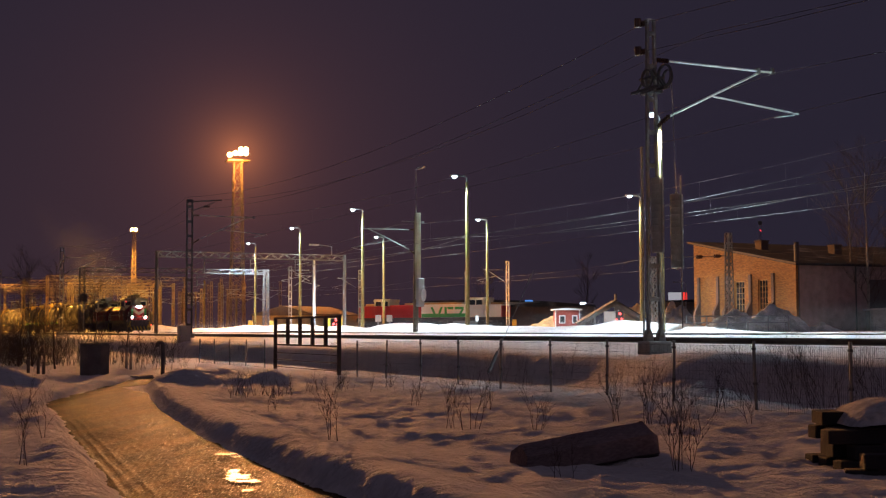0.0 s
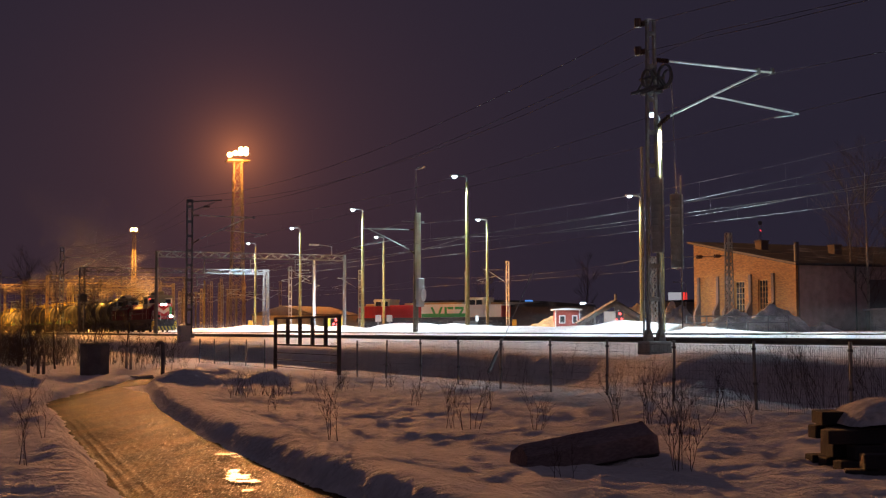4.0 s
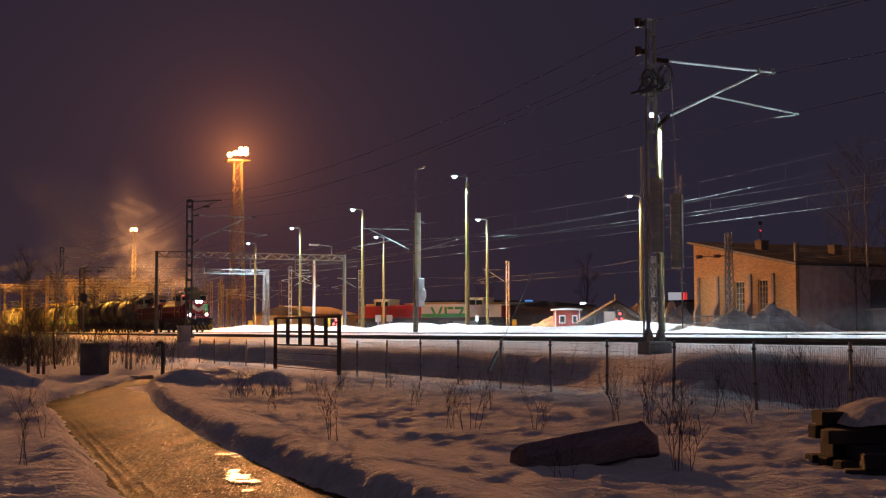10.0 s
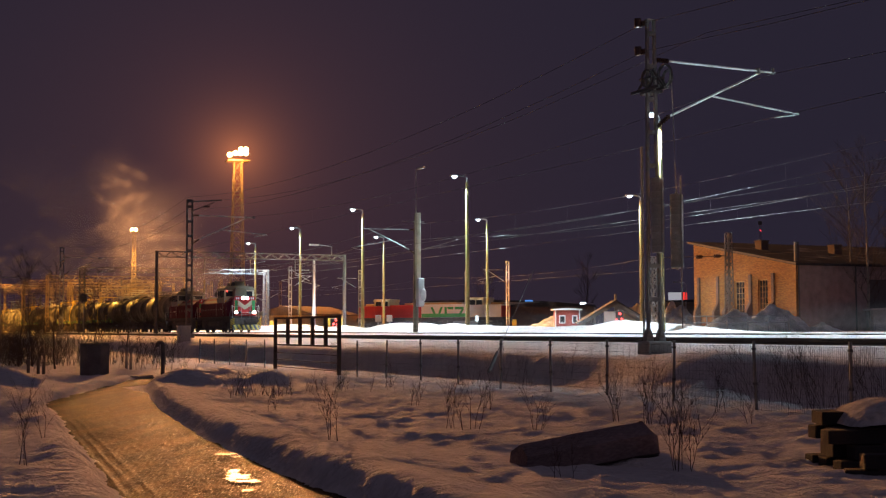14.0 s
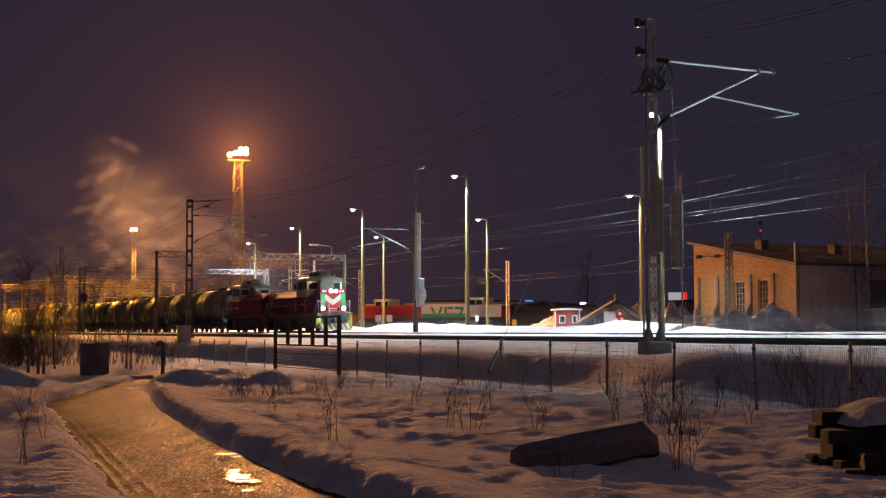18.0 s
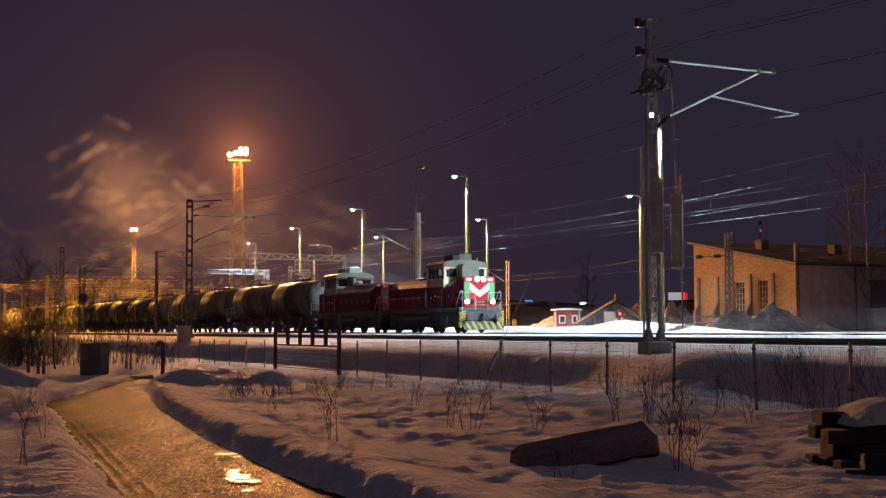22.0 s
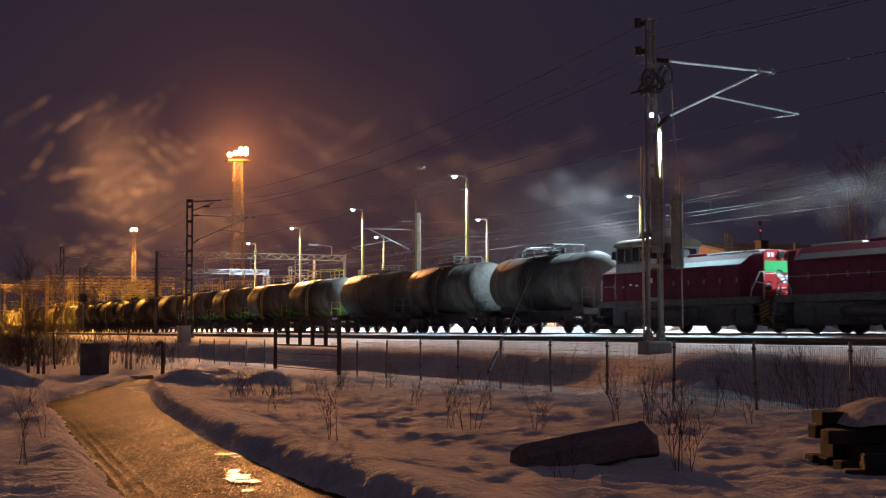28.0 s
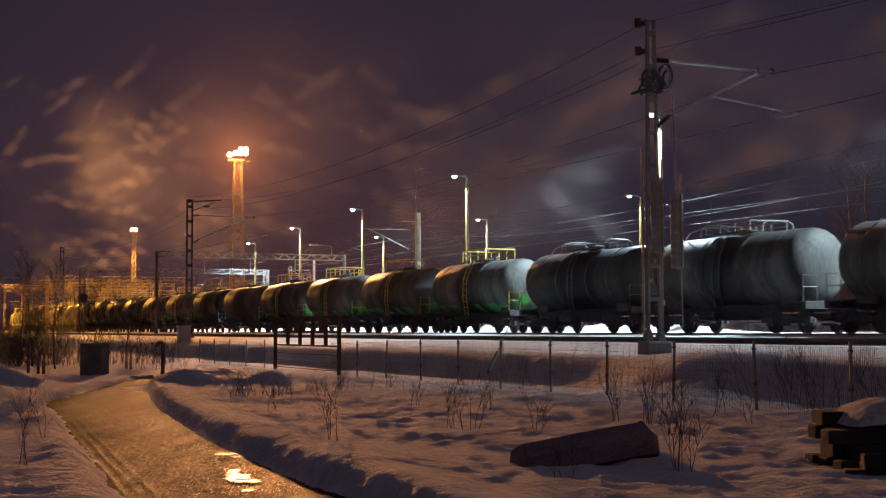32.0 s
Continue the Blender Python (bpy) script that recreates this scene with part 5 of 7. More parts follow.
part("slab", Form().box(-0.7, 2.0, -0.7, 0.6, -0.05, 0.1), CONCRETE, cab1)
for x in (-12.64, -12.46):
    v = thing("vent_pipe", pose(x, 52.0, -1.35, 0, 0, 0), "pale goose-neck steel vent pipe in the snow", "vent pipe", "vent pipes")
    d = -1 if x < -12.5 else 1
    pts = [(0, 0, -0.1), (0, 0, 0.85)] + [(d * 0.16 * (1 - math.cos(a)), 0, 0.85 + 0.16 * math.sin(a)) for a in [math.pi * i / 6 for i in range(1, 6)]]
    part("pipe", Form().path(pts, 0.055, 10), OLD_STEEL, v, smooth=True)
    part("flange", Form().lathe([(0.0, 0.1), (0.04, 0.1), (0.04, 0.05)], (0, 0, 0.05), "z", 12), GALV, v)
bent = thing("bent_pipe", pose(-10.46, 48.6, -1.4), "dark steel pipe with a hooked top beside the path", "pipe")
part("pipe", Form().path([(0, 0, -0.1), (0, 0, 1.15)] + [(-0.1 * (1 - math.cos(a)), 0, 1.15 + 0.1 * math.sin(a)) for a in [math.pi * i / 6 for i in range(1, 7)]] + [(-0.2, 0, 1.08)], 0.075, 10), DARK_STEEL, bent, smooth=True)
for x, y, h in ((-15.15, 47.6, 0.62), (-14.88, 47.9, 0.70), (-14.57, 47.55, 0.58)):
    b = thing("bollard", pose(x, y, -1.42), "dark steel bollard standing in the snow", "bollard", "bollards by the path")
    part("post", Form().tube((0, 0, 0), (0, 0, h), 0.06, n=12), DARK_STEEL, b)
    part("cap", Form().lathe([(h, 0.07), (h + 0.03, 0.06), (h + 0.04, 0)], axis="z", n=12), DARK_STEEL, b)
solid("manhole_plate", Form().tube((0, 0, -0.02), (0, 0, 0.06), 0.62, n=28), RUST, pose(-15.0, 48.2, -1.43), "rusty round manhole plate in the snow", "manhole")
cab2 = thing("relay_cabinet", yard_pose(19.53, 79.95, -1.0), "grey steel relay cabinet on the bank", "relay cabinet", "utility cabinets")
part("body", Form().box(-0.42, 0.42, -0.33, 0.33, 0.0, 1.52, 0.03), GALV, cab2)
part("door", Form().box(0.422, 0.437, -0.28, 0.28, 0.15, 1.4), GREY, cab2)
part("cap", Form().box(-0.46, 0.46, -0.37, 0.37, 1.52, 1.58), GREY, cab2)

# a leaning stay wire
stay = thing("stay_wire", pose(0, 0, 0), "thin leaning stay wire with a dark sleeve", "stay wire")
part("cable", Form().tube((1.35, 38.2, -0.9), (3.2, 46.0, 2.35), 0.012), DARK_STEEL, stay)
part("sleeve", Form().tube((1.33, 38.1, -0.95), (1.62, 39.3, -0.4), 0.05), DARK_STEEL, stay)

# ---- the big squared log and the stack of old sleepers ----
def hewn_log():
    """A six-sided hewn baulk with a blunt, chopped end and small checks along its faces."""
    f = Form()
    L, n = 1.86, 22
    ring = 6
    vs = []
    for i in range(n + 1):
        u = i / n
        x = L * (u - 0.5)
        k = 1.0 - 0.10 * (1 - u) + 0.05 * noise.noise((x * 2.2, 4, 0))
        for j in range(ring):
            a = 2 * math.pi * (j + 0.5) / ring + 0.10
            r = 0.245 * k * (1 + 0.05 * noise.noise((x * 3.5, math.cos(a) * 2, math.sin(a) * 2)))
            end = 0.16 * math.cos(a + 0.9) if i == n else 0.04 * math.sin(a) if i == 0 else 0
            vs.append((x + end, r * math.cos(a) * 1.08, r * math.sin(a)))
    fs = [(i * ring + j, i * ring + (j + 1) % ring, (i + 1) * ring + (j + 1) % ring, (i + 1) * ring + j) for i in range(n) for j in range(ring)]
    fs += [tuple(range(ring - 1, -1, -1))]
    k = len(vs)
    vs.append((L / 2 + 0.14, 0.0, 0.02))
    fs += [(n * ring + j, n * ring + (j + 1) % ring, k) for j in range(ring)]
    f.add(vs, fs)
    return solid("log", f, LOG, pose(1.70, 15.75, -1.17, 0, -6.5, 26), "thick dark hewn timber baulk half sunk in snow", "log")


hewn_log()


def sleeper(m, label="old dark tarred railway sleeper in a snowy stack"):
    base = thing("old_sleeper", m, label, "railway sleeper", "stack of old sleepers")
    part("timber", Form().box(-1.3, 1.3, -0.12, 0.12, 0, 0.155, 0.012), TIMBER, base)
    for x in (-0.78, 0.78):
        part("rail_plate", Form().box(x - 0.16, x + 0.16, -0.09, 0.09, 0.155, 0.17), RUST, base)
    return base


for k in range(4):
    for j in range(4):
        sx = 0.10 * math.sin(k * 2.3 + j * 1.7)
        if k == 3 and j < 2:
            continue
        sleeper(pose(5.75 + sx + 0.10 * (k % 2), 15.0 + 0.27 * j + 0.05 * k, -1.36 + 0.17 * k, 0, 0, 6 + 2 * math.sin(3 * k + j)))
for k in range(2):
    sleeper(pose(5.6 + 0.2 * k, 13.9 + 0.12 * k, -1.38 + 0.17 * k, 0, 0, -12 + 8 * k))
for k in range(3):
    sleeper(pose(6.3 + 0.15 * k, 12.9 + 0.3 * k, -1.40 + 0.165 * (k % 2), 0, 0, -20 + 9 * k))
cap = Form()
vs = []
for i in range(25):
    for j in range(13):
        x, y = -1.5 + 3.0 * i / 24, -0.65 + 1.3 * j / 12
        e = min(1.0, (1.5 - abs(x)) / 0.5) * min(1.0, (0.65 - abs(y)) / 0.3)
        vs.append((x, y, 0.0 + 0.30 * math.sqrt(max(0.0, e)) + 0.06 * noise.noise((x * 2, y * 2, 5)) - 0.05 + 0.12 * (x > 0) * min(1, x)))
cap.add(vs, [(i * 13 + j, (i + 1) * 13 + j, (i + 1) * 13 + j + 1, i * 13 + j + 1) for i in range(24) for j in range(12)])
solid("snow_drift", cap, DIRTY_SNOW, pose(6.15, 15.6, -0.78, 0, 0, 6), "rounded snow cap lying on the sleeper stack", "snow", smooth=True)
# ---- the brick engine house ----
GQ, GS = 73.5, 87.0
house = thing("brick_building", yard_pose(GQ, GS, -0.1), "ochre brick railway building with a single-pitch felt roof", "building")
LEN, DEEP, H_LOW, H_HIGH = 14.4, 40.0, 5.75, 8.3


def top_at(x):
    return H_LOW + (H_HIGH - H_LOW) * (-x / LEN)


WINDOWS = [(-8.3, -6.9, 1.5, 4.6), (-5.0, -3.7, 1.5, 4.65)]
edges = [-LEN, -8.3, -6.9, -5.0, -3.7, 0.0]
for a, b in zip(edges, edges[1:]):
    hole = next(((z0, z1) for x0, x1, z0, z1 in WINDOWS if abs(x0 - a) < 0.01), None)
    spans = [(0, None)] if hole is None else [(0, hole[0]), (hole[1], None)]
    for z0, z1 in spans:
        za, zb = (top_at(a), top_at(b)) if z1 is None else (z1, z1)
        part("gable_wall", Form().prism([(a, z0), (b, z0), (b, zb), (a, za)], 0.0, 0.35), BRICK, house, "ochre brick wall with worn courses")
part("front_wall", Form().box(-0.35, 0, 0.352, 8.0, 0, H_LOW).box(-0.35, 0, 12.5, DEEP, 0, H_LOW).box(-0.35, 0, 8.0, 12.5, 4.6, H_LOW), LONG_WALL, house, "long brick wall on the unlit side")
part("back_wall", Form().box(-LEN, -LEN + 0.35, 0.352, DEEP, 0, H_HIGH), DIM_BRICK, house)
part("end_wall", Form().prism([(-LEN, 0), (0, 0), (0, H_LOW), (-LEN, H_HIGH)], DEEP, DEEP + 0.35), DIM_BRICK, house)
roof_form = Form().add([(-LEN - 0.5, -0.35, top_at(-LEN - 0.5) + 0.02), (0.5, -0.35, top_at(0.5) + 0.02), (0.5, DEEP + 0.6, top_at(0.5) + 0.02), (-LEN - 0.5, DEEP + 0.6, top_at(-LEN - 0.5) + 0.02),
                        (-LEN - 0.5, -0.35, top_at(-LEN - 0.5) + 0.24), (0.5, -0.35, top_at(0.5) + 0.24), (0.5, DEEP + 0.6, top_at(0.5) + 0.24), (-LEN - 0.5, DEEP + 0.6, top_at(-LEN - 0.5) + 0.24)],
                       [(3, 2, 1, 0), (4, 5, 6, 7), (0, 1, 5, 4), (1, 2, 6, 5), (2, 3, 7, 6), (3, 0, 4, 7)])
roof = part("roof", roof_form, ROOF, house, "dark felt roof")
part("roof_edge", Form().beam((-LEN - 0.5, -0.39, top_at(-LEN - 0.5) + 0.15), (0.5, -0.39, top_at(0.5) + 0.15), 0.06, 0.15), WOOD, house, "weathered board verge")
for x, y in ((-9.6, 4.2), (-7.5, 11.0)):
    part("chimney", Form().box(x - 0.45, x + 0.45, y - 0.42, y + 0.42, top_at(x), top_at(x) + 0.95).box(x - 0.52, x + 0.52, y - 0.49, y + 0.49, top_at(x) + 0.95, top_at(x) + 1.07), DIM_BRICK, roof)
part("flue", Form().tube((-0.9, 0.9, H_LOW), (-0.9, 0.9, H_LOW + 2.0), 0.22, n=12), DARK_STEEL, roof)
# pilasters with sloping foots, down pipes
# unlit faces: shade put into their colour by the dimmer brick
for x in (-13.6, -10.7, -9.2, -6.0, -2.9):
    part("buttress", Form().prism([(-0.62, 0.0), (0.0, 0.0), (0.0, 5.15), (-0.14, 5.15), (-0.14, 2.7), (-0.62, 1.9)], x - 0.16, x + 0.16, axis="x"), DIM_BRICK, house)
for x0, x1, z0, z1 in WINDOWS:
    win = part("window", Form().box(x0, x0 + 0.08, 0.1, 0.2, z0, z1).box(x1 - 0.08, x1, 0.1, 0.2, z0, z1).box(x0, x1, 0.1, 0.2, z1 - 0.08, z1).box(x0 - 0.05, x1 + 0.05, -0.06, 0.2, z0 - 0.08, z0), OCHRE, house)
    for i in range(3):
        for j in range(6):
            a, b = x0 + 0.08 + (x1 - x0 - 0.16) * i / 3, x0 + 0.08 + (x1 - x0 - 0.16) * (i + 1) / 3
            c, d = z0 + (z1 - z0 - 0.08) * j / 6, z0 + (z1 - z0 - 0.08) * (j + 1) / 6
            tilt = 0.012 * math.sin(7 * i + 3 * j)
            part("pane", Form().add([(a + 0.02, 0.15 + tilt, c + 0.02), (b - 0.02, 0.15 - tilt, c + 0.02), (b - 0.02, 0.15 - tilt, d - 0.02), (a + 0.02, 0.15 + tilt, d - 0.02)], [(0, 1, 2, 3)]), GLASS, win)
    bars = Form()
    for i in (1, 2):
        a = x0 + 0.08 + (x1 - x0 - 0.16) * i / 3
        bars.box(a - 0.02, a + 0.02, 0.12, 0.19, z0, z1)
    for j in range(1, 6):
        c = z0 + (z1 - z0 - 0.08) * j / 6
        bars.box(x0, x1, 0.12, 0.19, c - 0.02, c + 0.02)
    part("glazing_bar", bars, OCHRE, win)
door = part("door_leaf", Form().box(-0.25, -0.15, 8.0, 10.2, 0, 4.6).box(-0.25, -0.15, 10.25, 12.5, 0, 4.6), DARK_STEEL, house, "tall dark double doors")
for y in (0.25, 6.5, 14, 22, 30):
    part("down_pipe", Form().tube((0.08, y, 0), (0.08, y, H_LOW), 0.06), DARK_STEEL, house)


def heap(name, x, y, rx, ry, h, mat, label, category, turn=0.0, seed=0.0, peak=1.0):
    """An uneven pile with slumped sides."""
    f = Form()
    n, m = 40, 24
    vs = []
    for j in range(m + 1):
        for i in range(n):
            a = 2 * math.pi * i / n
            r = j / m
            px, py = r * rx * math.cos(a), r * ry * math.sin(a)
            d = noise.noise((px * 0.9 + seed, py * 0.9, 2.0)) * 0.30 + noise.noise((px * 2.6 + seed, py * 2.6, 1.0)) * 0.12
            prof = (1 - r) ** peak
            vs.append((px * (1 + 0.15 * d), py * (1 + 0.15 * d), h * max(0.0, prof * (1 + d) + 0.22 * d * (1 - r)) - 0.25 * r))
    f.add(vs, [(j * n + i, j * n + (i + 1) % n, (j + 1) * n + (i + 1) % n, (j + 1) * n + i) for j in range(m) for i in range(n)])
    return solid(name, f, mat, pose(x, y, 0.0, 0, 0, turn), label, category, "yard heaps", smooth=True)


heap("gravel_mound", 21.9, 97.5, 3.6, 3.0, 1.75, GRAVEL, "grey snowy heap of gravel behind a railing", "gravel heap", 10, 1.0)
heap("gravel_mound", 25.2, 99.0, 3.7, 3.0, 2.1, GRAVEL, "tall grey snowy heap of gravel behind a railing", "gravel heap", 40, 4.0, 0.9)
heap("gravel_mound", 28.6, 98.5, 2.2, 2.0, 0.75, GRAVEL, "low grey snowy heap of gravel", "gravel heap", 0, 7.0)
heap("sand_mound", 12.8, 150.0, 4.8, 3.4, 1.7, SAND, "ochre heap of sand lit by sodium light", "sand heap", 0, 2.0)
heap("sand_mound", 21.6, 146.0, 3.6, 2.6, 3.0, SAND, "tall ochre heap of sand lit by sodium light", "sand heap", 30, 5.0)
heap("earth_mound", 28.5, 160.0, 5.0, 4.0, 3.4, DIRTY_SNOW, "grey heap of ploughed snow and earth", "heap", 0, 9.0)
heap("snow_mound", -45.5, 228.0, 2.6, 2.6, 1.7, SNOW, "small heap of ploughed snow", "snow heap", 0, 3.0)

rail_fence = thing("pipe_railing", pose(17.55, 94.0, -0.05, 0, 0, 0), "galvanised pipe railing in front of the gravel heaps", "railing")
for i in range(6):
    part("post", Form().tube((1.48 * i, 0, 0), (1.48 * i, 0, 1.25), 0.045), GALV, rail_fence)
for z in (1.22, 0.75, 0.12):
    part("rail", Form().tube((0, 0, z), (7.4, 0, z), 0.035), GALV, rail_fence)
part("mesh_panel", Form().path([(x * 0.185, 0, 0.12) for x in range(41)], 0.004, 3), GALV, rail_fence)

tie = thing("tie_wire", pose(0, 0, 0), "thin insulated tie wire running to the lattice mast", "wire", "overhead wires")
part("cable", Form().path([(16.9, 100.0, 5.75), (20.0, 102.5, 5.92), (22.9, 105.0, 6.15)], 0.025, 6), WIRE, tie)
for a, b in (((20.1, 102.6, 5.92), (20.6, 103.0, 5.96)), ((21.8, 104.1, 6.06), (22.4, 104.6, 6.11))):
    part("insulator", insulator(Form(), a, b, 0.16, 3), INSULATOR, tie)

# ---- small buildings and things beyond the tracks ----
def hut(name, x, y, w, d, h, rise, wall, roof_mat, label, turn=0.0, windows=(), z=-0.1, category="hut"):
    b = thing(name, pose(x, y, z, 0, 0, turn), label, category, "yard buildings")
    part("wall", Form().box(-w / 2, w / 2, -d / 2, d / 2, 0, h), wall, b)
    part("roof", Form().prism([(-w / 2 - 0.3, h - 0.02), (w / 2 + 0.3, h - 0.02 + rise * 0.0), (w / 2 + 0.3, h + 0.12), (0, h + 0.12 + rise), (-w / 2 - 0.3, h + 0.12)], -d / 2 - 0.3, d / 2 + 0.3), roof_mat, b)
    for wx, wz, ww, wh in windows:
        f = part("window", Form().box(wx - ww / 2 - 0.1, wx + ww / 2 + 0.1, -d / 2 - 0.05, -d / 2 - 0.002, wz - 0.1, wz + wh + 0.1), WHITE, b)
        part("pane", Form().box(wx - ww / 2, wx + ww / 2, -d / 2 - 0.06, -d / 2 - 0.052, wz, wz + wh), GLASS, f)
    for wx in (-w / 2, w / 2):
        part("corner_board", Form().box(wx - 0.06, wx + 0.06, -d / 2 - 0.03, -d / 2 - 0.004, 0, h), WHITE if wall is RED_WOOD else wall, b)
    return b


hut("red_hut", 14.0, 148.0, 2.7, 3.0, 2.5, 0.12, RED_WOOD, WHITE, "small red ochre hut with white corner boards", 0, [(-0.6, 1.1, 0.5, 0.7), (0.8, 1.1, 0.4, 0.7)])
hut("goods_shed", -21.5, 205.0, 11.0, 14.0, 2.6, 1.35, OCHRE, WOOD, "long low ochre shed with a shallow pitched roof", -25, category="shed")
hut("brick_shed", 15.5, 190.0, 13.0, 8.0, 3.6, 0.6, DIM_BRICK, ROOF, "low dark brick shed beyond the yard", -8, category="shed")
hut("warehouse", 6.5, 245.0, 24.0, 10.0, 5.4, 0.3, GREY, ROOF, "long grey flat-roofed warehouse in the distance", 0, category="warehouse")
hut("warehouse", 44.0, 230.0, 16.0, 10.0, 5.0, 0.3, WOOD, ROOF, "long dark flat-roofed warehouse in the distance", 0, category="warehouse")
hut("warehouse", 46.0, 140.0, 14.0, 8.0, 2.6, 0.3, DIM_BRICK, ROOF, "low dark outbuilding behind bare trees", 0, category="outbuilding")
hut("trailer", 38.5, 112.0, 3.5, 2.0, 1.9, 0.1, DIRTY_SNOW, SNOW, "pale snow-covered site trailer beside the trees", 0, category="trailer")

# an open gable frame of timber
gframe = thing("timber_shelter", pose(18.05, 136.0, -0.1), "open timber roof shelter with a snow-grey gable", "shelter")
for side in (-1, 1):
    part("rafter", Form().beam((0.2 * side * -1, 0, 3.15), (3.7 * side, 0, 0.9), 0.30, 0.32), GREY_WOOD, gframe)
    part("rafter", Form().beam((0.2 * side * -1, 4, 3.15), (3.7 * side, 4, 0.9), 0.30, 0.32), GREY_WOOD, gframe)
    part("roof_sheet", Form().add([(0, -0.2, 3.32), (3.9 * side, -0.2, 0.98), (3.9 * side, 4.2, 0.98), (0, 4.2, 3.32), (0, -0.2, 3.38), (3.9 * side, -0.2, 1.04), (3.9 * side, 4.2, 1.04), (0, 4.2, 3.38)],
                                  [(3, 2, 1, 0), (4, 5, 6, 7), (0, 1, 5, 4), (1, 2, 6, 5), (2, 3, 7, 6), (3, 0, 4, 7)]), ROOF, gframe)
    for y in (0, 4):
        part("post", Form().box(3.3 * side - 0.12, 3.3 * side + 0.12, y - 0.12, y + 0.12, 0, 1.2), GREY_WOOD, gframe)
part("king_post", Form().box(-0.12, 0.12, -0.12, 0.12, 0, 4.0), GREY_WOOD, gframe)

wcab = thing("signal_cabinet", pose(14.85, 116.0, -0.05, 0, 0, -10), "white steel signal cabinet in the snow", "signal cabinet", "signal cabinets")
part("body", Form().box(-0.5, 0.5, -0.4, 0.4, 0.0, 1.85, 0.02), WHITE, wcab)
part("door", Form().box(-0.45, 0.45, -0.425, -0.402, 0.1, 1.75), WHITE, wcab)
part("cap", Form().box(-0.55, 0.55, -0.45, 0.45, 1.85, 1.9), GREY, wcab)
for x, y in ((-5.9, 118.0), (-4.9, 118.5)):
    c = thing("signal_cabinet", pose(x, y, 0.0), "small white trackside box on a post", "signal cabinet", "signal cabinets")
    part("post", Form().tube((0, 0, -0.1), (0, 0, 1.0), 0.07), GALV, c)
    part("box", Form().box(-0.26, 0.26, -0.2, 0.2, 1.0, 1.6, 0.03), WHITE, c)


def ground_signal(x, y, h, lamps, label="short track signal with lit red lamps"):
    g = thing("track_signal", pose(x, y, 0.0), label, "railway signal", "track signals")
    part("post", Form().tube((0, 0, 0), (0, 0, h), 0.06), WHITE, g)
    head = part("signal_head", Form().box(-0.45, 0.45, -0.1, 0.1, h * 0.45, h * 0.95, 0.03), BLACK, g)
    for lx, lz in lamps:
        part("red_lens", Form().lathe([(-0.14, 0.0), (-0.14, 0.10), (-0.1, 0.11)], (lx, 0, h * lz), "y", 14), RED_GLOW, head, "lit red lens")
    return g


ground_signal(15.9, 118.0, 2.0, [(-0.2, 0.55), (0.12, 0.82), (0.28, 0.58)])
ground_signal(-10.3, 124.0, 1.4, [(-0.15, 0.6), (0.1, 0.85), (0.2, 0.55)])
ground_signal(-50.5, 225.0, 1.6, [(0, 0.7)])
post_sign = thing("track_post", pose(2.75, 106.0, 0.2), "small white track marker on a thin post", "track marker")
part("post", Form().tube((0, 0, 0), (0, 0, 0.8), 0.02), GALV, post_sign)
part("plate", Form().box(-0.12, 0.12, -0.02, 0.02, 0.75, 1.2), WHITE, post_sign)

blue = thing("lit_sign", pose(13.2, 200.0, 0), "small lit blue sign on a post", "sign")
part("post", Form().tube((0, 0, 0), (0, 0, 4.3), 0.1), GREY, blue)
part("panel", Form().box(-0.62, 0.62, -0.1, 0.1, 4.5, 4.72), BLUE_GLOW, blue, "glowing blue panel")
white_sign = thing("roof_sign", pose(42.6, 232.0, 5.1), "lit white and red sign panel on a roof", "sign")
part("panel", Form().box(-2.4, 0.0, -0.1, 0.1, 0, 1.6), material("lit_white_panel", (0.7, 0.7, 0.7), 0.4, emission=(0.9, 0.9, 1.0), strength=0.35), white_sign)
part("panel", Form().box(0.02, 0.9, -0.1, 0.1, 0, 1.6), material("lit_red_panel", (0.6, 0.05, 0.05), 0.4, emission=(1.0, 0.05, 0.04), strength=0.9), white_sign)
for x, y, h in ((42.0, 225.0, 8.2), (23.9, 205.0, 4.2)):
    lp = thing("street_lamp", pose(x, y, 0), "thin distant street lamp with curved arm", "street lamp", "distant lamps")
    part("pole", Form().path([(0, 0, 0), (0, 0, h - 0.3), (-0.2, 0, h), (-1.6, 0, h + 0.1)], 0.07, 8), GALV, lp)
    part("lamp_head", Form().box(-2.2, -1.5, -0.15, 0.15, h, h + 0.2), LED_GLOW if h < 5 else GREY, lp)


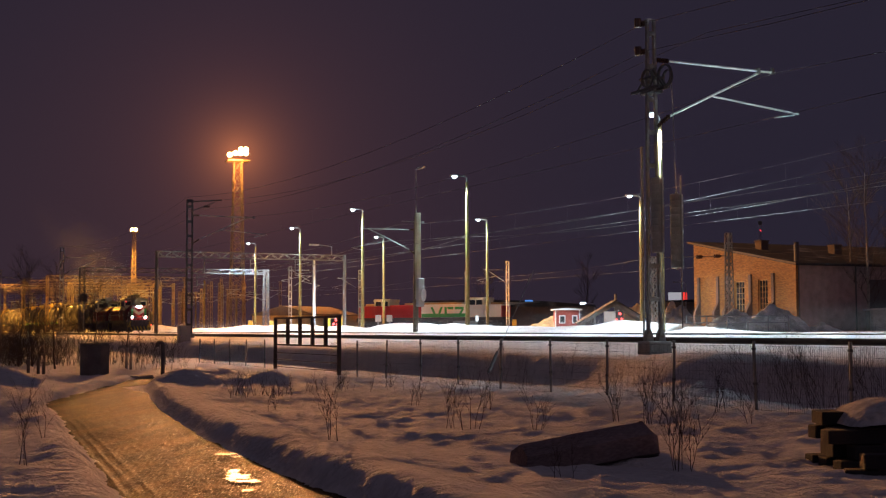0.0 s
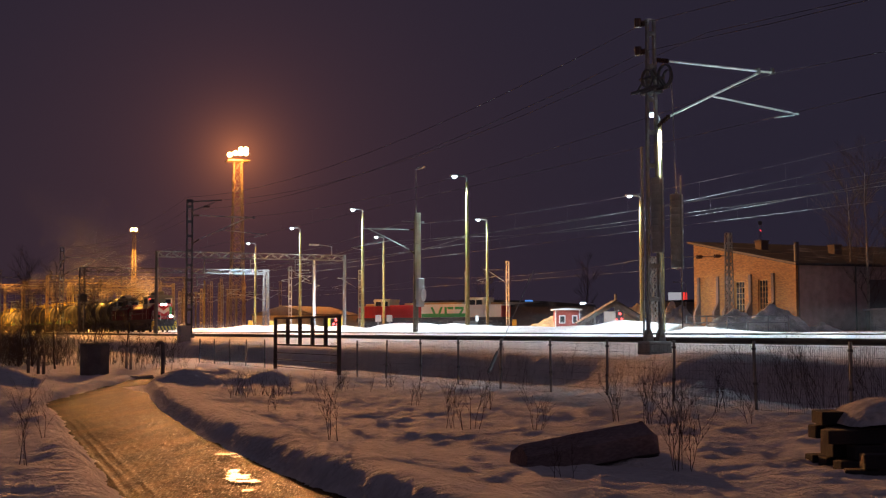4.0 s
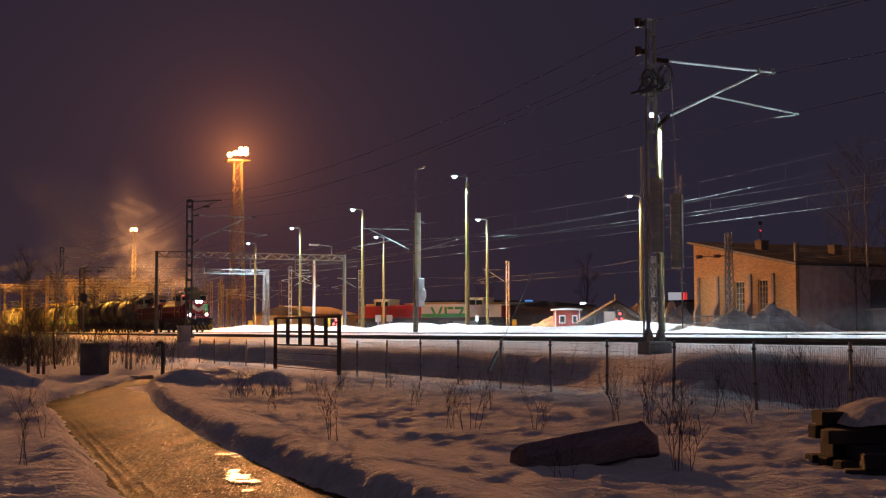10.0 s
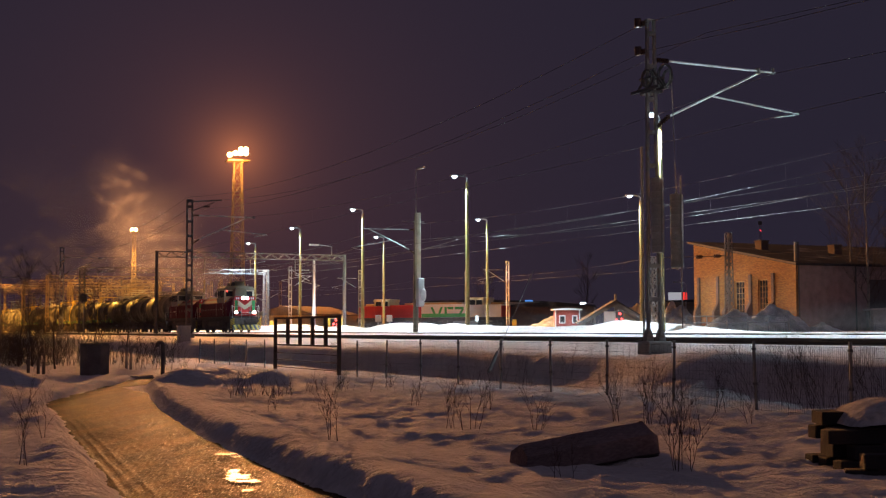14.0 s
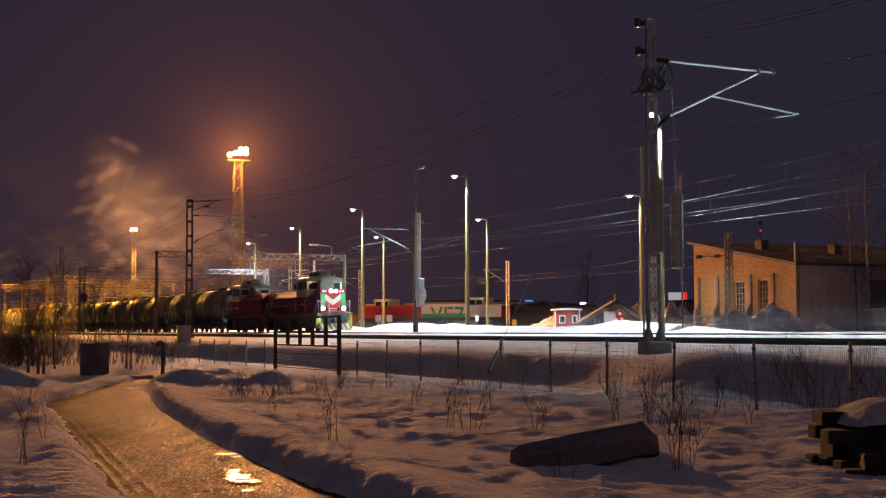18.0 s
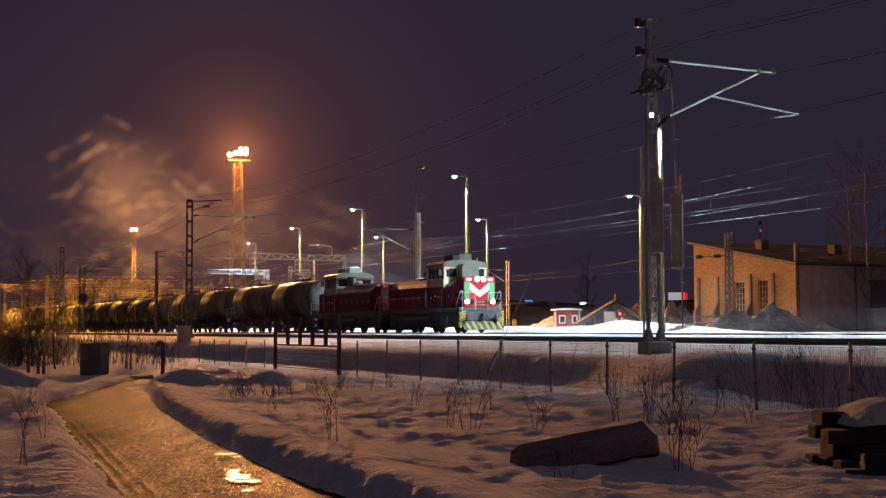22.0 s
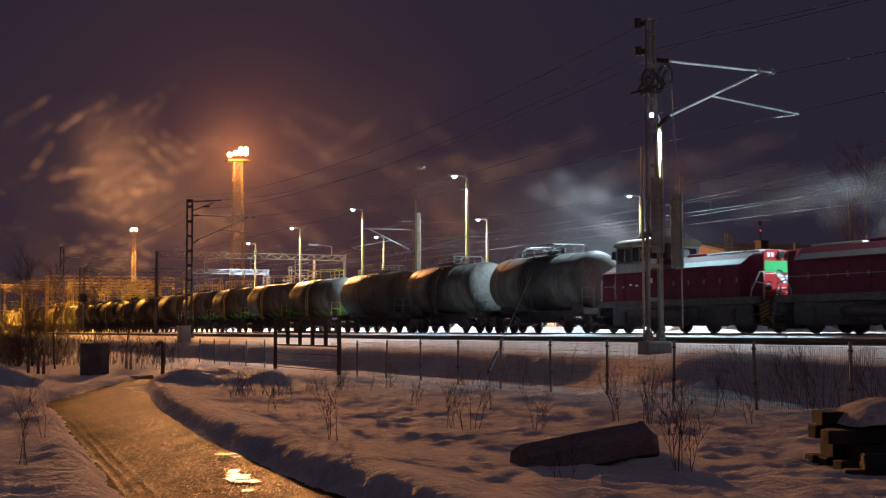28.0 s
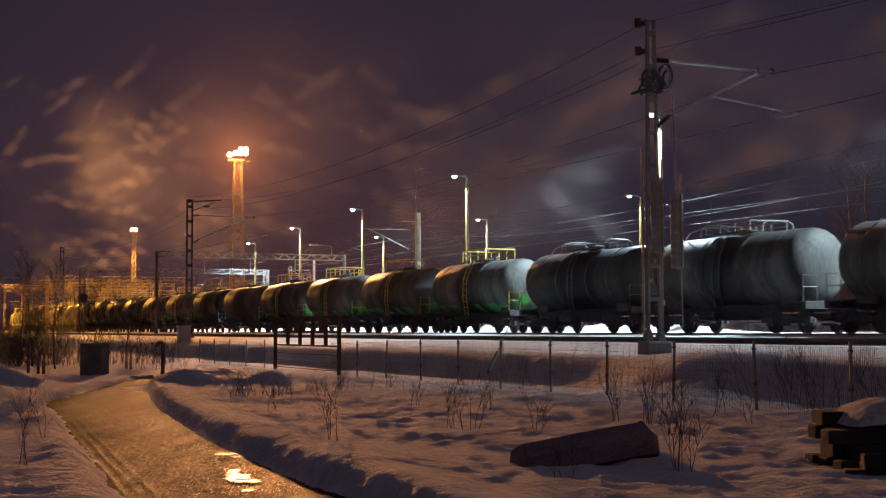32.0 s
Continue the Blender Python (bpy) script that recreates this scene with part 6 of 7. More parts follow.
# ---- parked locomotives far across the yard ----
def parked_loco(x, y, turn, livery):
    """Seen from afar: hoods, cab, bogies; a red and cream one and a white and green one."""
    L = 14.0
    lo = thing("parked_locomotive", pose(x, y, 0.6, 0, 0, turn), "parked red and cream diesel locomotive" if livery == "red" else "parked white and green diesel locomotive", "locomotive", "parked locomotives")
    main, band = (RED, CREAM) if livery == "red" else (WHITE, GREEN)
    part("underframe", Form().box(-L / 2, L / 2, -1.4, 1.4, 0.9, 1.4), UNDER, lo)
    for bx in (-4.2, 4.2):
        bogie(lo, bx, 2.4, 0.5)
    part("engine_hood", Form().prism(hood_outline(1.35, 1.4, 3.3), -L / 2 + 0.3, 1.2, axis="x"), main, lo, smooth=True)
    part("engine_hood", Form().prism(hood_outline(1.35, 1.4, 3.2), 3.9, L / 2 - 0.3, axis="x"), main, lo, smooth=True)
    part("cab", Form().box(1.2, 3.9, -1.45, 1.45, 1.4, 3.15, 0.03), main, lo)
    part("cab_roof", Form().box(1.1, 4.0, -1.5, 1.5, 3.85, 4.2, 0.1), CREAM, lo)
    for a, b in ((1.25, 1.45), (2.5, 2.65), (3.65, 3.85)):
        part("window_post", Form().box(a, b, -1.45, 1.45, 3.15, 3.85), CREAM, lo)
    part("cab_window", Form().box(1.4, 3.7, -1.40, 1.40, 3.16, 3.84), GLASS, lo)
    part("side_band", Form().box(-L / 2 + 0.35, 1.15, -1.362, -1.352, 1.42, 1.95) if livery != "red" else Form().box(-L / 2 + 0.35, 1.15, -1.362, -1.352, 2.75, 3.05), band, lo)
    for i in range(7):
        a = -L / 2 + 0.6 + 1.05 * i
        part("hood_door", Form().box(a, a + 0.95, -1.358, -1.351, 2.0, 2.7), main, lo)
    # ochre tops: the tower's orange light put into the colour
    part("hood_top", Form().box(-5.5, -1.0, -0.7, 0.7, 3.3, 3.55, 0.05).box(4.6, 6.0, -0.6, 0.6, 3.2, 3.5, 0.05), OCHRE, lo)
    for ex in (-L / 2, L / 2):
        part("buffer_beam", Form().box(ex - 0.1, ex + 0.1, -1.4, 1.4, 0.8, 1.3), UNDER, lo)
        part("end_plate", Form().box(ex - 0.32 if ex > 0 else ex + 0.22, ex - 0.22 if ex > 0 else ex + 0.32, -1.3, 1.3, 1.4, 3.0), RED, lo)
    if livery != "red":
        # green emblem: two slanted bars, a block and a chevron, no letters
        z0, z1 = 1.7, 2.9
        for pts in ([(-5.1, z1), (-4.7, z1), (-4.1, z0), (-4.5, z0)], [(-3.9, z0), (-3.5, z0), (-3.0, z1), (-3.4, z1)], [(-2.7, z0), (-2.3, z0), (-2.3, z1), (-2.7, z1)], [(-2.2, z1), (-1.2, z1), (-1.2, z1 - 0.35), (-2.2, z1 - 0.35)],
                    [(-1.0, z1), (0.6, z1), (0.5, z1 - 0.35), (-0.9, z1 - 0.35)], [(0.2, z1 - 0.35), (0.6, z1 - 0.35), (0.0, z0), (-0.4, z0)]):
            part("emblem", Form().add([(a, -1.366, b) for a, b in pts], [(0, 1, 2, 3)]), GREEN, lo)
    return lo


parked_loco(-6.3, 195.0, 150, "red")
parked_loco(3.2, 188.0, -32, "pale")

# unseen raised track bed added to carry them, and yellow markers among the masts
bed = thing("railway_track", pose(-2.2, 191.0, 0.0, 0, 0, -31), "raised snowy bed added under the parked locomotives", "railway track", "running tracks", "structure")
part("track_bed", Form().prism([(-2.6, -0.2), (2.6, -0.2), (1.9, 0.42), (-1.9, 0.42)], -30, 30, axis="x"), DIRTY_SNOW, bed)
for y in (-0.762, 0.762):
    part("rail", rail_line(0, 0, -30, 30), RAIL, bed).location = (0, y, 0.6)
for x, y in ((-24.9, 168.0), (-23.2, 176.0), (-12.4, 140.0), (-11.0, 138.0), (9.0, 165.0)):
    mk = thing("marker_box", pose(x, y, 0.0), "small yellow cable marker box in the snow", "marker", "cable markers")
    part("post", Form().tube((0, 0, 0), (0, 0, 0.7), 0.05), GALV, mk)
    part("box", Form().box(-0.28, 0.28, -0.15, 0.15, 0.7, 1.5, 0.03), YELLOW, mk)


# a far radio mast: a steady red lamp and a turning white beacon above it
radio_mast = thing("radio_mast", pose(146.9, 600.0, -0.1), "dark slim radio mast far off with a red lamp", "radio mast")
part("lattice_mast", lattice(Form(), 47.6, 1.2, 0.8, 40, 0.05, 0.03), DARK_STEEL, radio_mast)
part("red_lamp", Form().lathe([(45.2, 0.0), (45.25, 0.22), (45.6, 0.22), (45.7, 0.0)], (0, -0.7, 0), "z", 12), RED_BEACON, radio_mast, "lit red warning lamp")
beacon = part("beacon", Form().box(-0.8, 0.8, -0.25, 0.8, -0.9, 0.9, 0.04).box(-0.9, -0.8, -2.2, 0.8, -0.9, 0.9).box(0.8, 0.9, -2.2, 0.8, -0.9, 0.9), BLACK, radio_mast, "shrouded turning beacon")
part("lens", Form().lathe([(-0.5, 0.0), (-0.45, 0.5), (-0.30, 0.75), (-0.252, 0.75)], (0, 0, 0), "y", 20), BEACON_GLOW, beacon, "lit white beacon glass")


def beacon_motion():
    # rests turned away and sweeps once round every nine seconds
    rows = [(0, 180)]
    for sweep in (8.05, 16.95, 25.85):
        rows += [(sweep + d, a) for d, a in ((-0.27, -180), (-0.16, -100), (-0.05, -20), (0.05, 20), (0.16, 100), (0.27, 180))]
    rows.append((CLIP, 180))
    walk(beacon, [(t, pose(0, 0, 48.9, 0, 0, a - 13.76)) for t, a in rows])
# ---- the western sidings under sodium light ----
tower2 = thing("floodlight_tower", pose(-73.0, 306.5, 0, 0, 0, 10), "distant steel lattice floodlight mast lit orange", "floodlight tower")
part("lattice_mast", lattice(Form(), 23.5, 1.2, 0.7, 16, 0.11, 0.06), TOWER_STEEL, tower2)
part("platform", Form().box(-1.0, 1.0, -0.8, 0.8, 23.4, 23.6), TOWER_STEEL, tower2)
for dx in (-0.5, 0.4):
    fl = part("floodlight", Form().box(dx - 0.3, dx + 0.3, -0.8, -0.3, 23.7, 24.4, 0.05), OLD_STEEL, tower2)
    part("lens", Form().box(dx - 0.28, dx + 0.28, -0.83, -0.8, 23.72, 24.38), SODIUM_GLOW, fl, "lit orange floodlight glass")

for q0, q1, s, h in ((30, 52, 212, 9.0), (36, 54, 229, 8.6), (31, 56, 248, 9.6), (33, 60, 266, 9.2), (34, 64, 305, 9.8), (34, 70, 347, 10.2), (30, 60, 285, 10.0), (32, 64, 325, 10.4), (34, 70, 370, 10.8)):
    gantry(q0, q1, s, h, "slim", "slim", TOWER_STEEL)
rng = random.Random(5)
for i in range(64):
    q, s = 38 + 32 * rng.random(), 205 + 150 * rng.random()
    mast(q, s, 7.5 + 2 * rng.random(), [(3.2, 6.9, 5.4, 5.8, 1 if i % 2 else -1)], "ladder" if i % 3 else "tube", TOWER_STEEL, label="orange-lit steel catenary mast in the sidings")
for q in (42.0, 47.0, 52.0, 57.0, 62.0):
    catenary(q, 6.2, 7.6, [171, 212, 248, 285, 325, 370])
for i, (q, s) in enumerate([(44.5, 216 + 12.4 * k) for k in range(9)] + [(49.5, 236 + 12.4 * k) for k in range(8)]):
    w = copy_thing(first["PDO"[(i * 7) % 3]], yard_pose(q, s, 0.0))
    tagged(w, "parked tank wagon under orange sodium light", "tank wagon", "parked wagons in the sidings")
sig = thing("track_signal", yard_pose(19.5, 116.0, -0.2), "dark trackside signal on a thin post", "railway signal", "track signals")
part("post", Form().tube((0, 0, 0), (0, 0, 3.2), 0.06), OLD_STEEL, sig)
part("signal_head", Form().box(-0.15, 0.15, -0.3, 0.3, 3.0, 3.7, 0.04), BLACK, sig)
for z in (3.2, 3.5):
    part("hood", Form().tube((0.15, 0, z), (0.3, 0, z), 0.1, n=10), BLACK, sig)

# ---- bare trees, thickets, dry stalks ----
def grow(form, rng, p, d, length, r, depth, spread, twigs=3, lift=0.15, sides=3):
    """One branch with its children."""
    n = 3
    q = p
    for i in range(n):
        d = (d + Vector((rng.uniform(-1, 1), rng.uniform(-1, 1), rng.uniform(-0.5, 1) * lift + lift * 0.3)) * 0.16).normalized()
        e = q + d * (length / n)
        form.tube(q, e, r * (1 - 0.28 * i), r * (1 - 0.28 * (i + 1)), sides, caps=False)
        if depth > 0:
            for _ in range(twigs if i else max(1, twigs - 2)):
                a = rng.uniform(0, 2 * math.pi)
                side = Vector((math.cos(a), math.sin(a), rng.uniform(0.0, 0.5)))
                grow(form, rng, e, (d + side * spread).normalized(), length * rng.uniform(0.45, 0.65), r * 0.5, depth - 1, spread, max(1, twigs - 1), lift, sides)
        q = e


def tree(x, y, z, h, seed, label, trunk_r=0.09, bark=BIRCH, spread=0.55):
    rng = random.Random(seed)
    t = thing("bare_tree", pose(x, y, z), label, "tree", "bare trees")
    trunk = Form()
    pts = [Vector((0, 0, -0.2))]
    for i in range(9):
        pts.append(Vector((pts[-1].x + rng.uniform(-0.08, 0.08), pts[-1].y + rng.uniform(-0.08, 0.08), h * (i + 1) / 9)))
    for i in range(9):
        trunk.tube(pts[i], pts[i + 1], trunk_r * (1 - 0.1 * i), trunk_r * (1 - 0.1 * (i + 1)), 8, caps=False)
    part("trunk", trunk, bark, t, smooth=True)
    crown = Form()
    for i in range(2, 10):
        for _ in range(3):
            a = rng.uniform(0, 2 * math.pi)
            grow(crown, rng, pts[i] - Vector((0, 0, rng.uniform(0, h / 10))), Vector((math.cos(a) * spread, math.sin(a) * spread, 0.8)).normalized(), h * rng.uniform(0.14, 0.26) * (1.25 - i * 0.06), trunk_r * 0.26, 2, 0.55, 3)
    part("crown", crown, TWIG, t, "fine bare twigs")
    return t


def thicket(name, centre, rx, ry, count, h, seed, label, lean=(0, 0), thick=0.012, angle=0.0, depth=2, wild=0.4):
    """Many thin bare stems, nobody could count them."""
    rng = random.Random(seed)
    f = Form()
    ca, sa = math.cos(radians(angle)), math.sin(radians(angle))
    for _ in range(count):
        u, v = rng.uniform(-1, 1) * rx, rng.uniform(-1, 1) * ry
        X, Y = centre[0] + u * ca - v * sa, centre[1] + u * sa + v * ca
        q, s = on_axis(X, Y)
        z = ground_z(q, s)
        hh = h * rng.uniform(0.45, 1.0)
        d = Vector((rng.uniform(-wild, wild) + lean[0], rng.uniform(-wild, wild) + lean[1], 1)).normalized()
        grow(f, rng, Vector((X, Y, z - 0.05)), d, hh * 0.75, thick * rng.uniform(0.6, 1.2), depth, 0.5, 2, 0.3)
    return solid(name, f, TWIG, pose(0, 0, 0), label, "bushes", "bare thickets", "stuff")


tree(36.6, 112.0, -0.1, 14.5, 11, "tall thin bare birch beside the brick building", 0.16)
tree(35.7, 113.5, -0.1, 13.0, 12, "tall thin bare birch beside the brick building", 0.13)
tree(41.0, 118.0, -0.1, 12.5, 15, "tall thin bare birch beside the brick building", 0.15)
tree(7.5, 228.0, -0.1, 10.0, 21, "bare tree in front of a far warehouse", 0.16, TWIG, 0.7)
tree(26.0, 235.0, -0.1, 12.0, 22, "bare tree in front of a far warehouse", 0.16, TWIG, 0.7)
for x, y, h, sd in ((-17.6, 56.0, 4.6, 31), (-16.2, 54.5, 4.0, 32), (-18.6, 57.0, 4.2, 33), (-14.6, 54.0, 3.6, 34), (-13.9, 57.0, 2.8, 35)):
    tree(x, y, -1.35, h, sd, "small bare tree in the thicket by the path", 0.045, TWIG, 0.5)
thicket("thicket", (-21.0, 60.0), 3.6, 4.5, 300, 2.7, 41, "dense dark bare thicket beside the path", thick=0.009, wild=0.6)
thicket("thicket", (-17.0, 62.0), 4.2, 3.0, 300, 1.45, 42, "dense dark bare thicket beside the path", thick=0.010)
thicket("thicket", (-27.5, 75.0), 5.0, 7.0, 260, 2.2, 43, "dense dark bare thicket on the bank", thick=0.012)
thicket("thicket", (-21.5, 58.0), 3.6, 4.0, 340, 1.7, 51, "dense dark bare thicket beside the path", thick=0.007, wild=0.8)
thicket("thicket", (-23.0, 64.0), 4.2, 4.0, 260, 1.7, 53, "dense dark bare thicket beside the path", thick=0.007, wild=0.8)
thicket("thicket", (-28.0, 70.0), 6.0, 6.0, 360, 2.6, 52, "dense dark bare thicket on the bank", thick=0.009, wild=0.7)
thicket("thicket", (7.6, 26.0), 1.8, 0.8, 80, 1.5, 44, "bare leaning shrubs behind the mesh fence", lean=(-0.18, 0), thick=0.006, angle=-65)
thicket("thicket", (2.5, 37.6), 3.0, 0.6, 26, 1.0, 45, "sparse bare shrubs behind the mesh fence", thick=0.006, angle=-65)
thicket("thicket", (-4.25, 30.8), 0.75, 0.5, 42, 0.75, 46, "clump of dry stalks standing in the snow", thick=0.005, depth=1)
thicket("thicket", (-2.2, 33.5), 1.4, 0.6, 22, 0.6, 47, "sparse dry stalks standing in the snow", thick=0.005, depth=1)
thicket("thicket", (-11.6, 53.5), 1.6, 1.2, 46, 1.0, 48, "low bare shrubs round the pipes", thick=0.006)


def dry_plant(x, y, h, seed, stems):
    rng = random.Random(seed)
    q, s = on_axis(x, y)
    p = thing("dry_plant", pose(x, y, ground_z(q, s)), "dry brown weed stalks poking through the snow", "plant", "dry weeds")
    for _ in range(stems):
        f = Form()
        base = Vector((rng.uniform(-0.14, 0.14), rng.uniform(-0.1, 0.1), -0.05))
        d = Vector((rng.uniform(-0.16, 0.16), rng.uniform(-0.16, 0.16), 1)).normalized()
        hh = h * rng.uniform(0.55, 1.05)
        grow(f, rng, base, d, hh, 0.0055, 2, 0.55, 3, 0.3)
        part("stalk", f, TWIG, p)
    return p


for i, (x, y, h, n) in enumerate([(-1.54, 18.2, 0.62, 3), (0.04, 21.1, 0.7, 4), (0.42, 20.5, 0.75, 5), (1.55, 20.5, 0.55, 4), (2.95, 22.6, 0.75, 6), (3.5, 22.0, 0.75, 7), (2.68, 14.5, 0.62, 9), (5.2, 24.4, 0.6, 5), (-2.7, 33.6, 0.6, 6),
                                  (-1.5, 36.5, 0.6, 5), (-5.06, 15.6, 0.75, 3), (-5.6, 18.5, 0.5, 2), (0.95, 26.0, 0.45, 3), (-0.6, 27.0, 0.4, 3), (4.3, 23.4, 0.5, 4), (-3.4, 25.5, 0.4, 3), (1.3, 14.0, 0.3, 3), (5.0, 21.6, 0.5, 3)]):
    dry_plant(x, y, h, 60 + i, n)

# wet patches on the ice that mirror the floodlight
def puddle(x, y, rx, ry, seed):
    f = Form()
    n = 64
    vs = [(0, 0, 0)]
    for i in range(n):
        a = 2 * math.pi * i / n
        r = 1 + 0.75 * noise.noise((math.cos(a) * 1.6 + seed, math.sin(a) * 1.6, 0)) + 0.45 * noise.noise((math.cos(a) * 5 + seed, math.sin(a) * 5, 0))
        vs.append((rx * r * math.cos(a), ry * r * math.sin(a), 0))
    f.add(vs, [(0, 1 + i, 1 + (i + 1) % n) for i in range(n)])
    return solid("puddle", f, PUDDLE, pose(x, y, -1.408), "wet melted patch on the icy path", "puddle", "wet patches", "structure")


puddle(-2.42, 15.3, 0.14, 0.34, 1.0)
puddle(-2.22, 14.85, 0.13, 0.16, 7.0)
puddle(-2.10, 14.0, 0.08, 0.12, 3.0)
puddle(-2.55, 15.9, 0.07, 0.2, 9.0)
puddle(-3.0, 18.1, 0.12, 0.16, 5.0)
puddle(-2.8, 17.7, 0.06, 0.1, 11.0)


# ---- exhaust smoke: thin drifting wisps, each a rigid piece that fades out to its rim ----
def smoke_material(name, density, grain):
    m = bpy.data.materials.new(name)
    m.use_nodes = True
    n, l = m.node_tree.nodes, m.node_tree.links
    n.remove(n["Principled BSDF"])
    out = n["Material Output"]
    tc = n.new("ShaderNodeTexCoord")
    info = n.new("ShaderNodeObjectInfo")
    # distance from the middle of each sheet, 1 at its rim
    rim = n.new("ShaderNodeAttribute")
    rim.attribute_name = "rim"
    far = n.new("ShaderNodeMath")
    far.operation = "MULTIPLY"
    far.inputs[1].default_value = 60
    l.new(info.outputs["Random"], far.inputs[0])
    shift = n.new("ShaderNodeVectorMath")
    shift.operation = "ADD"
    l.new(tc.outputs["Object"], shift.inputs[0])
    l.new(far.outputs[0], shift.inputs[1])
    no = n.new("ShaderNodeTexNoise")
    no.inputs["Scale"].default_value = grain
    no.inputs["Detail"].default_value = 4
    l.new(shift.outputs[0], no.inputs["Vector"])
    # ragged rim: the noise eats into the edge
    eat = n.new("ShaderNodeMath")
    eat.operation = "MULTIPLY_ADD"
    eat.inputs[1].default_value, eat.inputs[2].default_value = -0.6, 0.30
    l.new(no.outputs["Fac"], eat.inputs[0])
    edge = n.new("ShaderNodeMath")
    edge.operation = "ADD"
    l.new(rim.outputs["Fac"], edge.inputs[0])
    l.new(eat.outputs[0], edge.inputs[1])
    fade = n.new("ShaderNodeMapRange")
    fade.interpolation_type = "SMOOTHERSTEP"
    fade.inputs["From Min"].default_value, fade.inputs["From Max"].default_value = 0.98, 0.05
    l.new(edge.outputs[0], fade.inputs["Value"])
    # nothing is left at the very rim
    last = n.new("ShaderNodeMapRange")
    last.inputs["From Min"].default_value, last.inputs["From Max"].default_value = 1.0, 0.8
    l.new(rim.outputs["Fac"], last.inputs["Value"])
    soft = n.new("ShaderNodeMath")
    soft.operation = "MULTIPLY"
    l.new(fade.outputs[0], soft.inputs[0])
    l.new(last.outputs[0], soft.inputs[1])
    thin = n.new("ShaderNodeMath")
    thin.operation = "MULTIPLY"
    thin.inputs[1].default_value = density
    l.new(soft.outputs[0], thin.inputs[0])
    dif = n.new("ShaderNodeBsdfDiffuse")
    dif.inputs["Color"].default_value = (0.80, 0.78, 0.78, 1)
    tra = n.new("ShaderNodeBsdfTranslucent")
    tra.inputs["Color"].default_value = (0.80, 0.78, 0.78, 1)
    half = n.new("ShaderNodeMixShader")
    l.new(dif.outputs[0], half.inputs[1])
    l.new(tra.outputs[0], half.inputs[2])
    clear = n.new("ShaderNodeBsdfTransparent")
    mix = n.new("ShaderNodeMixShader")
    l.new(thin.outputs[0], mix.inputs[0])
    l.new(clear.outputs[0], mix.inputs[1])
    l.new(half.outputs[0], mix.inputs[2])
    l.new(mix.outputs[0], out.inputs["Surface"])
    return m


DENSE, THIN, MIST = smoke_material("exhaust_smoke", 0.018, 0.8), smoke_material("thin_exhaust_smoke", 0.010, 0.6), smoke_material("drifting_haze", 0.0052, 0.16)


def sheets_mesh(mat, sheets, rng, rx, rz, reach, bulge, twist):
    """A loose rigid bundle of soft, bulging sheets about one middle."""
    f, rims = Form(), []
    n, m = 20, 6
    for k in range(sheets):
        u0 = rng.uniform(0.65, 1.0)
        ax, az = rx * u0, rz * rng.uniform(0.75, 1.0)
        mid = Vector((rng.uniform(-1, 1) * reach[0], rng.uniform(-1, 1) * reach[1], rng.uniform(-1, 1) * reach[2]))
        lean, yaw = rng.uniform(-0.35, 0.35), rng.uniform(-twist, twist)
        vs = [mid]
        rims.append(0.0)
        for j in range(1, m + 1):
            for i in range(n):
                a, u = 2 * math.pi * i / n, j / m
                x, z = ax * u * math.cos(a), az * u * math.sin(a)
                vs.append(mid + Vector((x, yaw * x + lean * z + bulge * noise.noise((x * 0.8 / rz + k * 3, z * 1.2 / rz, k * 4.0)), z)))
                rims.append(u)
        fs = [(0, 1 + i, 1 + (i + 1) % n) for i in range(n)]
        fs += [(1 + (j - 1) * n + i, 1 + j * n + i, 1 + j * n + (i + 1) % n, 1 + (j - 1) * n + (i + 1) % n) for j in range(1, m) for i in range(n)]
        f.add(vs, fs)
    me = f.mesh("smoke", mat, True)
    me.attributes.new("rim", "FLOAT", "POINT").data.foreach_set("value", rims)
    return me


scene.cycles.transparent_max_bounces = 220
rng = random.Random(77)
WISPS = [sheets_mesh(DENSE if k % 2 else THIN, 8, rng, 1.3 + 0.25 * (k % 3), 0.92, (2.6, 0.55, 0.10), 0.3, 0.45) for k in range(8)]
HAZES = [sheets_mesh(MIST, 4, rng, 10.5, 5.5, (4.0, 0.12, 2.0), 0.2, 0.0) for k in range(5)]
PUFFS, BANKS = [], []
COUNT = 240
for i in range(COUNT):
    born = -6.0 + 37.6 * ((i + rng.random()) / COUNT) ** 1.15
    ob = new("smoke_puff", WISPS[i % 8])
    tagged(ob, "pale drifting wisp of diesel exhaust smoke", "smoke", "exhaust smoke", "stuff")
    PUFFS.append((ob, born, rng.random(), rng.uniform(-1, 1), rng.uniform(-1, 1), rng.uniform(-1, 1)))
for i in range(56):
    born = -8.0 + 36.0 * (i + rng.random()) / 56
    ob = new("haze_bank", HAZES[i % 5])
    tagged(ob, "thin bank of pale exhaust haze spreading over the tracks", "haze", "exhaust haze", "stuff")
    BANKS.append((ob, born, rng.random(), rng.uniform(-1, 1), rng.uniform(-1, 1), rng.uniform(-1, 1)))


def front_at(t):
    if t < 0:
        return FRONT[0][1] - 3.7 * t
    for (a, sa), (b, sb) in zip(FRONT, FRONT[1:]):
        if a <= t <= b:
            return sa + (sb - sa) * (t - a) / (b - a)
    return FRONT[-1][1]


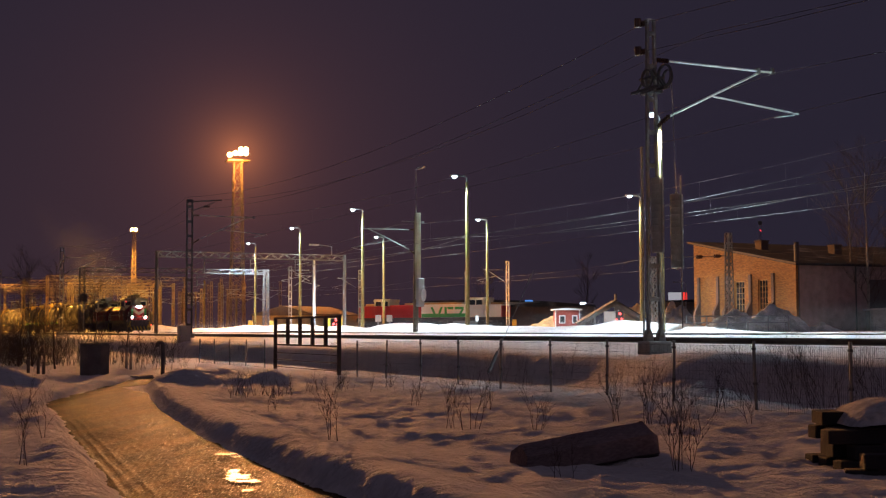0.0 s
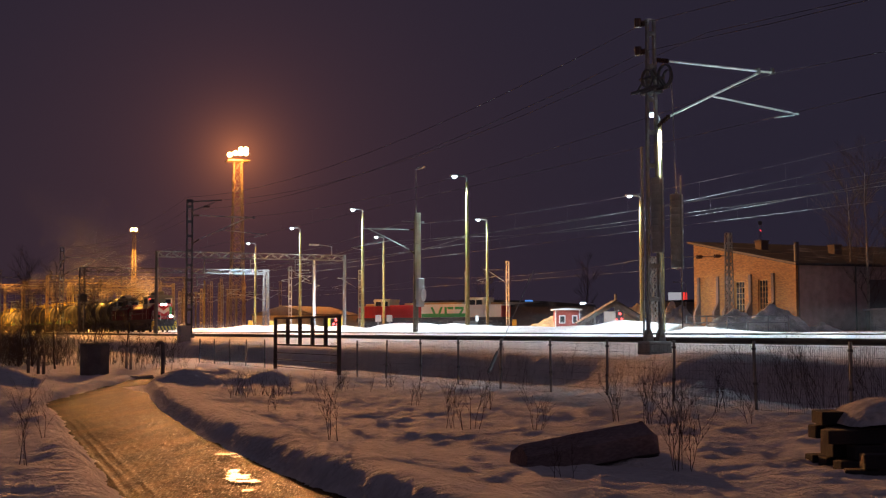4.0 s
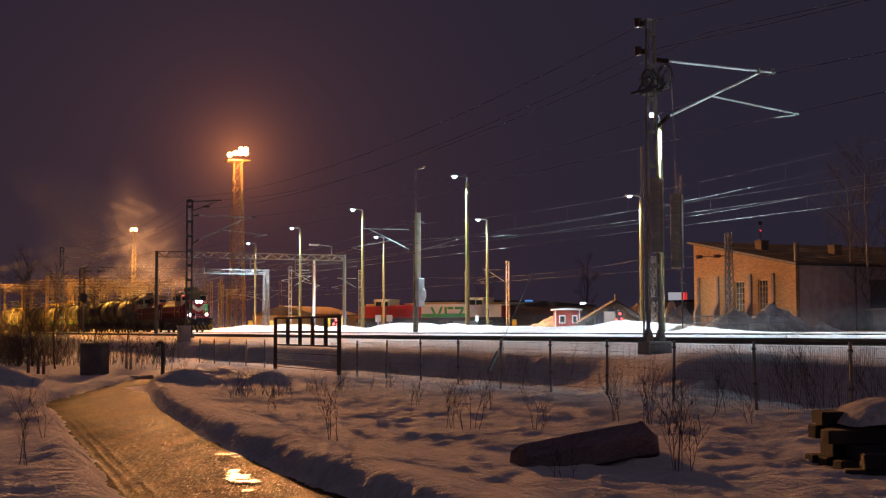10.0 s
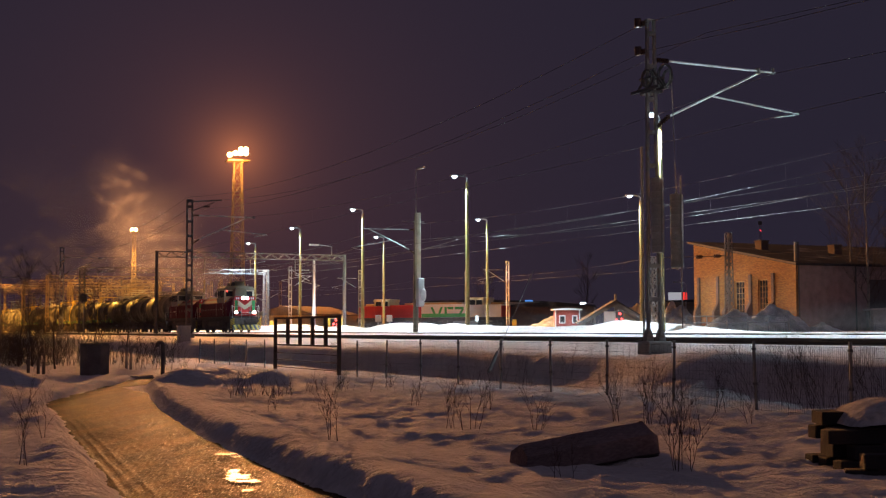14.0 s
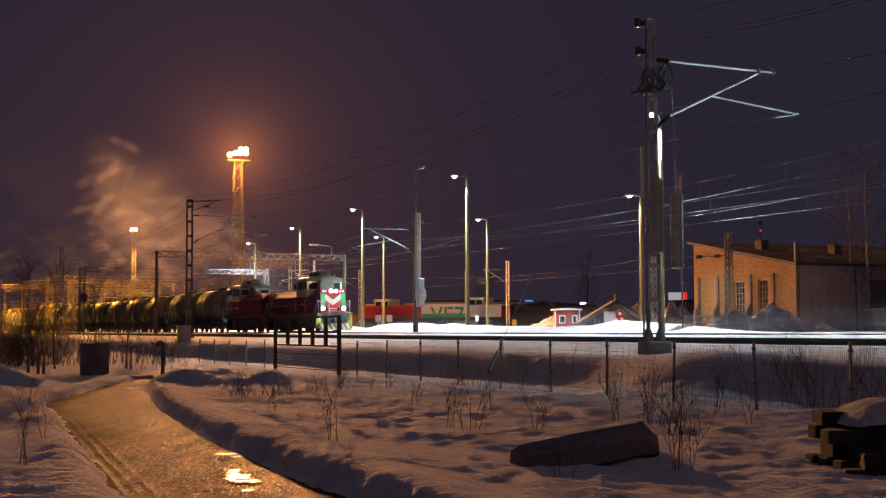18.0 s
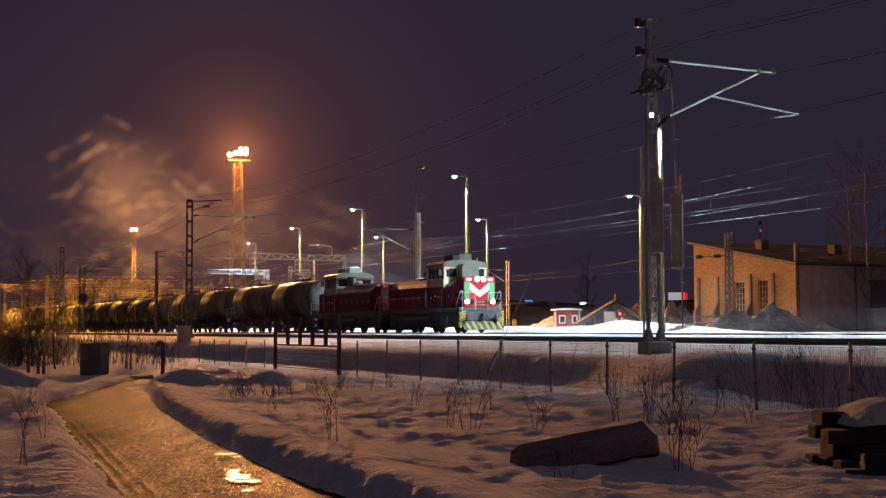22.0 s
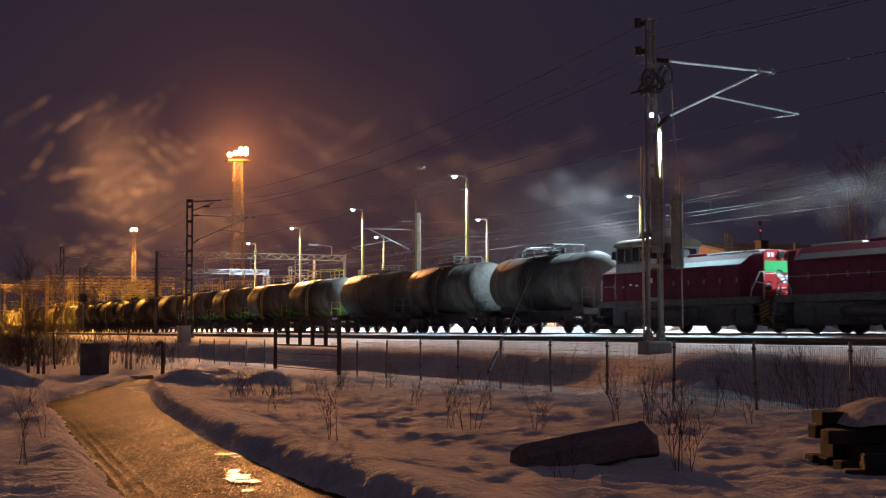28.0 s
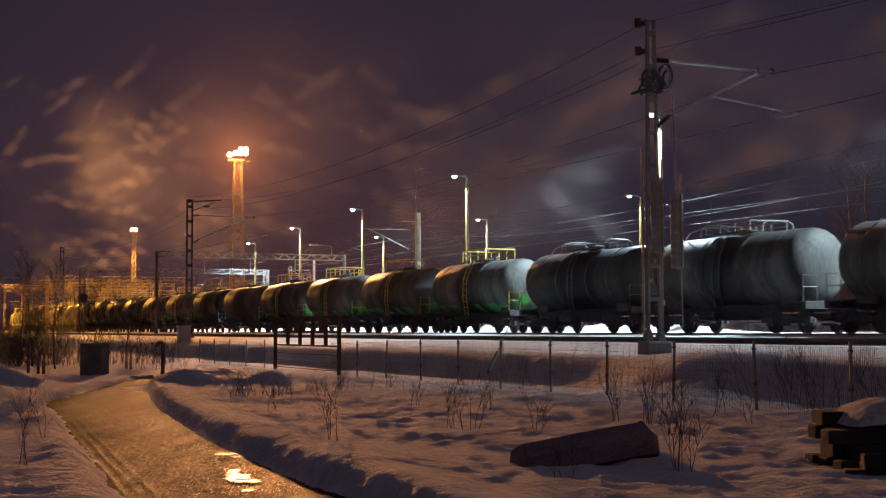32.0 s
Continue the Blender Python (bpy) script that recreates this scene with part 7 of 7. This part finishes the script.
def smoke_motion():
    for ob, born, r0, r1, r2, r3 in PUFFS:
        def drift(t):
            a = t - born
            s = front_at(born) + 4.6 + (0.45 + 0.45 * r1) * a + r2 * 0.45 * a
            lift = 0.45 * r0 + 0.55 * (0.5 + 0.5 * math.sin(born * 2.7))
            z = 5.0 + 15.0 * (1 - math.exp(-a / 11.0)) * (0.08 + lift) + (0.04 + 0.45 * lift * lift) * a + 0.55 * r3 * math.sqrt(max(a, 0))
            q = TRAIN_Q + 0.2 * r3 + 0.5 * r2 * math.sqrt(max(a, 0)) - (0.40 + 0.20 * math.sin(born * 1.9) + 0.16 * r3) * a
            k = min(1.0, a / 4.0)
            return yard_pose(q, s, z) @ pose(0, 0, 0, 20 * r3 * k, 45 * r2 * k, 62 * k + 22 * r1 * k)

        rows = []
        if born > 0:
            # until it leaves the stack it rides inside the hood
            for t, s in FRONT:
                if t < born - 0.2:
                    rows.append((t, yard_pose(TRAIN_Q, s + 7.2, 2.40)))
            rows.append((max(0.0, born - 0.12), yard_pose(TRAIN_Q, front_at(born - 0.12) + 7.2, 2.40)))
            if len(rows) > 1 and rows[-1][0] - rows[-2][0] < 0.07:
                rows.pop(-2)
        ages = [0.25, 0.8, 1.8, 3.5, 6, 9, 13, 18, 24]
        if born <= 0:
            rows.append((0.0, drift(0.0)))
        for a in ages:
            t = born + a
            if t > rows[-1][0] + 0.1 and t < CLIP - 0.1:
                rows.append((t, drift(t)))
        rows.append((CLIP, drift(CLIP)))
        walk(ob, rows)


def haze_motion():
    """Each bank waits flat on the snow, edge-on and unseen, then lifts and stands up where the smoke has thinned out.
    """
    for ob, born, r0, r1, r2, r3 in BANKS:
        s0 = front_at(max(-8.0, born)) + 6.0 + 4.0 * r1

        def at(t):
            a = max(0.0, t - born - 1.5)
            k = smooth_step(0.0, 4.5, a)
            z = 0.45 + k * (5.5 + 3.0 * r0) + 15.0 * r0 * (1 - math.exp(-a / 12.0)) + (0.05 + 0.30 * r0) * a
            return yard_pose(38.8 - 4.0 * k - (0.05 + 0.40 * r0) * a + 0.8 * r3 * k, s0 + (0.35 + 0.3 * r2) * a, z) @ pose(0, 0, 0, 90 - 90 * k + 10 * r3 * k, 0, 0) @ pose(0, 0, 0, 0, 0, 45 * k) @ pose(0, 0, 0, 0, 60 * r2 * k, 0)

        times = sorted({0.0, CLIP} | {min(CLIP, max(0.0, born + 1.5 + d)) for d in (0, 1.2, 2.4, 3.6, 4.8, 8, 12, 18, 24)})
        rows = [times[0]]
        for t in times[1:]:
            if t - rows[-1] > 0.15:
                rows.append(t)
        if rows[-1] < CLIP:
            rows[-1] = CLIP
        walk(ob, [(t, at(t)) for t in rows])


def motions():
    train_motion()
    smoke_motion()
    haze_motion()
    beacon_motion()


motions()
